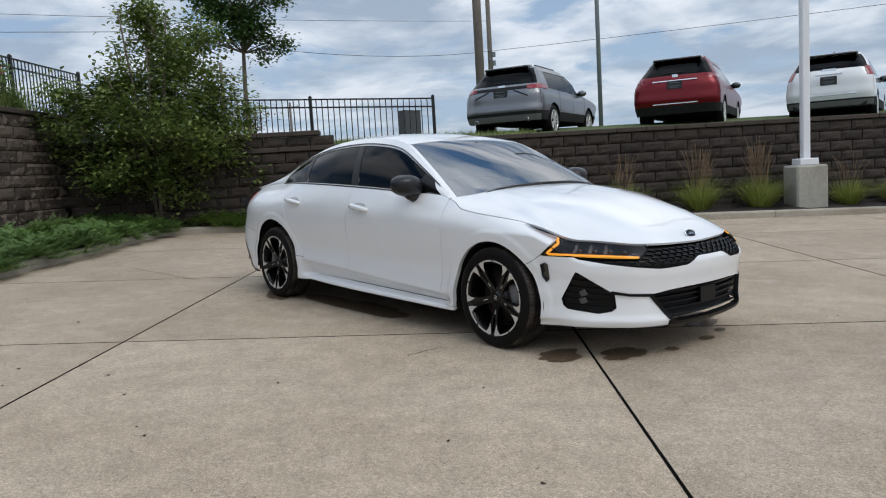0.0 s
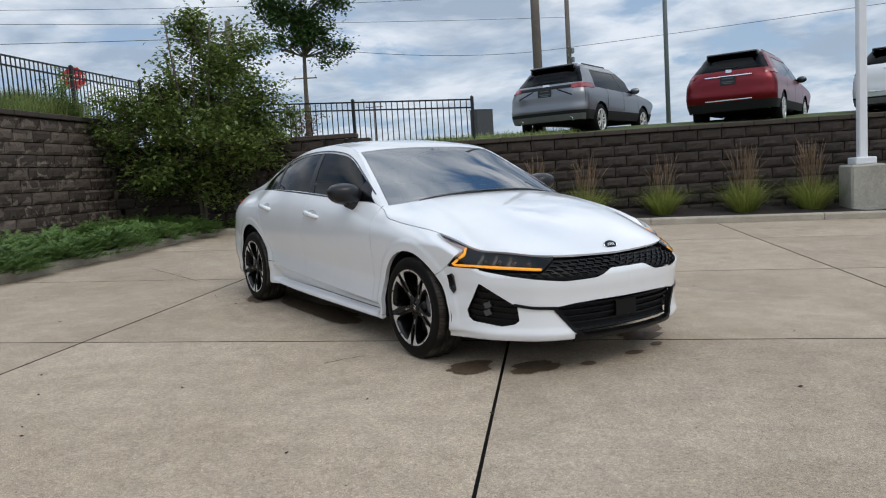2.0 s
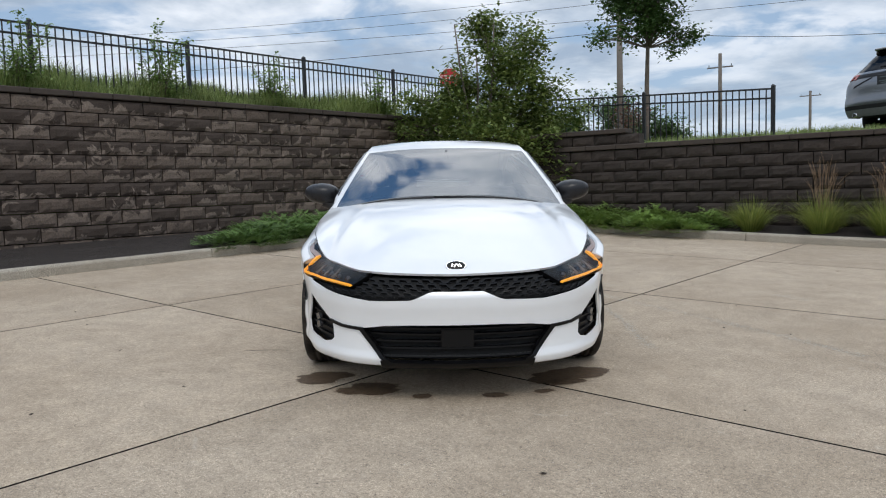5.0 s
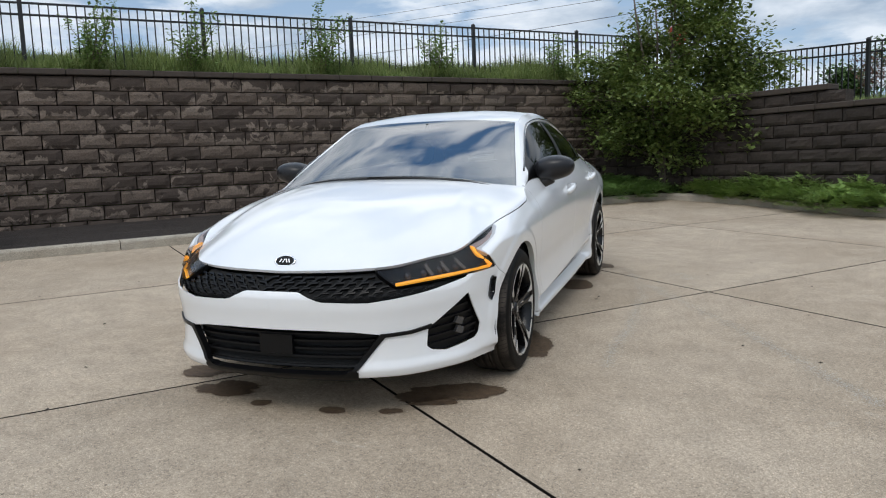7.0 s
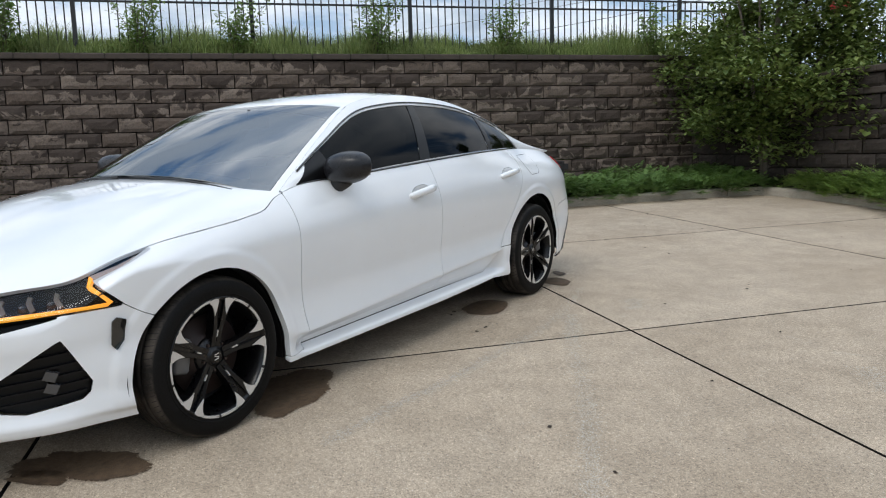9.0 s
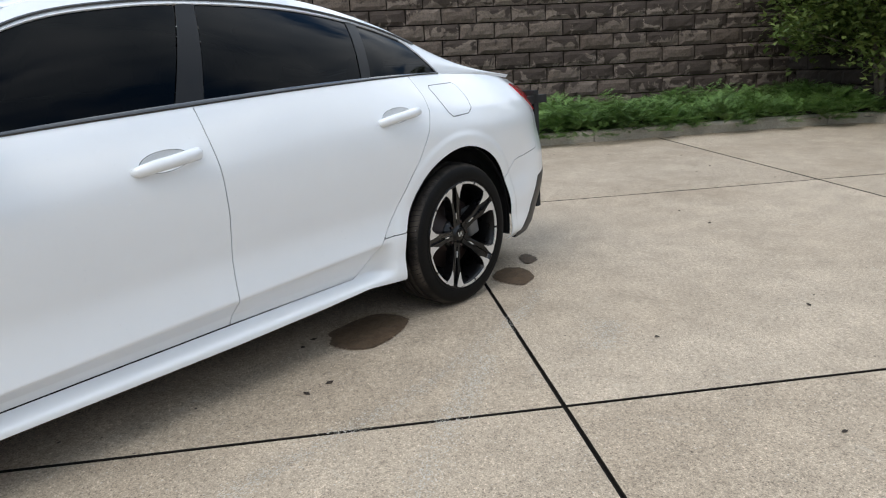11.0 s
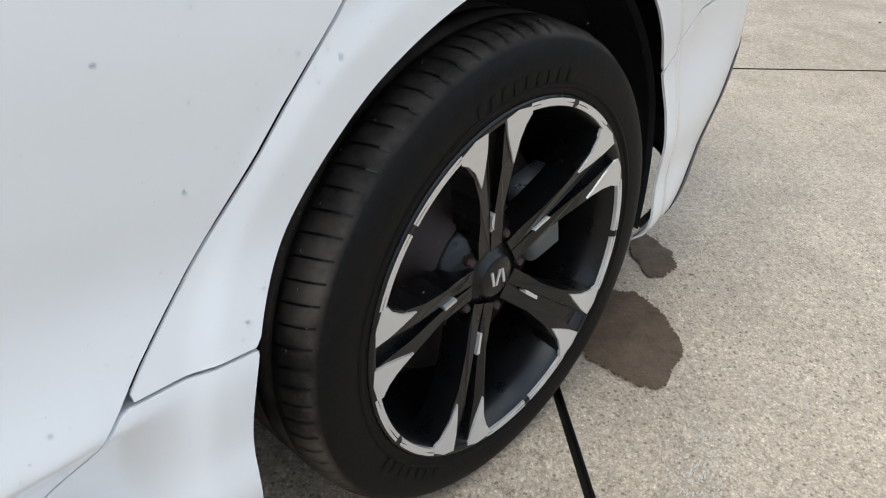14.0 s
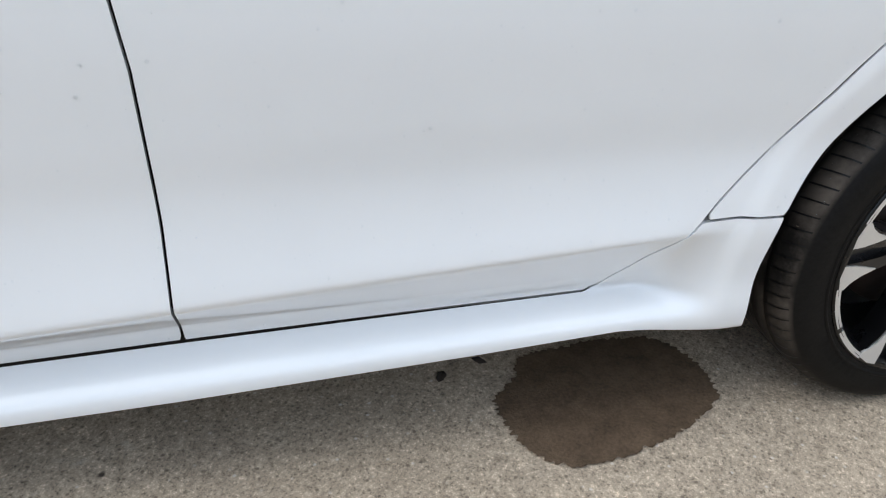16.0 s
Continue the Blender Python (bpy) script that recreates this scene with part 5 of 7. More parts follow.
for xc, s in product((1.425, -1.425), (1, -1)):
    ax, az, dr = (xc, 0.335, 0.0) if xc > 0 else (-1.445, 0.320, 0.017)
    prof = [(0.392 + dr, 0.870 * s), (0.40 + dr, 0.80 * s), (0.40 + dr, 0.55 * s), (0.05, 0.52 * s)]
    V, F = lathe(prof, 60, radians(-8), radians(188))
    mesh_ob("wheel_housing", [(x + ax, y, z + az) for x, y, z in V], F if s > 0 else [q[::-1] for q in F], M["liner"], sedan)
    # inner lip of the arch
    V, F = lathe([(0.381 + dr, 0.865 * s), (0.388 + dr, 0.850 * s), (0.391 + dr, 0.78 * s)], 60, radians(-8), radians(188))
    mesh_ob("arch_lip", [(x + ax, y, z + az) for x, y, z in V], F, M["black_satin"], sedan)


# cabin
def seat_mesh():
    return boxes(((0.50, 0.50, 0.16), pose(0, 0, 0.42, 0, -6, 0)), ((0.14, 0.50, 0.62), pose(-0.27, 0, 0.74, 0, -16, 0)), ((0.09, 0.26, 0.17), pose(-0.40, 0, 1.13, 0, -12, 0)), bevel=0.04)


for s in (1, -1):
    part("front_seat", seat_mesh(), M["seat"], sedan, "dark front seat with a headrest", True, pose(-0.05, 0.38 * s, 0.02))
part("rear_bench", boxes(((0.5, 1.3, 0.2), pose(-0.95, 0, 0.42)), ((0.14, 1.3, 0.6), pose(-1.28, 0, 0.74, 0, -22, 0)), ((0.08, 0.24, 0.15), pose(-1.40, 0.38, 1.08, 0, -20, 0)), ((0.08, 0.24, 0.15), pose(-1.40, -0.38, 1.08, 0, -20, 0)), bevel=0.04), M["seat"], sedan, "dark rear bench", True)
part("dashboard", boxes(((0.50, 1.36, 0.16), pose(0.80, 0, 0.84, 0, 8, 0)), ((0.10, 0.30, 0.14), pose(0.56, 0.38, 0.97)), bevel=0.03), M["dash"], sedan, "dark dashboard", True)
bm = bmesh.new()
sv, sf = tube([(0, 0.18 * math.cos(a), 0.18 * math.sin(a)) for a in np.linspace(0, 2 * math.pi, 33)], 0.016, 8, False)
sw = mesh_ob("steering_wheel", sv, sf, M["dash"], sedan, m=pose(0.42, 0.38, 0.90, 0, 22, 0))
part("wheel_hub", boxes(((0.05, 0.14, 0.12), pose(0, 0, 0)), ((0.03, 0.34, 0.035), pose(0, 0, 0)), bevel=0.01), M["dash"], sw)
part("rear_view_mirror", boxes(((0.03, 0.22, 0.065), pose(0.30, 0, 1.27, 0, -8, 0)), ((0.05, 0.03, 0.07), pose(0.33, 0, 1.31)), bevel=0.01), M["black_satin"], sedan)
# wipers
for y0, y1 in ((0.62, -0.02), (-0.10, -0.58)):
    pts = []
    for t in np.linspace(0, 1, 9):
        y = y0 + (y1 - y0) * t
        b = y / 0.80
        x = 1.010 - 0.014 * t if y0 > 0 else 1.006 - 0.006 * t
        c = canopy(x - 0.01, b)
        pts.append((c[0] + 0.012, c[1], c[2] - 0.004))
    mesh_ob("wiper", *tube(pts, [0.007, 0.006, 0.005, 0.005, 0.005, 0.004, 0.004, 0.004, 0.003], 6), M["black_satin"], sedan, True, "black wiper on the windscreen")
mesh_ob("cowl", *cut(canopy, (0.94, 1.06), (-0.97, 0.97), (16, 60), lambda u, v: np.max([0.95 - u, u - 1.055, np.abs(v) - 0.96], 0), off=-0.012, rim=False), M["black_satin"], sedan)



# rain drops left on the doors and the rear quarter
def drops(count, x0, x1, z0, z1, seed):
    r = random.Random(seed)
    V, F = [], []
    for _ in range(count):
        p, z = r.uniform(x0, x1), r.uniform(z0, z1)
        size = 0.0010 + 0.0016 * r.random() ** 3
        c, n = (Vector(q) for q in on_skin(p, z, 0.0))
        a = n.orthogonal().normalized()
        b = n.cross(a)
        o = len(V)
        for h, k in ((0.0, 1.0), (0.55, 0.75)):
            V += [tuple(c + (a * math.cos(w) + b * math.sin(w)) * size * k + n * size * h) for w in np.arange(6) * math.pi / 3]
        V.append(tuple(c + n * size * 0.8))
        for q in range(6):
            F += [(o + q, o + (q + 1) % 6, o + 6 + (q + 1) % 6, o + 6 + q), (o + 6 + q, o + 6 + (q + 1) % 6, o + 12)]
    return V, F


tagged(mesh_ob("water_drop", *join(drops(420, -1.20, 0.40, 0.42, 0.95, 5), drops(170, -1.70, -1.0, 0.40, 0.93, 6)), M["water"], sedan, True, "scattered rain drops on the paint"), kind="stuff")

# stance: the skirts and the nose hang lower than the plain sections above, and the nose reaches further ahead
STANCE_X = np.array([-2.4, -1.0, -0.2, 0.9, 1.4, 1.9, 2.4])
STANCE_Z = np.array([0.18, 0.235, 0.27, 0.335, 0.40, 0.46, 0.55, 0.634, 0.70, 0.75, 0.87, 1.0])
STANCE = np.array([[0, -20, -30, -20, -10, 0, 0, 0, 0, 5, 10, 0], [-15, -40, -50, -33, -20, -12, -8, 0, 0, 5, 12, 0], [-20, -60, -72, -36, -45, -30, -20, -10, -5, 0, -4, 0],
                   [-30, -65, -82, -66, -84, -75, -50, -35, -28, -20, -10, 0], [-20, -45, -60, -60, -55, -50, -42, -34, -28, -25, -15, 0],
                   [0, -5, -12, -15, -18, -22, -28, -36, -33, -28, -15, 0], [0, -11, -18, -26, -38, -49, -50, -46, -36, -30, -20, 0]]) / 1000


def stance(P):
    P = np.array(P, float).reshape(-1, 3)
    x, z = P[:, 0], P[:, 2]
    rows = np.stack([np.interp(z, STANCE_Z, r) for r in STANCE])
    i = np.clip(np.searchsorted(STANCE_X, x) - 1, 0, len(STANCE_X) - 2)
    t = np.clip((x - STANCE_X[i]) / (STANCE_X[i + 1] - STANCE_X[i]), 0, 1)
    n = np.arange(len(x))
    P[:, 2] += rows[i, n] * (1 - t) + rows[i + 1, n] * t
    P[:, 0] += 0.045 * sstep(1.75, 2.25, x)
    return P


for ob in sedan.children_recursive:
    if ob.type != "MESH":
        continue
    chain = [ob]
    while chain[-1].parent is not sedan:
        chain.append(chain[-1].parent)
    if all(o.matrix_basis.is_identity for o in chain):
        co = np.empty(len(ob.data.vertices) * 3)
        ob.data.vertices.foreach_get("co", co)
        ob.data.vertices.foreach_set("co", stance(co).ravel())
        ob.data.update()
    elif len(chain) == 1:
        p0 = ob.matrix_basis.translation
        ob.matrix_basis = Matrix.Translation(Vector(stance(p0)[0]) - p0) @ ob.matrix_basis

# ---- wheels ----
def tyre_mesh():
    # sidewall, outer to inner
    out = [(0.228, 0.100), (0.238, 0.107), (0.248, 0.1105), (0.262, 0.1135), (0.276, 0.1145), (0.288, 0.113), (0.298, 0.109), (0.306, 0.102), (0.3125, 0.092), (0.3160, 0.082)]
    return out


def build_wheel(name, xc, s, spin):
    """A wheel standing on the lot: s is the side, spin the angle of one spoke pair in degrees."""
    wheel = new(name)
    wheel.parent = sedan
    wheel.matrix_basis = Matrix.Translation((xc, (0.797 if xc > 0 else 0.812) * s, 0.3240))
    tagged(wheel, "black five-spoke alloy wheel with machined tips and a low-profile tyre")
    n = 96
    full = lambda x, z: 1 + 0.026 * min(max((math.hypot(x, z) - 0.24) / 0.07, 0), 1)
    side = tyre_mesh()
    grooves = [(0.3185, 0.066), (0.319, 0.052), (0.311, 0.050), (0.311, 0.042), (0.3195, 0.040), (0.3195, 0.014), (0.312, 0.012), (0.312, 0.004), (0.3197, 0.002)]
    half = side + grooves
    prof = half + [(r, -y) for r, y in reversed(half)]
    V, F = lathe(prof, n)
    V = [(x * full(x, z), y * s, z * full(x, z)) for x, y, z in V]
    F = F if s < 0 else [q[::-1] for q in F]
    tyre = mesh_ob("tyre", V, F, M["tread"], wheel, True, "black low-profile tyre, dusty shoulder")
    # sipes: short grooves across the shoulder
    sv, sf = [], []
    for k in range(84):
        w = 2 * math.pi * k / 84
        a = Matrix.Rotation(-w, 4, "Y")
        for (r0, y0), (r1, y1) in (((0.3190, 0.058), (0.3163, 0.082)), ((0.3163, 0.082), (0.3129, 0.092)), ((0.3129, 0.092), (0.3066, 0.1015))):
            o = len(sv)
            for r, y in ((r0, y0), (r1, y1)):
                for dw in (-0.0013, 0.0013):
                    sv.append(tuple(a @ Vector((r * 1.026 + 0.0010, y * s + 0.0008 * s, dw + (y - 0.06) * 0.25))))
            sf.append((o, o + 1, o + 3, o + 2))
    tagged(mesh_ob("tread_sipe", sv, sf, M["grille_black"], tyre, False), kind="stuff")
    # raised band and lettering bars on the sidewall
    V, F = lathe([(0.290, 0.1120), (0.2915, 0.1132), (0.293, 0.1112)], n)
    mesh_ob("sidewall_rib", [(x, y * s, z) for x, y, z in V], F, M["rubber"], tyre)
    V, F = lathe([(0.255, 0.1115), (0.257, 0.1142), (0.260, 0.1147), (0.262, 0.1135)], n)
    mesh_ob("rim_guard", [(x, y * s, z) for x, y, z in V], F, M["rubber"], tyre)
    lv, lf = [], []
    for start, count in ((70, 9), (200, 8), (300, 7)):
        for k in range(count):
            a = Matrix.Rotation(-radians(start + k * 4.2), 4, "Y")
            o = len(lv)
            for r, d in ((0.262, -0.0045), (0.262, 0.0045), (0.278, 0.0045), (0.278, -0.0045)):
                lv.append(tuple(a @ Vector((r, (0.1145 if r < 0.27 else 0.1152) * s, d))))
            lf.append((o, o + 1, o + 2, o + 3))
    tagged(mesh_ob("sidewall_lettering", lv, lf, M["rubber"], tyre, False), kind="stuff")

    rim = new("rim")
    rim.parent = wheel
    rim.matrix_basis = Matrix.Translation((0, 0.010 * s, 0)) @ Matrix.Rotation(-radians(spin), 4, "Y") @ Matrix.Diagonal((1.030, 1, 1.030, 1))
    # barrel and outer flange
    V, F = lathe([(0.2405, 0.096), (0.2405, 0.101), (0.2375, 0.1035), (0.232, 0.1035), (0.228, 0.100), (0.221, 0.090), (0.214, 0.06), (0.207, 0.0), (0.205, -0.06), (0.215, -0.09)], n)
    mesh_ob("barrel", [(x, y * s, z) for x, y, z in V], F, M["alloy_black"], rim)
    # back wall of the wheel
    V, F = lathe([(0.215, -0.05), (0.02, -0.055)], 48)
    mesh_ob("backing", [(x, y * s, z) for x, y, z in V], F, M["black_matte"], rim)
    # spokes
    def solid(outline, y_of, thick):
        k = len(outline)
        V = [(r * math.cos(a), y_of(r), r * math.sin(a)) for r, a in outline] + [(r * math.cos(a) * 0.995, y_of(r) - thick, r * math.sin(a)) for r, a in outline]
        F = [tuple(range(k))[::-1], tuple(range(k, 2 * k))] + [(i, (i + 1) % k, k + (i + 1) % k, k + i) for i in range(k)]
        V = [(x, y * s, z) for x, y, z in V]
        return V, (F if s > 0 else [q[::-1] for q in F])
    face = spl([0.0, 0.05, 0.10, 0.16, 0.225, 0.24], [0.066, 0.068, 0.078, 0.092, 0.1005, 0.102])
    yo = lambda r: float(face(r))
    for k in range(5):
        a = 2 * math.pi * k / 5
        for sg in (1, -1):
            # a leg on each side of the channel, broadening to the rim
            o = [(0.040, a + sg * 0.02), (0.075, a + sg * 0.03), (0.120, a + sg * 0.045), (0.170, a + sg * 0.055), (0.226, a + sg * 0.062), (0.230, a + sg * 0.235), (0.222, a + sg * 0.245), (0.19, a + sg * 0.200), (0.15, a + sg * 0.185), (0.105, a + sg * 0.205), (0.075, a + sg * 0.30), (0.045, a + sg * 0.50)]
            if sg > 0:
                o = o[::-1]
            V, F = solid(o, yo, 0.045)
            mesh_ob("spoke_leg", V, F, M["alloy_black"], rim, False)
            # machined wedge at the tip
            o = [(0.233, a + sg * 0.065), (0.236, a + sg * 0.150), (0.233, a + sg * 0.250), (0.2245, a + sg * 0.262), (0.214, a + sg * 0.225), (0.196, a + sg * 0.190), (0.168, a + sg * 0.165), (0.190, a + sg * 0.115), (0.212, a + sg * 0.080)]
            if sg > 0:
                o = o[::-1]
            V, F = solid(o, lambda r: yo(r) + 0.0025, 0.004)
            mesh_ob("machined_tip", V, F, M["alloy"], rim, False, "bright machined spoke tip")
            # machined arc along the rim as far as the gap between the spokes
            arc = [(0.2365, a + sg * w) for w in np.linspace(0.245, 0.605, 10)] + [(0.2275, a + sg * w) for w in np.linspace(0.605, 0.245, 10)]
            if sg > 0:
                arc = arc[::-1]
            V, F = solid(arc, lambda r: yo(r) + 0.0022, 0.006)
            mesh_ob("machined_arc", V, F, M["alloy"], rim, False)
        # floor of the channel and the small bright dash near the hub
        o = [(0.05, a - 0.10), (0.12, a - 0.06), (0.228, a - 0.068), (0.228, a + 0.068), (0.12, a + 0.06), (0.05, a + 0.10)]
        V, F = solid(o[::-1], lambda r: yo(r) - 0.010, 0.02)
        mesh_ob("spoke_channel", V, F, M["alloy_black"], rim, False)
        o = [(0.078, a - 0.045), (0.104, a - 0.035), (0.106, a + 0.012), (0.080, a + 0.015)]
        V, F = solid(o[::-1], lambda r: yo(r) + 0.004, 0.012)
        mesh_ob("spoke_dash", V, F, M["alloy"], rim, False)
        # wheel nut between two spokes
        V, F = lathe([(0.0, 0.069), (0.005, 0.069), (0.007, 0.065), (0.007, 0.050)], 6)
        cx, cz = 0.056 * math.cos(a + 0.63), 0.056 * math.sin(a + 0.63)
        mesh_ob("wheel_nut", [(x + cx, y * s, z + cz) for x, y, z in V], F, M["disc"], rim, False)
    V, F = lathe([(0.0, 0.0745), (0.026, 0.0742), (0.0295, 0.072), (0.031, 0.066), (0.046, 0.062), (0.072, 0.052), (0.080, 0.03)], 40)
    hub = mesh_ob("hub", [(x, y * s, z) for x, y, z in V], F, M["alloy_black"], rim, True, "gloss black hub cap with a plain silver mark")
    for q, (x, z, w) in enumerate(((-0.010, 0.0, 18), (0.0, 0.0, -12), (0.010, 0.0, 18))):
        part("hub_mark", boxes(((0.0035, 0.002, 0.022), pose(x, 0.0755 * s, z, 0, w, 0))), M["alloy"], hub)
    # brake
    V, F = lathe([(0.165, 0.012), (0.165, 0.020), (0.095, 0.020), (0.090, 0.045), (0.05, 0.045)], 48)
    mesh_ob("brake_disc", [(x, y * s, z) for x, y, z in V], F, M["disc"], wheel)
    cal = boxes(((0.075, 0.05, 0.14), pose(-0.135 if xc < 0 else 0.135, 0.035 * s, 0.03, 0, 12 if xc < 0 else -12, 0)), bevel=0.012)
    part("brake_caliper", cal, M["caliper"], wheel, "", True)
    return wheel


build_wheel("wheel", 1.425, 1, 97)
build_wheel("wheel", -1.425, 1, 3)
build_wheel("wheel", 1.425, -1, -92)
build_wheel("wheel", -1.425, -1, -92)

# ---- fences ----
def up_xy(x, y, z=3.0):
    p = LOT @ Vector((x, y, z))
    return Vector((p.x, p.y, 0))


def fence_mesh(size, bev=0.003):
    bm = bmesh.new()
    box(bm, size, Matrix.Translation((0, 0, size[2] / 2)), bev)
    me = bpy.data.meshes.new("bar")
    bm.to_mesh(me)
    bm.free()
    me.materials.append(M["fence"])
    return me


def fence(a, b, za, zb, panels, label, height=1.07):
    """A run of bar fence between two plan points; za and zb: ground under its ends."""
    run = b - a
    L = run.length
    ang = math.atan2(run.y, run.x)
    ob = new("fence")
    ob.matrix_basis = Matrix.Translation((a.x, a.y, za)) @ Matrix.Rotation(ang, 4, "Z")
    tagged(ob, label, "fence", "black bar fences")
    sl = (zb - za) / L
    post, picket = fence_mesh((0.062, 0.062, height + 0.05)), fence_mesh((0.018, 0.018, height - 0.10), 0.0)
    capm = bpy.data.meshes.new("cap")
    bm = bmesh.new()
    bmesh.ops.create_cone(bm, cap_ends=True, segments=4, radius1=0.050, radius2=0.012, depth=0.03)
    bmesh.ops.rotate(bm, matrix=Matrix.Rotation(radians(45), 3, "Z"), verts=bm.verts)
    bm.to_mesh(capm)
    bm.free()
    capm.materials.append(M["fence"])
    step = L / panels
    for i in range(panels + 1):
        p = new("post", post)
        p.parent = ob
        p.matrix_basis = Matrix.Translation((i * step, 0, sl * i * step))
        c = new("post_cap", capm)
        c.parent = p
        c.matrix_basis = Matrix.Translation((0, 0, height + 0.065))
        if i == panels:
            break
        for z in (0.10, height - 0.17, height):
            r = boxes(((step - 0.06, 0.026, 0.032), pose(step / 2, 0, 0)), bevel=0.003)
            part("rail", r, M["fence"], ob, "", False, Matrix.Translation((i * step, 0, sl * i * step + z)) @ Matrix.Rotation(-math.atan(sl), 4, "Y"))
        n = 21
        for k in range(1, n):
            x = i * step + step * k / n
            q = new("picket", picket)
            q.parent = ob
            q.matrix_basis = Matrix.Translation((x, 0, sl * x + 0.09))
    return ob


FC = up_xy(-13.55, 0.80)
fdir = (up_xy(-3.5, -7.90) - FC).normalized()
fence(FC, FC + fdir * 2.65 * 9, 2.68, 2.56, 9, "black metal bar fence in the grass above the tall wall")
fence(up_xy(-7.49, 6.12, 2.5), FC, 1.58, 2.08, 3, "black metal bar fence along the lower terrace")

# ---- grass, juniper and other planting ----
def blade(V, F, p, h, w, lean, az, bend=0.5):
    """One curved blade of two segments and a tip."""
    dx, dy = math.cos(az), math.sin(az)
    sx, sy = -dy * w, dx * w
    o = len(V)
    for t, ww in ((0, 1.0), (0.5, 0.8)):
        k = lean * (t + bend * t * t)
        x, y, z = p[0] + dx * h * k, p[1] + dy * h * k, p[2] + h * (t - 0.25 * lean * t * t)
        V += [(x - sx * ww, y - sy * ww, z), (x + sx * ww, y + sy * ww, z)]
    k = lean * (1 + bend)
    V.append((p[0] + dx * h * k, p[1] + dy * h * k, p[2] + h * (1 - 0.4 * lean)))
    F += [(o, o + 1, o + 3, o + 2), (o + 2, o + 3, o + 4)]


def ground_z(o, kd):
    z1 = T1 - 0.07 + 0.30 * min(o, 1.1)
    z2 = T2 - 0.04 + 0.085 * min(max(o - 0.6, 0), 4)
    return z1 if kd == 0 else z2


rng = random.Random(5)
V, F = [], []
for k in range(34000):
    t = rng.uniform(0.0, 21.0)
    o = 0.28 + abs(rng.gauss(0, 0.8)) if rng.random() < 0.75 else rng.uniform(0.3, 6)
    p = CORNER + d1 * t + n1v * o
    clump = 0.55 + 0.9 * noise.noise(Vector((p.x * 1.3, p.y * 1.3, 0.3)))
    h = max(0.14, rng.uniform(0.22, 0.48) * clump + 0.12)
    blade(V, F, (p.x, p.y, ground_z(o, 0) - 0.02), h, rng.uniform(0.004, 0.008), rng.uniform(0.15, 0.7), rng.uniform(0, 6.28))
tagged(mesh_ob("bank_grass", V, F, M["grass"], smooth=False), "long uncut green grass on the bank behind the tall wall", "grass", kind="stuff")
V, F = [], []
for k in range(9000):
    t = rng.uniform(0.0, 9.5)
    o = 0.45 + abs(rng.gauss(0, 1.6))
    p = CORNER + d2 * t + n2v * o
    kd = min(1, t / 2.5)
    z = ground_z(o, 0) * (1 - 1) + ground_z(o, 1)
    blade(V, F, (p.x, p.y, z - 0.02), rng.uniform(0.06, 0.20) * (1.5 if t < 3 else 1), rng.uniform(0.004, 0.007), rng.uniform(0.15, 0.7), rng.uniform(0, 6.28))
tagged(mesh_ob("terrace_grass", V, F, M["grass"], smooth=False), "mown green grass on the lower terrace", "grass", kind="stuff")


def juniper(name, spots, label, seed, mat):
    """Low spreading juniper: many short feathery sprays over mounds. spots: (x, y, rx, ry, turn, height) on the lot."""
    r = random.Random(seed)
    V, F = [], []
    for cx, cy, rx, ry, turn, h in spots:
        n = int(1500 * rx * ry) + 120
        for k in range(n):
            a, q = r.uniform(0, 6.28), math.sqrt(r.random())
            q *= 1 + 0.16 * math.sin(3 * a + cx) + 0.10 * math.sin(7 * a + cy * 3)
            u, v = rx * q * math.cos(a), ry * q * math.sin(a)
            x, y = cx + u * math.cos(turn) - v * math.sin(turn), cy + u * math.sin(turn) + v * math.cos(turn)
            dome = max(0.0, 1 - q * q) ** 0.5
            z = 0.10 + h * dome * (0.7 + 0.45 * noise.noise(Vector((x * 2.2, y * 2.2, 1.0)))) * r.uniform(0.35, 1.0)
            az = a + turn + r.uniform(-0.9, 0.9)
            L = r.uniform(0.10, 0.20)
            lift = r.uniform(-0.1, 0.55)
            d = Vector((math.cos(az) * math.cos(lift), math.sin(az) * math.cos(lift), math.sin(lift)))
            s = d.cross(Vector((0, 0, 1))).normalized()
            p = Vector((x, y, z))
            # a spray: a thin axis with small side twigs
            for q2 in range(6):
                t = q2 / 6
                c = p + d * L * t
                for sg in (1, -1):
                    e = c + (d * 0.7 + s * sg * 0.75 + Vector((0, 0, r.uniform(-0.1, 0.35)))) * L * 0.42 * (1 - 0.6 * t)
                    o = len(V)
                    w = s * 0.0 + d * 0.010
                    V += [tuple(LOT @ (c - w)), tuple(LOT @ (c + w)), tuple(LOT @ e)]
                    F.append((o, o + 1, o + 2))
    ob = mesh_ob(name, V, F, mat, smooth=False)
    return tagged(ob, label, "ground cover", "juniper ground cover", "stuff")


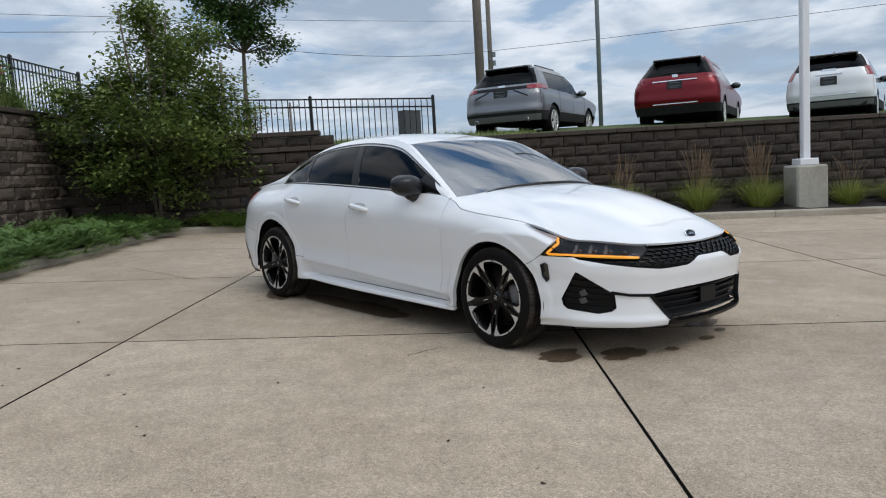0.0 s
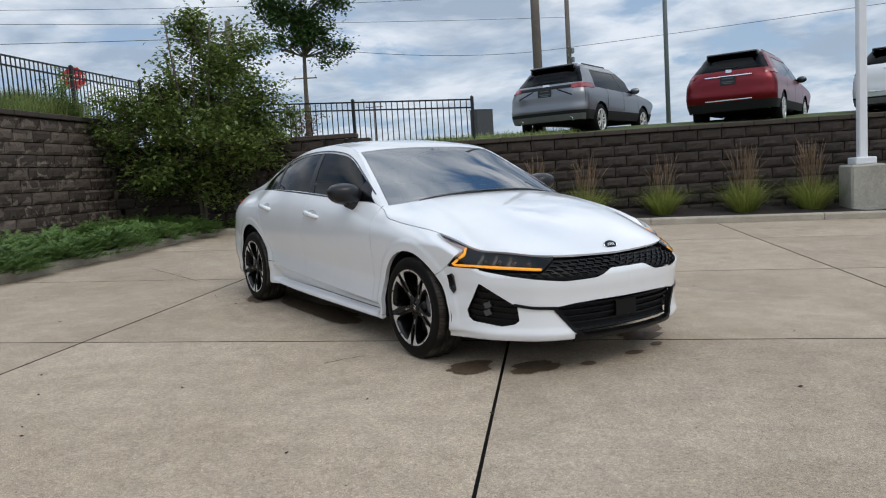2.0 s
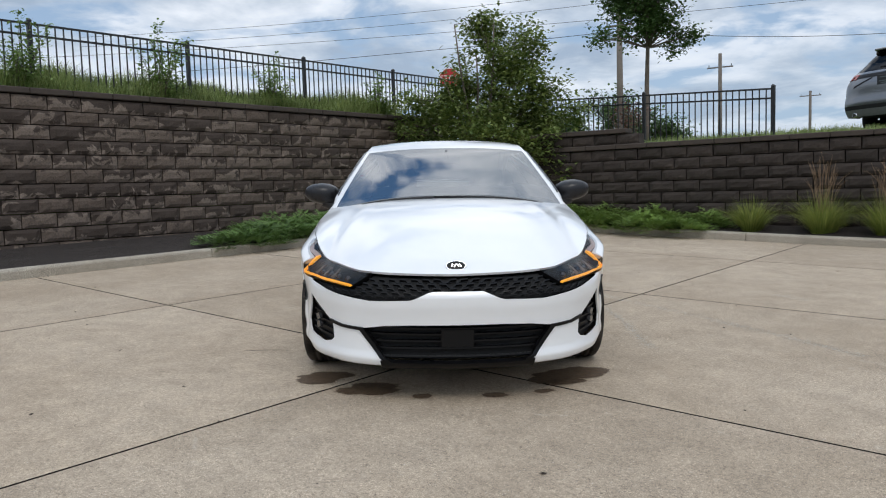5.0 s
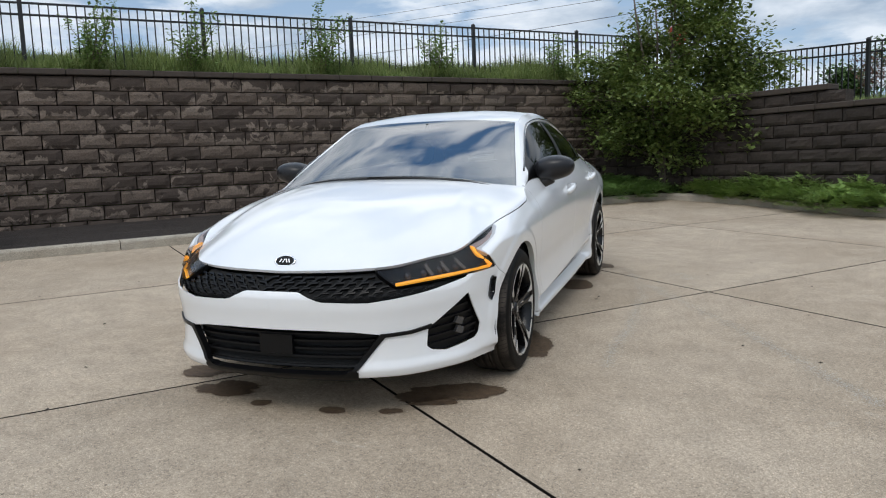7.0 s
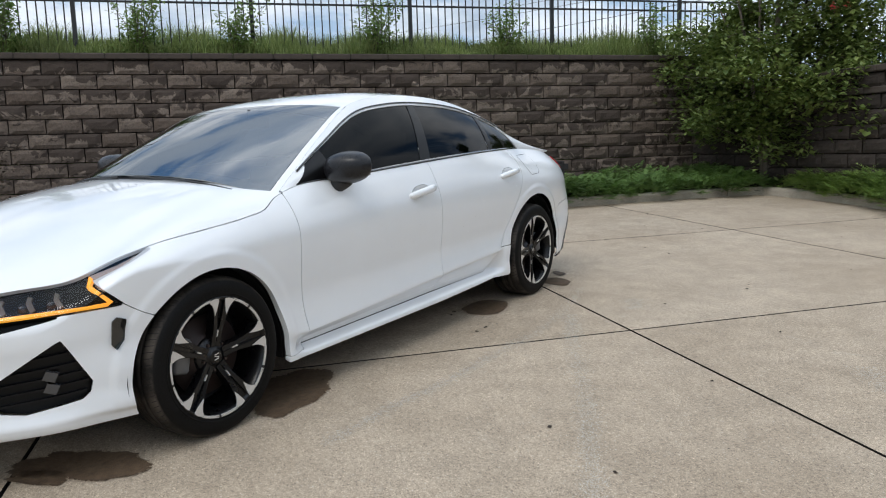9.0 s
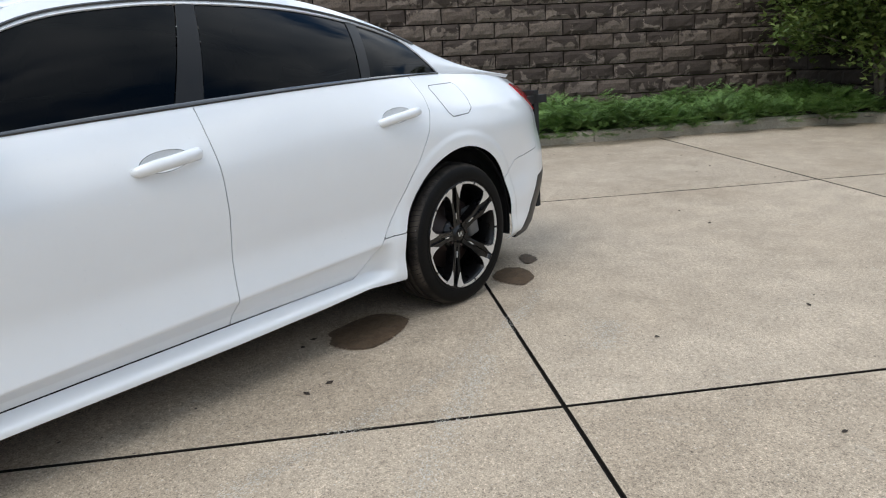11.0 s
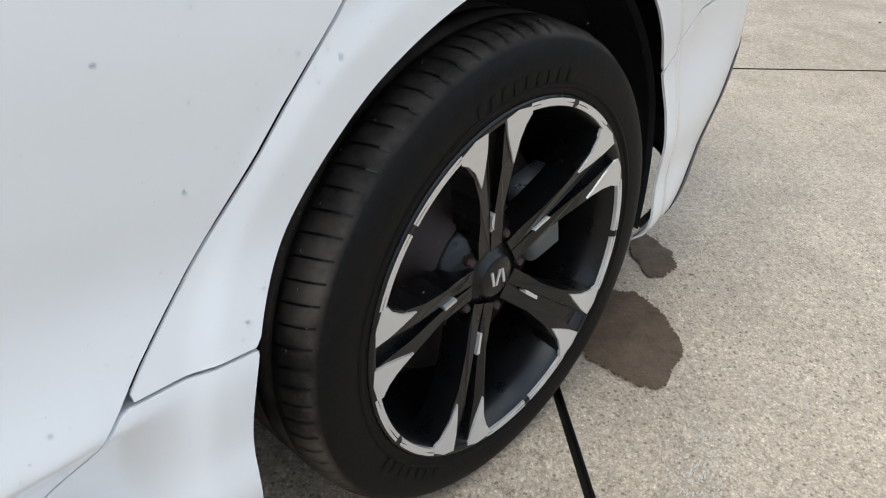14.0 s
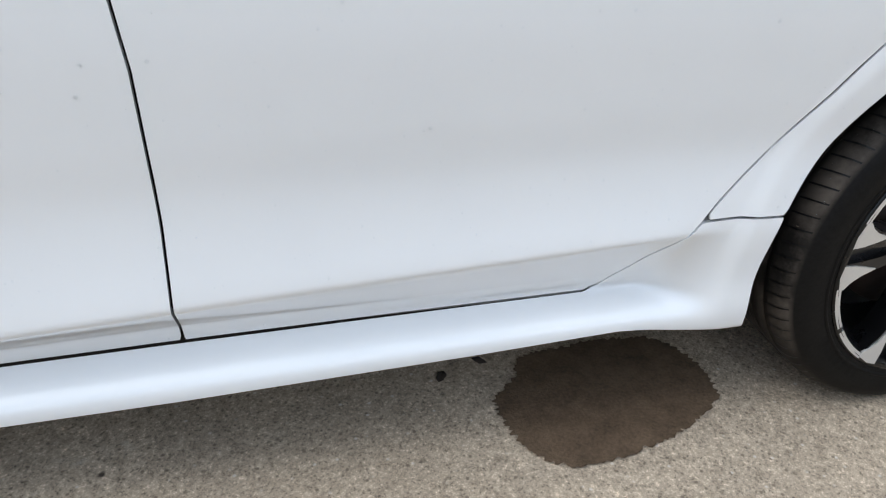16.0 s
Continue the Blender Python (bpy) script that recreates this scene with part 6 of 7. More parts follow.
K1D = Vector((-0.756, 0.654, 0))
spots = []
for i in range(12):
    t = i * 0.56 + 0.36
    c = Vector((-4.70, -3.20, 0)) + K1D * t
    off = Vector((-0.654, -0.756, 0))
    for j in range(3):
        q = c + off * (0.12 + 0.55 * j + rng.uniform(-0.1, 0.1))
        if j and i < 2:
            continue
        spots.append((q.x, q.y, rng.uniform(0.42, 0.62), rng.uniform(0.36, 0.52), rng.uniform(0, 3), rng.uniform(0.30, 0.46)))
juniper("juniper_bed", spots, "low green juniper spreading over the kerb of the bed", 3, M["juniper"])
spots = [(-9.12, 2.20, 0.8, 0.6, 0.5, 0.30), (-8.32, 2.70, 0.75, 0.6, 0.9, 0.32), (-7.62, 3.30, 0.85, 0.7, 0.8, 0.36), (-7.02, 4.05, 0.75, 0.65, 0.8, 0.36), (-7.72, 4.00, 0.7, 0.6, 0.2, 0.34), (-6.57, 4.60, 0.45, 0.4, 0.5, 0.26), (-6.47, 3.60, 0.55, 0.42, 0.9, 0.26), (-8.72, 3.30, 0.7, 0.6, 0.3, 0.30), (-9.72, 2.80, 0.7, 0.6, 0.4, 0.28), (-9.45, 1.85, 0.75, 0.55, 0.5, 0.32), (-9.0, 2.0, 0.6, 0.5, 0.7, 0.30), (-8.65, 2.45, 0.65, 0.5, 0.7, 0.34), (-7.95, 2.95, 0.7, 0.5, 0.8, 0.34), (-7.1, 3.5, 0.6, 0.45, 0.9, 0.32), (-6.17, 4.05, 0.4, 0.3, 0.9, 0.20)]
spots = [(a, b, c, d, e, 1.3 * f) for a, b, c, d, e, f in spots]
juniper("juniper_bed", spots, "thick bright green juniper mound spilling over the kerb", 4, M["juniper_bright"])


def ornamental(x, y, r, h, plume, seed):
    """A clump of feather reed grass: fine upright blades and loose tan plumes above them."""
    q = random.Random(seed)
    base = new("ornamental_grass")
    base.matrix_basis = Matrix.Translation(LOT @ Vector((x, y, 0.10)))
    tagged(base, "clump of yellow-green ornamental grass" + (" with tall tan plumes" if plume else " with few plumes"), "ornamental grass", "ornamental grasses along the lower wall")
    V, F = [], []
    for k in range(950):
        a = q.uniform(0, 6.28)
        s = r * 0.34 * math.sqrt(q.random())
        blade(V, F, (s * math.cos(a), s * math.sin(a), 0), h * q.triangular(0.5, 1.45, 0.85), q.uniform(0.0024, 0.0052), abs(q.gauss(0.34, 0.30)) + 0.04, a + q.uniform(-0.7, 0.7), 0.6)
    mesh_ob("blades", V, F, M["blade"], base, False)
    if plume:
        V, F = [], []
        for k in range(int(plume * 1.3)):
            a = q.uniform(0, 6.28)
            s = r * 0.3 * math.sqrt(q.random())
            p = Vector((s * math.cos(a), s * math.sin(a), 0))
            out = abs(q.gauss(0.0, 0.15)) + 0.01
            w = a + q.uniform(-1.4, 1.4)
            side = Vector((math.cos(w), math.sin(w), 0))
            droop = q.choice((0.0, 0.0, 0.02, 0.10)) * q.random()
            tall = h * q.triangular(1.1, 2.35, 1.75)
            at = lambda t: p + side * (out * t ** 2.2 + 1.6 * droop * t ** 6) + Vector((0, 0, tall * (t - 0.06 * t ** 4) - droop * t ** 6))
            v, f = tube([at(t) for t in (0, 0.35, 0.65, 0.76, 0.88, 1.0)], [0.0015, 0.0013, 0.0013, 0.0034, 0.0030, 0.0008], 4, False)
            o = len(V)
            V += v
            F += [tuple(i + o for i in g) for g in f]
            for m in range(22):
                t = q.uniform(0.70, 1.0)
                c = at(t)
                o = len(V)
                d = (Vector((q.uniform(-1, 1), q.uniform(-1, 1), q.uniform(0.6, 2.2))).normalized()) * 0.038 * (1.15 - 0.6 * (t - 0.7) / 0.3)
                V += [tuple(c), tuple(c + d), tuple(c + d * 0.6 + Vector((q.uniform(-0.004, 0.004), q.uniform(-0.004, 0.004), 0)))]
                F.append((o, o + 1, o + 2))
        mesh_ob("plumes", V, F, M["plume"], base, False, "tan feathery plumes")
    return base


for i, (x, y, r, h, pl) in enumerate(((-5.87, 5.09, 0.40, 0.50, 0), (-5.25, 5.93, 0.46, 0.60, 34), (-4.70, 6.65, 0.48, 0.60, 40), (-3.87, 7.80, 0.46, 0.58, 30), (-2.97, 8.98, 0.50, 0.64, 50), (-2.25, 9.95, 0.50, 0.66, 56), (-1.19, 11.38, 0.46, 0.52, 16), (-0.60, 12.2, 0.45, 0.50, 12), (0.1, 13.2, 0.45, 0.5, 20))):
    ornamental(x, y, r, h, pl, 40 + i)


def leafy(V, F, c, size, r, flat=0.35):
    """One small folded leaf."""
    az, el = r.uniform(0, 6.28), r.uniform(-0.9, 0.6)
    d = Vector((math.cos(az) * math.cos(el), math.sin(az) * math.cos(el), math.sin(el)))
    s = d.cross(Vector((r.uniform(-0.4, 0.4), r.uniform(-0.4, 0.4), 1))).normalized()
    n = s.cross(d)
    o = len(V)
    w = size * 0.34
    V += [tuple(c), tuple(c + d * size * 0.5 + s * w + n * w * flat), tuple(c + d * size), tuple(c + d * size * 0.5 - s * w + n * w * flat)]
    F.append((o, o + 1, o + 2, o + 3))


def tree(name, foot, label, seed, stems, spread, height, leaf, leaves, mat, crown0=0.25, radius=0.035, gap=0.0, category="tree", group=""):
    """Tapered stems that fork into limbs and twigs; leaves sit in loose clumps along the twigs."""
    r = random.Random(seed)
    top = new(name)
    top.matrix_basis = Matrix.Translation(foot)
    tagged(top, label, category, group)
    WV, WF, ends = [], [], []

    def grow(p, d, L, rad, depth):
        n = 5
        pts, cur = [p.copy()], p.copy()
        dd = d.copy()
        for i in range(n):
            dd = (dd + Vector((r.uniform(-0.16, 0.16), r.uniform(-0.16, 0.16), r.uniform(-0.02, 0.12)))).normalized()
            cur = cur + dd * L / n
            pts.append(cur.copy())
        v, f = tube(pts, [rad * (1 - 0.55 * i / n) for i in range(n + 1)], 7 if depth < 2 else 4, True)
        o = len(WV)
        WV.extend(v)
        WF.extend([tuple(i + o for i in q) for q in f])
        if depth >= 3:
            ends.extend(pts[1:])
            return
        if depth >= 1:
            ends.extend(pts[3:])
        for k in range(r.randrange(3, 6)):
            t = r.uniform(0.3, 1.0)
            i = min(int(t * n), n - 1)
            base = pts[i].lerp(pts[i + 1], t * n - i)
            az = r.uniform(0, 6.28)
            side = Vector((math.cos(az), math.sin(az), r.uniform(0.0, 0.7)))
            grow(base, (dd * 0.55 + side * spread).normalized(), L * r.uniform(0.42, 0.62), rad * 0.5, depth + 1)

    for k in range(stems):
        az = 6.28 * k / stems + r.uniform(-0.4, 0.4)
        lean = spread * r.uniform(0.25, 0.75) if stems > 1 else 0.05
        grow(Vector((0.07 * math.cos(az), 0.07 * math.sin(az), -0.05)), Vector((math.cos(az) * lean, math.sin(az) * lean, 1)).normalized(), height * r.uniform(0.55, 0.68), radius, 0)
    mesh_ob("trunk", WV, WF, M["bark"], top, True)
    LV, LF = [], []
    ends = [e for e in ends if e.z > crown0 * height]
    for k in range(leaves):
        e = r.choice(ends)
        c = e + Vector((r.gauss(0, 1), r.gauss(0, 1), r.gauss(0, 0.8))) * (0.085 + leaf)
        if noise.noise(c * 1.1 + Vector((seed, 0, 0))) < gap - 0.35:
            continue
        leafy(LV, LF, c, leaf * r.uniform(0.7, 1.25), r)
    mesh_ob("crown", LV, LF, mat, top, False)
    return top


def crown_tree(name, foot, label, seed, stems, lobes, height, leaf, leaves, mat, radius, clump, category="tree", trunk=0.0):
    """Stems that fan out to clumps of leaves; the clumps fill a few uneven lobes (centre, radii)."""
    r = random.Random(seed)
    top = new(name)
    top.matrix_basis = Matrix.Translation(foot)
    tagged(top, label, category)
    cl = []
    total = sum(l[3] * l[4] * l[5] for l in lobes)
    for cx, cy, cz, rx, ry, rz in lobes:
        for k in range(max(6, int(clump * rx * ry * rz / total))):
            while True:
                q = Vector((r.uniform(-1, 1), r.uniform(-1, 1), r.uniform(-1, 1)))
                if 0.25 < q.length < 1:
                    break
            c = Vector((cx + rx * q.x, cy + ry * q.y, cz + rz * q.z))
            c += Vector((noise.noise(c * 0.9), noise.noise(c * 0.9 + Vector((7, 0, 0))), noise.noise(c * 0.9 + Vector((0, 7, 0))))) * 0.45
            if c.z > 0.12:
                cl.append((c, r.uniform(0.6, 1.25)))
    WV, WF = [], []

    def limb(pts, radii, n):
        v, f = tube(pts, radii, n)
        o = len(WV)
        WV.extend(v)
        WF.extend([tuple(i + o for i in q) for q in f])

    roots = []
    for k in range(stems):
        az = 6.28 * k / stems + r.uniform(-0.4, 0.4)
        sp = r.uniform(0.15, 0.42) * height * (0.0 if stems == 1 else 0.55)
        zt = height * r.uniform(0.6, 0.88)
        pts = [Vector((0.06 * math.cos(az) * min(stems - 1, 1), 0.06 * math.sin(az) * min(stems - 1, 1), -0.1))]
        for t in (0.2, 0.4, 0.6, 0.8, 1.0):
            pts.append(Vector((math.cos(az) * sp * t + r.uniform(-0.06, 0.06), math.sin(az) * sp * t + r.uniform(-0.06, 0.06), zt * t)))
        limb(pts, [radius * (1 - 0.14 * i) for i in range(6)], 8)
        roots.append(pts)
    LV, LF = [], []
    for c, s in cl:
        st = r.choice(roots)
        st = min(roots, key=lambda q: min((p - c).length for p in q) * r.uniform(0.8, 1.3))
        low = [p for p in st if p.z < c.z + 0.1 and p.z > trunk * height] or st[2:3]
        a = min(low, key=lambda p: (p - c).length)
        mid = a.lerp(c, 0.5) + Vector((r.uniform(-0.1, 0.1), r.uniform(-0.1, 0.1), 0.06))
        limb([a, mid, c], [radius * 0.24, radius * 0.16, radius * 0.08], 5)
        n = int(leaves / len(cl) * s)
        for k in range(n):
            q = c + Vector((r.gauss(0, 1), r.gauss(0, 1), r.gauss(0, 0.75))) * 0.155 * s * (1 + leaf * 2)
            leafy(LV, LF, q, leaf * r.uniform(0.65, 1.25), r)
    mesh_ob("trunk", WV, WF, M["bark"], top, True)
    mesh_ob("crown", LV, LF, mat, top, False)
    return top


crown_tree("bush_tree", LOT @ Vector((-9.75, 1.05, 0.12)), "many-stemmed green shrub tree in the corner of the bed", 21, 11,
           [(-0.1, 0.30, 1.6, 1.45, 1.75, 1.15), (-0.5, -0.95, 2.1, 0.95, 0.9, 0.8), (-0.1, 1.45, 2.1, 0.8, 0.85, 0.75), (0.4, 0.9, 1.35, 0.9, 1.0, 0.75), (0.1, 0.5, 2.85, 0.85, 1.0, 0.8), (0.0, -0.2, 3.4, 0.55, 0.55, 0.65), (0.35, 0.3, 0.75, 0.65, 0.75, 0.45), (-0.4, 1.0, 3.45, 0.75, 0.8, 0.75), (-0.2, 0.2, 4.0, 0.35, 0.45, 0.45)],
           4.6, 0.10, 36000, M["leaves"], 0.040, 230, "shrub tree")
crown_tree("young_tree", Vector((-17.1, 6.72, 1.8)), "young slender tree with a patchy green crown behind the fence", 33, 1,
           [(0.1, 0.2, 4.2, 0.7, 0.9, 0.7), (-0.2, -0.6, 4.9, 0.8, 0.8, 0.8), (0.2, 0.8, 5.5, 0.7, 0.8, 0.9), (0, -0.1, 6.6, 0.9, 0.9, 0.9), (0, -1.0, 3.6, 0.4, 0.5, 0.35), (0.1, 1.1, 3.4, 0.45, 0.5, 0.4)], 7.2, 0.13, 16000, M["leaves2"], 0.10, 150, "tree", 0.35)
tree("red_shrub", Vector((-14.6, 5.5, 1.8)), "small shrub with dull red leaves behind the fence", 51, 4, 0.55, 1.75, 0.07, 900, M["redleaf"], 0.2, 0.012, 0.1, "shrub")
def sprig(foot, seed, h):
    """A weedy sapling: upright leafy stems, broad near the ground and thin at the top."""
    r = random.Random(seed)
    top = new("sapling")
    top.matrix_basis = Matrix.Translation(foot)
    tagged(top, "weedy light green sapling growing through the fence", "sapling", "saplings along the fence")
    WV, WF, LV, LF = [], [], [], []
    for k in range(14):
        az, H_ = r.uniform(0, 6.28), h * (1.0 if k == 0 else r.uniform(0.35, 0.85))
        lean = r.uniform(0.05, 0.75) * (0.3 if k == 0 else 1)
        pts = [Vector((0.05 * math.cos(az), 0.05 * math.sin(az), -0.05))]
        for t in (0.25, 0.5, 0.75, 1.0):
            pts.append(Vector((math.cos(az) * lean * H_ * t + r.uniform(-0.03, 0.03), math.sin(az) * lean * H_ * t + r.uniform(-0.03, 0.03), H_ * t)))
        v, f = tube(pts, [0.008, 0.007, 0.006, 0.004, 0.002], 5)
        o = len(WV)
        WV += v
        WF += [tuple(i + o for i in q) for q in f]
        for j in range(int(120 * H_)):
            t = r.random() * 4
            i = min(int(t), 3)
            c = pts[i].lerp(pts[i + 1], t - i)
            s = 0.04 + 0.10 * (1 - t / 4)
            leafy(LV, LF, c + Vector((r.gauss(0, s), r.gauss(0, s), r.gauss(0, 0.03))), r.uniform(0.045, 0.085), r)
    tagged(mesh_ob("stem_growth", WV, WF, M["bark"], top, True), kind="stuff")
    mesh_ob("crown", LV, LF, M["leaves3"], top, False)


for i, (x, y, h) in enumerate(((-4.03, -7.07, 1.15), (-5.1, -6.13, 1.15), (-6.82, -4.63, 1.25), (-8.62, -3.05, 1.0), (-10.7, -1.22, 0.95), (-2.6, -8.3, 1.2), (-1.7, -9.1, 1.1))):
    sprig(Vector((x, y, T1 + 0.08)), 60 + i, h)
# far trees
for i, (x, y, h, n, sd) in enumerate(((-47, 13.5, 5.8, 3200, 71), (-50, 17.5, 4.6, 2600, 72), (-46, 9.5, 4.5, 2200, 73), (-52, 4.0, 6.5, 2600, 74))):
    tree("far_tree", Vector((x, y, 1.8)), "distant rounded green tree beyond the terrace", sd, 3, 0.7, h, 0.30, n, M["leaves2"], 0.10, 0.12, 0.0, "tree", "distant trees")
p = LOT @ Vector((-1.25, -6.85, 0.12))
tree("dry_shrub", p, "dark brown dry shrub at the foot of the tall wall", 81, 12, 0.5, 0.95, 0.055, 1500, M["dryleaf"], 0.0, 0.006, 0.0, "shrub")

# ---- poles and wires ----
def pole(name, x, y, z0, h, r0, r1, mat, label, category, sides=16):
    ob = mesh_ob(name, *tube([(0, 0, -0.3), (0, 0, h * 0.5), (0, 0, h)], [r0, (r0 + r1) / 2, r1], sides), mat, m=Matrix.Translation((x, y, z0)))
    return tagged(ob, label, category)


def arms(ob, z, w, turn, n=2):
    part("cross_arm", boxes(((w, 0.09, 0.11), pose(0, 0, z, 0, 0, turn)), bevel=0.01), M["timber"], ob)
    for k in range(n):
        x = (k / (n - 1) - 0.5) * w * 0.86
        c, s_ = math.cos(radians(turn)), math.sin(radians(turn))
        v, f = lathe([(0.0, 0.22), (0.03, 0.20), (0.045, 0.15), (0.03, 0.11), (0.05, 0.08), (0.02, 0.0)], 10)
        mesh_ob("insulator", [(a + x * c, d + x * s_, z + 0.05 + b) for a, b, d in v], f, M["pole_grey"], ob)


pole("utility_pole", -13.17, 13.07, 1.7, 8.5, 0.155, 0.125, M["timber"], "thick weathered wooden utility pole behind the silver car", "utility pole")
pb = pole("utility_pole", -39.8, 39.8, 1.7, 16.0, 0.24, 0.16, M["timber"], "tall wooden utility pole with brackets and hanging cable", "utility pole")
for z in (8.2, 8.9):
    part("bracket", boxes(((1.3, 0.10, 0.16), pose(0, 0, z, 0, 0, -50)), ((0.25, 0.25, 0.4), pose(0.3, 0.1, z - 0.3)), bevel=0.02), M["pole_grey"], pb)
pc = pole("utility_pole", -60.8, 26.0, 1.8, 10.3, 0.20, 0.15, M["timber"], "distant wooden utility pole with a cross-arm", "utility pole")
arms(pc, 9.1, 2.2, 60, 3)
pd = pole("utility_pole", -86.3, 47.15, 1.8, 9.7, 0.19, 0.15, M["timber"], "far wooden utility pole with a cross-arm", "utility pole")
arms(pd, 9.1, 2.4, 60, 3)
pe = pole("utility_pole", -36.05, 10.7, 1.8, 8.5, 0.20, 0.15, M["timber"], "wooden utility pole with cross-arms behind the young tree", "utility pole")
arms(pe, 7.2, 2.2, 60, 3)
arms(pe, 7.9, 1.6, 60, 2)
pole("lamp_mast", -13.15, 19.3, 1.7, 10.0, 0.085, 0.075, M["pole_grey"], "plain grey steel mast behind the parked cars", "mast")

def wire(pts, sag, r=0.018):
    P = []
    a, b = Vector(pts[0]), Vector(pts[1])
    for t in np.linspace(0, 1, 24):
        p = a.lerp(b, t)
        p.z -= sag * 4 * t * (1 - t)
        P.append(p)
    ob = mesh_ob("overhead_wire", *tube(P, r, 5, False), M["wire"])
    return tagged(ob, "thin dark overhead wire against the sky", "wire", "overhead wires")


top_b = Vector((-39.8, 39.8, 10.6))
wire((top_b, (60, 100, 15)), 1.2, 0.018)
wire((top_b, (-36.05, 10.7, 9.4)), 0.8, 0.018)
wire(((-36.05, 10.7, 9.4), (-62, -60, 11.5)), 0.8, 0.018)
for k, z in enumerate((15.0, 15.8)):
    wire(((-39.8, 39.8, z), (60, 100, z + 6)), 1.0, 0.016)
    wire(((-39.8, 39.8, z), (-60, -30, z - 1)), 1.0, 0.016)
wire(((-39.8, 39.8, 13.0), (-62, -60, 13.5)), 1.2, 0.016)

# white light pole on a concrete plinth
pl = LOT @ Vector((-1.66, 10.59, 0.06))
plinth = new("light_pole")
plinth.matrix_basis = Matrix.Translation(pl) @ Matrix.Rotation(radians(50), 4, "Z")
tagged(plinth, "white steel light pole on a square pitted concrete plinth", "light pole")
part("plinth", boxes(((0.60, 0.60, 0.92), pose(0, 0, 0.40)), bevel=0.035), M["plinth"], plinth, "pitted pale concrete plinth")
part("base_cover", boxes(((0.36, 0.36, 0.13), pose(0, 0, 0.92)), bevel=0.015), M["pole_white"], plinth)
part("shaft", boxes(((0.15, 0.15, 7.5), pose(0, 0, 4.7)), bevel=0.02), M["pole_white"], plinth, "square white shaft")
part("hand_hole_cover", boxes(((0.012, 0.07, 0.14), pose(-0.08, 0, 1.38)), bevel=0.004), M["pole_white"], plinth)


# road sign and a cabinet beyond the fences
def stop_sign(x, y, z, turn):
    p = LOT @ Vector((x, y, z))
    s = new("stop_sign")
    s.matrix_basis = Matrix.Translation((p.x, p.y, 1.7)) @ Matrix.Rotation(radians(turn), 4, "Z")
    tagged(s, "red octagonal stop sign with white border on a steel post", "road sign")
    zc = p.z - 1.7
    part("post", boxes(((0.05, 0.05, zc + 0.45), pose(0.035, 0, (zc + 0.45) / 2 - 0.1)), bevel=0.006), M["pole_grey"], s)
    for r, d, mt, nm in ((0.381, 0.0, "sign_white", "border"), (0.356, -0.004, "sign_red", "face")):
        bm = bmesh.new()
        bmesh.ops.create_cone(bm, cap_ends=True, segments=8, radius1=r / math.cos(math.pi / 8), radius2=r / math.cos(math.pi / 8), depth=0.006)
        bmesh.ops.rotate(bm, matrix=Matrix.Rotation(radians(22.5), 3, "Z"), verts=bm.verts)
        bmesh.ops.rotate(bm, matrix=Matrix.Rotation(radians(90), 3, "Y"), verts=bm.verts)
        part(nm, bm, M[mt], s, "", False, Matrix.Translation((d, 0, zc)))
    cu = bpy.data.curves.new("word", "FONT")
    cu.body, cu.size, cu.extrude, cu.align_x, cu.align_y = "STOP", 0.30, 0.002, "CENTER", "CENTER"
    w = new("word", cu)
    w.parent = s
    w.matrix_basis = Matrix.Translation((-0.010, 0, zc)) @ Matrix.Rotation(radians(-90), 4, "Z") @ Matrix.Rotation(radians(90), 4, "X")
    cu.materials.append(M["sign_white"])
    return s


stop_sign(-22.9, 0.70, 4.6, 180)
p = LOT @ Vector((-30.7, 23.7, 3.75))
cab = part("utility_cabinet", boxes(((0.7, 1.2, 1.75), pose(0, 0, 0.675)), ((0.9, 1.4, 0.5), pose(0, 0, -0.35)), ((0.76, 1.26, 0.06), pose(0, 0, 1.55)), bevel=0.03), M["wire"], None, "", False, Matrix.Translation((p.x, p.y, p.z - 1.0)))
tagged(cab, "dark grey utility cabinet standing beyond the fence", "utility cabinet")

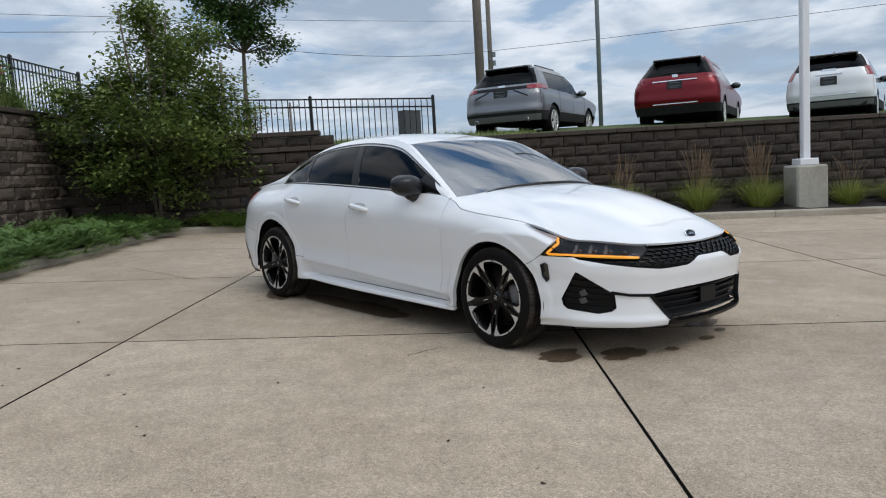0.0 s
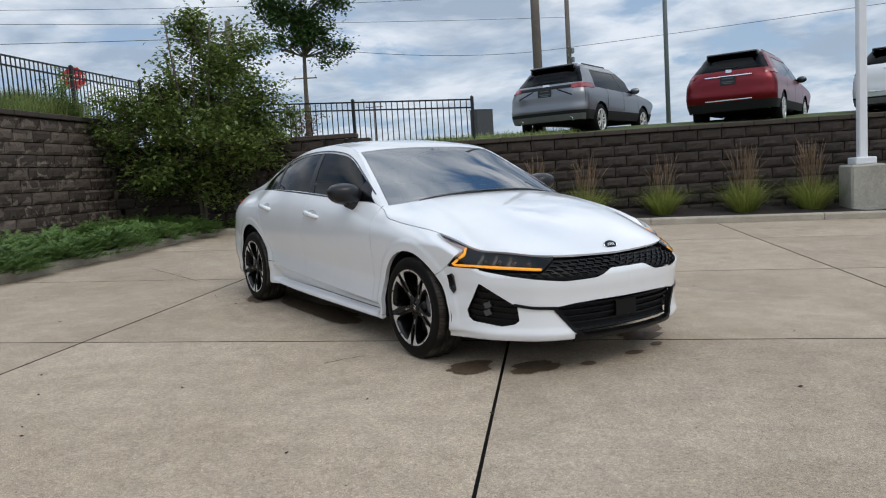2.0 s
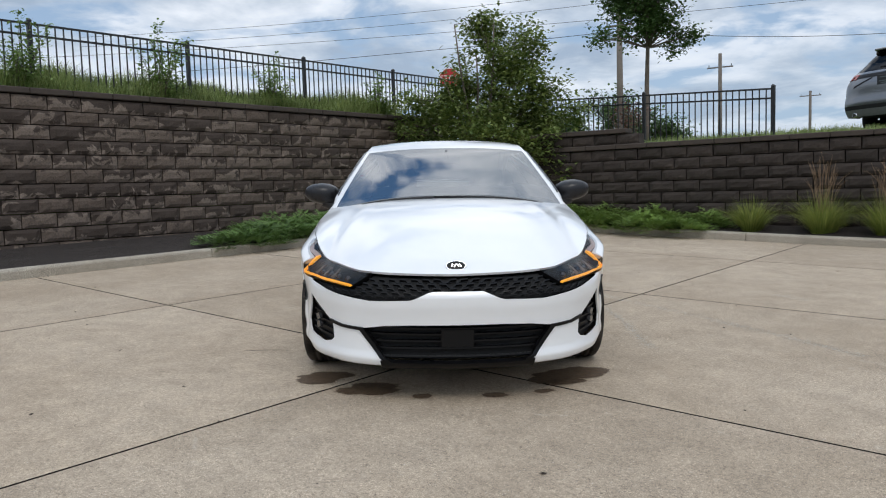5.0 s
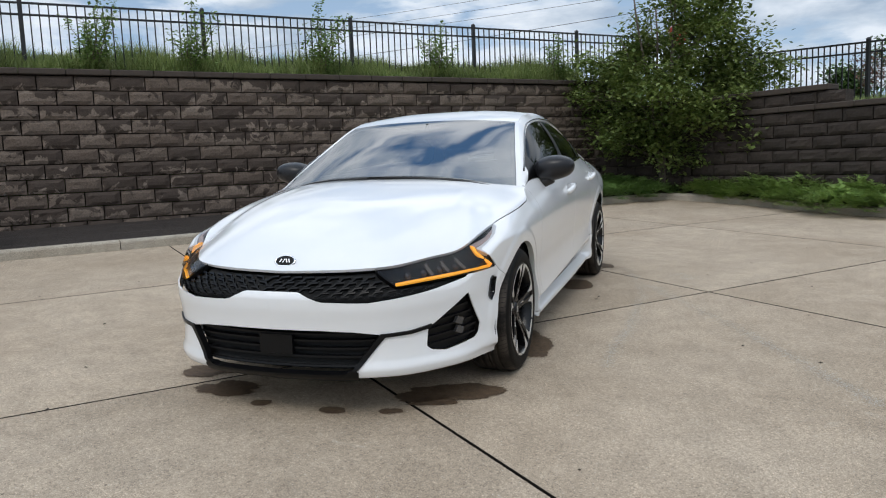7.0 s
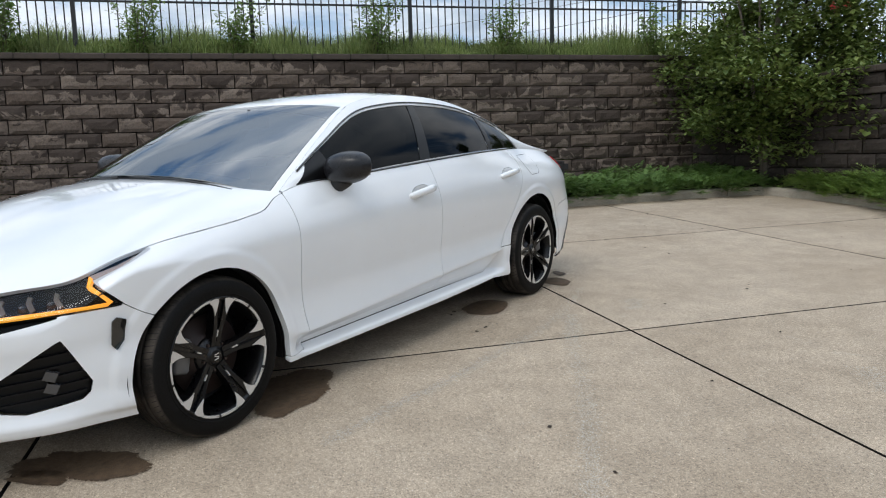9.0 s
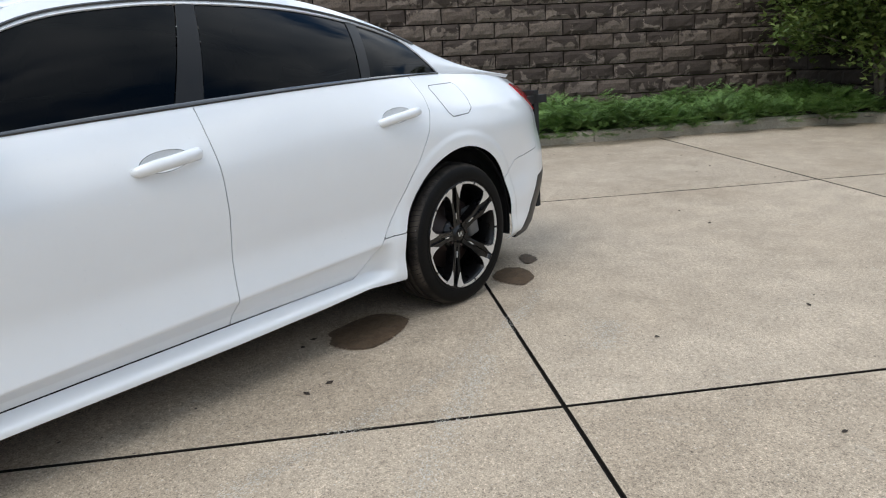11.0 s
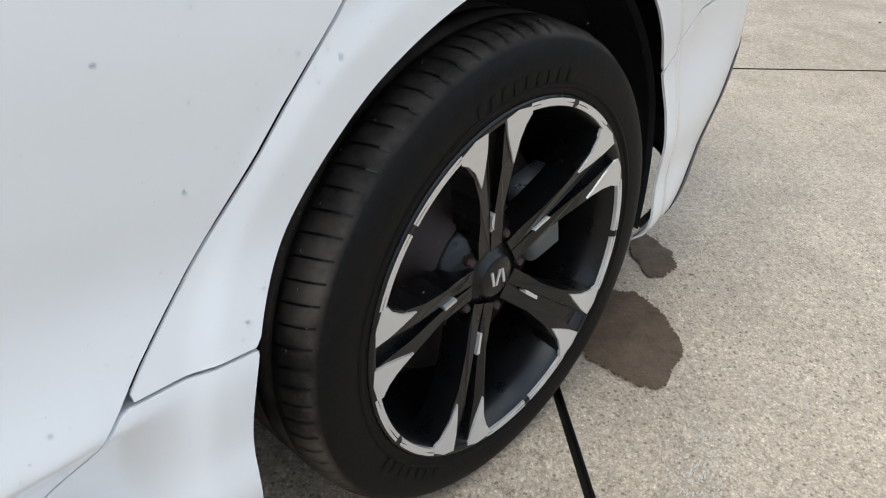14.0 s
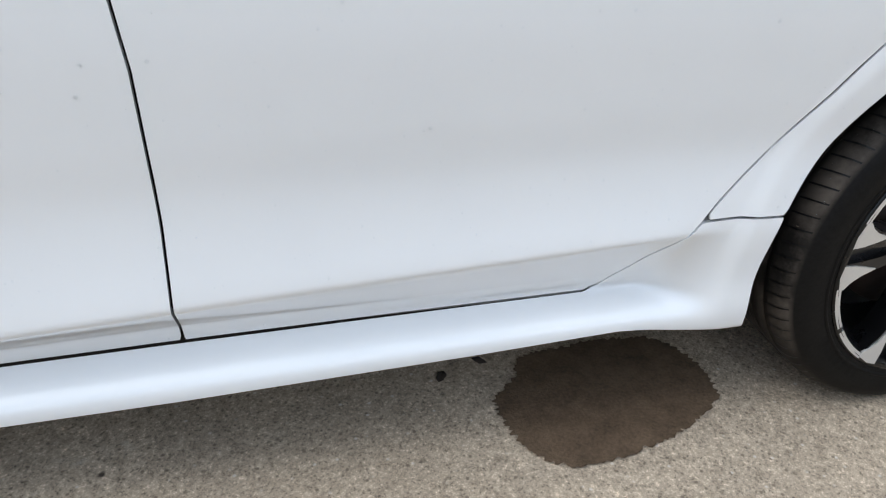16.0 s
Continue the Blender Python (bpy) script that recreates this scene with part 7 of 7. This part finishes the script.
# ---- the parked cars on the terrace: each a skin of rounded plan outlines, cut into panels and glass ----
def suv(name, spec, at, heading, label):
    """spec: profile of the rear and front end, width and roof by height, and colours."""
    top = new(name)
    top.matrix_basis = Matrix.Translation(at) @ Matrix.Rotation(heading, 4, "Z")
    tagged(top, label, "parked car", "cars parked on the terrace")
    rear, front, width = spl(*spec["rear"]), spl(*spec["front"]), spl(*spec["width"])
    H = spec["height"]

    def skin(p, z):
        """p: 0 at the middle of the tail, 1 at the rear corner, 2 at the front corner, 3 at the nose; negative on the right."""
        p, z = np.broadcast_arrays(np.asarray(p, float), np.asarray(z, float))
        a = np.abs(p)
        s = np.where(p < 0, -1.0, 1.0)
        w, xr, xf = width(z), rear(z), front(z)
        tail_y = w * np.sin(np.clip(a, 0, 1) * math.pi / 2) ** 0.75
        bulge = 0.30 * (1 - np.cos(np.clip(a, 0, 1) * math.pi / 2)) ** 1.6
        tail_x = xr + bulge
        side_x = (xr + 0.30) + (xf - 0.35 - xr - 0.30) * np.clip(a - 1, 0, 1)
        nose_y = w * np.cos(np.clip(a - 2, 0, 1) * math.pi / 2) ** 0.75
        nose_x = xf - 0.35 * (1 - np.sin(np.clip(a - 2, 0, 1) * math.pi / 2)) ** 1.4
        x = np.where(a < 1, tail_x, np.where(a < 2, side_x, nose_x))
        y = np.where(a < 1, tail_y, np.where(a < 2, w, nose_y))
        return np.stack([x, y * s, z], -1)

    def panel(nm, area, mat, off=0.0, parent=None, lb="", n=(620, 130), u=(-3, 3), v=(0.37, H)):
        U = np.linspace(u[0], u[1], n[0])
        Z = np.linspace(v[0], v[1], n[1])
        A, B = np.meshgrid(U, Z, indexing="ij")
        P = skin(A, B)
        e = 1e-3
        N = np.cross(skin(A + e, B) - skin(A - e, B), skin(A, B + e) - skin(A, B - e))
        N = -N / (np.linalg.norm(N, axis=-1, keepdims=True) + 1e-12)
        cen = (P[:-1, :-1] + P[1:, 1:]) / 2
        cu, cz = (A[:-1, :-1] + A[1:, 1:]) / 2, (B[:-1, :-1] + B[1:, 1:]) / 2
        ok = area(cu, cz, cen) < 0
        idx = np.arange(P.shape[0] * P.shape[1]).reshape(P.shape[:2])
        Fq = np.stack([idx[:-1, :-1][ok], idx[:-1, 1:][ok], idx[1:, 1:][ok], idx[1:, :-1][ok]], -1)
        used = np.unique(Fq)
        rm = np.zeros(P.shape[0] * P.shape[1], int)
        rm[used] = np.arange(len(used))
        return mesh_ob(nm, (P + N * off).reshape(-1, 3)[used], rm[Fq], mat, parent or top, True, lb)

    wb = spec["wheels"]
    R = 0.365
    arch = lambda c: np.minimum(np.hypot(c[..., 0] - wb[0], c[..., 2] - R) - 0.42, np.hypot(c[..., 0] - wb[1], c[..., 2] - R) - 0.42)
    belt_z, clad = spec["belt"], spec["clad"]
    side_glass_ = lambda u, z, c: np.max([belt_z(c[..., 0]) - z, z - (H - 0.17), 1.06 - np.abs(u), np.abs(u) - 2.30, spec["dpillar"] - c[..., 0] + (z - 1.0) * 0.5], 0)
    tail_glass = lambda u, z, c: np.max([spec["tg"][0] - z, z - spec["tg"][1], np.abs(u) - spec["tg"][2]], 0)
    lamps = lambda u, z, c: np.max([spec["lamp"][0] - z, z - spec["lamp"][1] - 0.03 * (np.abs(u) - 0.7), spec["lamp"][2] - np.abs(u), np.abs(u) - 1.12], 0)
    wscreen = lambda u, z, c: np.max([belt_z(c[..., 0]) - z, z - (H - 0.1), 2.4 - np.abs(u)], 0)
    body = panel("body", lambda u, z, c: np.max([-side_glass_(u, z, c), -tail_glass(u, z, c), -arch(c), clad - z, -lamps(u, z, c), -wscreen(u, z, c)], 0), spec["paint"], lb="painted body")
    panel("lower_cladding", lambda u, z, c: np.max([z - clad, -arch(c)], 0), M["black_matte"], 0.004, lb="black lower cladding")
    for s, nm in ((1, "side_window"), (-1, "side_window")):
        xb = wb[0] + 1.42
        for k0, k1 in ((-9.0, xb - 0.04), (xb + 0.04, 9.0)):
            panel(nm, lambda u, z, c: np.max([side_glass_(u, z, c), -s * u, k0 - c[..., 0] - 0.12 * (z - 1.2), c[..., 0] + 0.12 * (z - 1.2) - k1], 0), M["tint"], -0.006)
        panel("door_pillar", lambda u, z, c: np.max([side_glass_(u, z, c), -s * u, np.abs(c[..., 0] + 0.12 * (z - 1.2) - xb) - 0.045], 0), M["grille_black"], -0.008)
        panel("tail_lamp", lambda u, z, c: np.maximum(lamps(u, z, c), -s * u), M["red_dark"], 0.010, lb="red tail lamp")
    if spec.get("band"):
        b0, b1 = spec["band"]
        panel("tailgate_band", lambda u, z, c: np.max([b0 - z, z - b1, np.abs(u) - spec["lamp"][2] - 0.02], 0), M["grille_black"], 0.006, lb="dark band between the tail lamps")
    if spec.get("vee"):
        for s in (1, -1):
            panel("tailgate_crease", lambda u, z, c: np.max([np.abs(z - spec["vee"] + 0.42 * (s * c[..., 1] - 0.30)) - 0.016, 0.30 - s * c[..., 1], s * c[..., 1] - 0.66, np.abs(u) - 1.0], 0), M["grille_black"], 0.004, n=(700, 260), u=(-1, 1), v=(0.7, 1.2))
    if spec.get("valance"):
        v0, v1 = spec["valance"]
        panel("bumper_valance", lambda u, z, c: np.max([v0 - z, z - v1, np.abs(u) - 0.80], 0), M["caliper"], 0.012, lb="grey bumper valance")
    # shut lines of the tailgate and the rear doors
    for z0, z1, y0 in ((spec["clad"] + 0.16, spec["tg"][0], 0.80),):
        for s in (1, -1):
            panel("shut_line", lambda u, z, c: np.max([np.abs(s * u - y0) - 0.006, z0 - z, z - z1], 0), M["black_matte"], 0.003, n=(900, 40), u=(-1, 1), v=(0.5, 1.4))
    for xd in (wb[0] + 0.42, wb[0] + 1.45, wb[0] + 2.45):
        for s in (1, -1):
            panel("shut_line", lambda u, z, c: np.max([np.abs(c[..., 0] - xd - 0.10 * (z - 0.8)) - 0.008, spec["clad"] + 0.02 - z, z - belt_z(c[..., 0]), 1.0 - s * u, s * u - 2.0], 0), M["black_matte"], 0.003, n=(1500, 40), u=(-2, 2), v=(0.5, 1.3))
    panel("rear_window", tail_glass, M["tint"], -0.004, lb="dark rear window")
    panel("windscreen", wscreen, M["tint"], -0.004)
    # roof cap
    n = 40
    xr, xf, w = float(rear(H)), float(front(H)), float(width(H))
    U = np.linspace(-3, 3, 120)
    ring = skin(U, H - 0.001)
    V = [tuple(p) for p in ring]
    V2 = [((p[0] - (xr + xf) / 2) * 0.7 + (xr + xf) / 2, p[1] * 0.7, H + 0.016) for p in ring]
    k = len(V)
    Vc = V + V2 + [((xr + xf) / 2, 0, H + 0.022)]
    Fc = [(i, (i + 1) % k, k + (i + 1) % k, k + i) for i in range(k)] + [(k + i, k + (i + 1) % k, 2 * k) for i in range(k)]
    mesh_ob("roof", Vc, Fc, M["black_gloss"] if spec.get("black_roof") else spec["paint"], top, True)
    part("underbody", boxes(((4.2, 1.5, 0.5), pose(wb[0] + 1.3, 0, 0.66)), ((4.3, 1.5, 0.1), pose(wb[0] + 1.3, 0, 0.42))), M["black_matte"], top)
    # spoiler, bumper bar, plate, handle bar, exhausts
    zs = spec["tg"][1]
    part("roof_spoiler", boxes(((0.30, 1.72 * float(width(zs)), 0.05), pose(float(rear(zs)) + 0.02, 0, zs + 0.045, 0, -8, 0)), ((0.24, 0.05, 0.12), pose(float(rear(zs)) + 0.05, 0.84 * float(width(zs)), zs - 0.01, 0, 0, 0)), ((0.24, 0.05, 0.12), pose(float(rear(zs)) + 0.05, -0.84 * float(width(zs)), zs - 0.01, 0, 0, 0)), bevel=0.02), M["black_gloss"] if spec.get("dark_spoiler") else spec["paint"], top, "", True)
    part("rear_wiper", boxes(((0.02, 0.42, 0.02), pose(float(rear(spec["tg"][0] + 0.08)) - 0.015, 0.05, spec["tg"][0] + 0.07, 0, 0, 0))), M["black_satin"], top)
    zp = spec["plate"]
    pl_ = part("plate_holder", boxes(((0.02, 0.34, 0.19), pose(float(rear(zp)) - 0.008, 0, zp)), bevel=0.005), M["black_satin"], top, "dealer plate, dark with unreadable pale bars")
    for dz, ww in ((0.05, 0.22), (-0.02, 0.26), (-0.055, 0.18)):
        part("plate_bar", boxes(((0.004, ww, 0.018), pose(float(rear(zp)) - 0.020, 0, zp + dz))), M["plate"], pl_)
    part("badge", boxes(((0.012, *spec["badge"][1]), pose(float(rear(spec["badge"][0])) - 0.006, 0, spec["badge"][0])), bevel=0.005), M["chrome"], top, "plain maker's badge")
    if spec.get("bar"):
        z, wd, mt = spec["bar"]
        part("trim_bar", boxes(((0.03, wd, 0.035), pose(float(rear(z)) + 0.01, 0, z)), bevel=0.008), M[mt], top, "bright bumper trim")
    if spec.get("handle"):
        z, wd = spec["handle"]
        part("tailgate_handle", boxes(((0.03, wd, 0.03), pose(float(rear(z)) - 0.005, 0, z)), bevel=0.008), M["chrome"], top, "bright tailgate strip")
    for s in (1, -1):
        v, f = lathe([(0.036, -0.06), (0.042, -0.06), (0.044, 0.08)], 20)
        if spec.get("pipes"):
            mesh_ob("exhaust", [(b - 0.0 + float(rear(0.42)) + 0.05, s * 0.62 + a, 0.40 + c) for a, b, c in v], f, M["chrome"], top)
        # mirror
        bm = bmesh.new()
        bmesh.ops.create_uvsphere(bm, u_segments=16, v_segments=10, radius=0.11)
        bmesh.ops.scale(bm, vec=(0.6, 1.1, 0.75), verts=bm.verts)
        mx = spec["mirror"]
        part("mirror", bm, spec["paint"] if spec.get("paint_mirror") else M["black_gloss"], top, "", True, Matrix.Translation((mx[0], s * (float(width(mx[1])) + 0.09), mx[1])))
        part("roof_rail", boxes(((xf - xr + 0.25, 0.028, 0.04), pose((xr + xf) / 2 + 0.05, s * (float(width(H - 0.04)) * 0.93), H - 0.018)), bevel=0.01), M[spec.get("rail", "black_satin")], top)
        for xw in wb:
            wheel = new("wheel")
            wheel.parent = top
            wheel.matrix_basis = Matrix.Translation((xw, s * (spec["track"]), R))
            v, f = lathe([(0.23, 0.11), (0.26, 0.12), (0.33, 0.115), (0.36, 0.09), (0.365, 0.0), (0.36, -0.10), (0.24, -0.11)], 40)
            mesh_ob("tyre", [(a, b * s, c) for a, b, c in v], f, M["rubber"], wheel)
            v, f = lathe([(0.225, 0.09), (0.21, 0.02), (0.03, 0.0)], 40)
            mesh_ob("barrel", [(a, b * s, c) for a, b, c in v], f, M["alloy_black"], wheel)
            v, f = lathe([(0.252, 0.112), (0.250, 0.122), (0.236, 0.124), (0.222, 0.112), (0.216, 0.09)], 40)
            mesh_ob("rim_lip", [(a, b * s, c) for a, b, c in v], f, M["alloy"], wheel)
            for k in range(10):
                a = 2 * math.pi * (k // 2 + (0.19 if k % 2 else -0.19)) / 5
                part("spoke", boxes(((0.20, 0.03, 0.036), Matrix.Rotation(-a, 4, "Y") @ pose(0.130, 0.105 * s, 0)), bevel=0.006), M["alloy"], wheel)
            v, f = lathe([(0.0, 0.112), (0.05, 0.11), (0.06, 0.09)], 20)
            mesh_ob("hub", [(a, b * s, c) for a, b, c in v], f, M["alloy"], wheel)
    part("aerial", boxes(((0.12, 0.03, 0.06), pose(xr + 0.35, 0, H + 0.05)), bevel=0.01), M["black_gloss"], top)
    return top


HEAD = math.atan2(0.925, -0.3795)


ZG = 1.80
silver = {"rear": ([0.28, 0.45, 0.62, 0.75, 1.0, 1.12, 1.35, 1.58, 1.66, 1.70], [0.12, 0.04, 0.0, 0.03, 0.06, 0.12, 0.34, 0.56, 0.72, 1.05]),
          "front": ([0.28, 0.6, 0.95, 1.05, 1.4, 1.58, 1.66, 1.70], [4.62, 4.74, 4.55, 3.78, 3.28, 2.92, 2.62, 2.15]), "width": ([0.28, 0.5, 0.8, 1.0, 1.15, 1.5, 1.60, 1.66, 1.70], [0.90, 0.955, 0.965, 0.945, 0.885, 0.70, 0.635, 0.57, 0.42]),
          "height": 1.70, "wheels": (1.02, 3.87), "track": 0.84, "belt": lambda x: 1.12 - 0.02 * x, "clad": 0.58, "dpillar": 0.75, "tg": (1.20, 1.60, 0.74), "lamp": (1.075, 1.175, 0.42), "band": (1.08, 1.15), "vee": 1.07, "valance": (0.36, 0.50),
          "plate": 1.00, "badge": (1.17, (0.17, 0.07)), "mirror": (3.2, 1.12), "paint": M["silver_paint"], "dark_spoiler": True, "pipes": True, "paint_mirror": True}
red = {"rear": ([0.28, 0.5, 0.68, 0.85, 1.05, 1.2, 1.45, 1.60, 1.68, 1.72], [0.16, 0.06, 0.0, 0.02, 0.05, 0.12, 0.36, 0.51, 0.68, 1.05]),
       "front": ([0.28, 0.6, 0.95, 1.05, 1.4, 1.60, 1.68, 1.72], [4.85, 5.0, 4.8, 4.0, 3.50, 3.10, 2.80, 2.30]), "width": ([0.28, 0.5, 0.8, 1.0, 1.2, 1.5, 1.62, 1.68, 1.72], [0.92, 0.965, 0.98, 0.96, 0.87, 0.70, 0.63, 0.57, 0.42]),
       "height": 1.72, "wheels": (1.05, 3.98), "track": 0.85, "belt": lambda x: 1.15 - 0.02 * x, "clad": 0.56, "dpillar": 0.9, "tg": (1.25, 1.62, 0.76), "lamp": (1.12, 1.205, 0.55),
       "plate": 1.02, "badge": (1.22, (0.13, 0.09)), "bar": (0.60, 1.0, "chrome"), "handle": (1.12, 1.0), "mirror": (3.4, 1.15), "paint": M["red_paint"], "dark_spoiler": True}
whitec = {"rear": ([0.28, 0.5, 0.68, 0.85, 1.05, 1.2, 1.45, 1.56, 1.63, 1.67], [0.14, 0.05, 0.0, 0.02, 0.04, 0.10, 0.34, 0.46, 0.62, 0.98]),
          "front": ([0.28, 0.6, 0.95, 1.05, 1.4, 1.56, 1.63, 1.67], [4.45, 4.6, 4.4, 3.65, 3.15, 2.80, 2.50, 2.05]), "width": ([0.28, 0.5, 0.8, 1.0, 1.2, 1.5, 1.58, 1.63, 1.67], [0.88, 0.915, 0.92, 0.90, 0.82, 0.68, 0.62, 0.56, 0.42]),
          "height": 1.67, "wheels": (0.95, 3.68), "track": 0.80, "belt": lambda x: 1.12 - 0.02 * x, "clad": 0.55, "dpillar": 0.8, "tg": (1.24, 1.56, 0.76), "lamp": (1.05, 1.25, 0.62), "valance": (0.40, 0.52),
          "plate": 0.98, "badge": (1.22, (0.30, 0.06)), "bar": (0.66, 1.1, "chrome"), "handle": (1.13, 0.55), "mirror": (3.0, 1.12), "paint": M["white_paint2"], "dark_spoiler": True, "rail": "chrome"}
for nm, sp, (x, y), dz, lb in (("parked_suv", silver, (-7.50, 8.22), -0.02, "silver mid-size sport utility car parked tail first to the wall"),
                           ("parked_suv", red, (-4.92, 11.30), -0.06, "deep red sport utility car parked behind the wall"),
                           ("parked_suv", whitec, (-2.52, 13.75), -0.16, "white sport utility car with red tail lamps behind the wall")):
    suv(nm, sp, Vector((x, y, ZG + dz)), HEAD - (radians(6) if sp is whitec else 0), lb)

# a red van on the road far beyond the terrace
def far_van(x, y, z, turn):
    van = new("parked_van")
    van.matrix_basis = Matrix.Translation((x, y, z)) @ Matrix.Rotation(radians(turn), 4, "Z")
    tagged(van, "small faded red van standing far off beyond the fence", "parked van")
    V, F = [], []
    prof = [(-2.3, 0.45), (-2.3, 1.75), (-2.1, 1.92), (0.5, 1.95), (1.0, 1.85), (1.65, 1.25), (2.35, 1.08), (2.45, 0.9), (2.45, 0.45)]
    for yy, k in ((-0.9, 0.97), (-0.82, 1.0), (0.82, 1.0), (0.9, 0.97)):
        V += [(a * k, yy, 0.45 + (b - 0.45) * k) for a, b in prof]
    n = len(prof)
    for r in range(3):
        for q in range(n):
            F.append((r * n + q, r * n + (q + 1) % n, (r + 1) * n + (q + 1) % n, (r + 1) * n + q))
    F += [tuple(range(n)), tuple(range(3 * n, 4 * n))[::-1]]
    mesh_ob("body", V, F, M["van_red"], van, False)
    for s in (1, -1):
        mesh_ob("side_window", [(0.25, 0.905 * s, 1.2), (1.5, 0.905 * s, 1.2), (1.0, 0.905 * s, 1.72), (0.25, 0.905 * s, 1.74)], [(0, 1, 2, 3)], M["tint"], van, False)
        for xw in (-1.5, 1.55):
            v, f = lathe([(0.0, 0.10), (0.2, 0.10), (0.22, 0.12), (0.33, 0.10), (0.34, 0.0)], 24)
            mesh_ob("wheel", [(a + xw, b * s + 0.80 * s, c + 0.34) for a, b, c in v], f, M["rubber"], van)
    mesh_ob("windscreen", [(1.04, -0.78, 1.83), (1.04, 0.78, 1.83), (1.66, 0.80, 1.28), (1.66, -0.80, 1.28)], [(0, 1, 2, 3)], M["tint"], van, False)
    return van


far_van(-46.3, 27.2, 1.75, -70)

# small dry leaves and twigs on the concrete
rng = random.Random(9)
lit = [(-0.70, 0.67), (-0.62, 0.70), (-0.35, 1.05), (-3.4, 1.3), (-2.3, 2.2), (1.0, 2.4), (0.2, -2.9), (3.3, 0.3), (2.6, 1.4), (3.0, -2.2), (1.4, -3.1), (2.0, 2.6), (-1.1, 2.6), (-4.4, 2.6), (-5.2, -1.2), (-6.2, 0.2)]
lit += [(rng.uniform(-6, 4), rng.uniform(-4.5, 4.5)) for _ in range(70)]
for x, y in lit:
    if -2.5 < x < 2.35 and abs(y) < 0.6 or x * 0.647 + y * 0.763 < -4.6:
        continue
    s = rng.uniform(0.008, 0.020)
    a = rng.uniform(0, 6.28)
    Vl = [(-s, 0, 0.001), (-s * 0.3, s * 0.5, 0.004), (s * 0.5, s * 0.35, 0.003), (s, 0, 0.005), (s * 0.3, -s * 0.45, 0.002), (-s * 0.4, -s * 0.4, 0.004), (0, 0, 0.008)]
    Fl = [(i, (i + 1) % 6, 6) for i in range(6)]
    ob = mesh_ob("dry_leaf", Vl, Fl, M["leaf_litter"], smooth=False, m=LOT @ Matrix.Translation((x, y, 0.001)) @ Matrix.Rotation(a, 4, "Z"))
    tagged(ob, "tiny dark dry leaf scrap lying on the concrete", "leaf litter", "leaf scraps on the concrete")

# bark crumbs and leaf bits gathered along the foot of the kerb
Vl, Fl = [], []
for _ in range(900):
    k = rng.randrange(8, len(KLINE) - 30)
    a, b = KLINE[k], KLINE[k + 1]
    d = (b - a) / (np.hypot(*(b - a)) + 1e-9)
    out = abs(rng.gauss(0.02, 0.09)) + 0.01
    t = rng.random()
    x, y = a + (b - a) * t + np.array((d[1], -d[0])) * out
    w, sz = rng.uniform(0, 6.28), rng.uniform(0.005, 0.018)
    o = len(Vl)
    c, s_ = math.cos(w) * sz, math.sin(w) * sz
    Vl += [(x - c, y - s_, 0.002), (x + s_ * 0.5, y - c * 0.5, 0.004), (x + c, y + s_, 0.005), (x - s_ * 0.5, y + c * 0.5, 0.003)]
    Fl.append((o, o + 1, o + 2, o + 3))
tagged(mesh_ob("kerb_litter", Vl, Fl, M["leaf_litter"], smooth=False, m=LOT), "dark bark crumbs and leaf bits lying along the kerb", "leaf litter", kind="stuff")
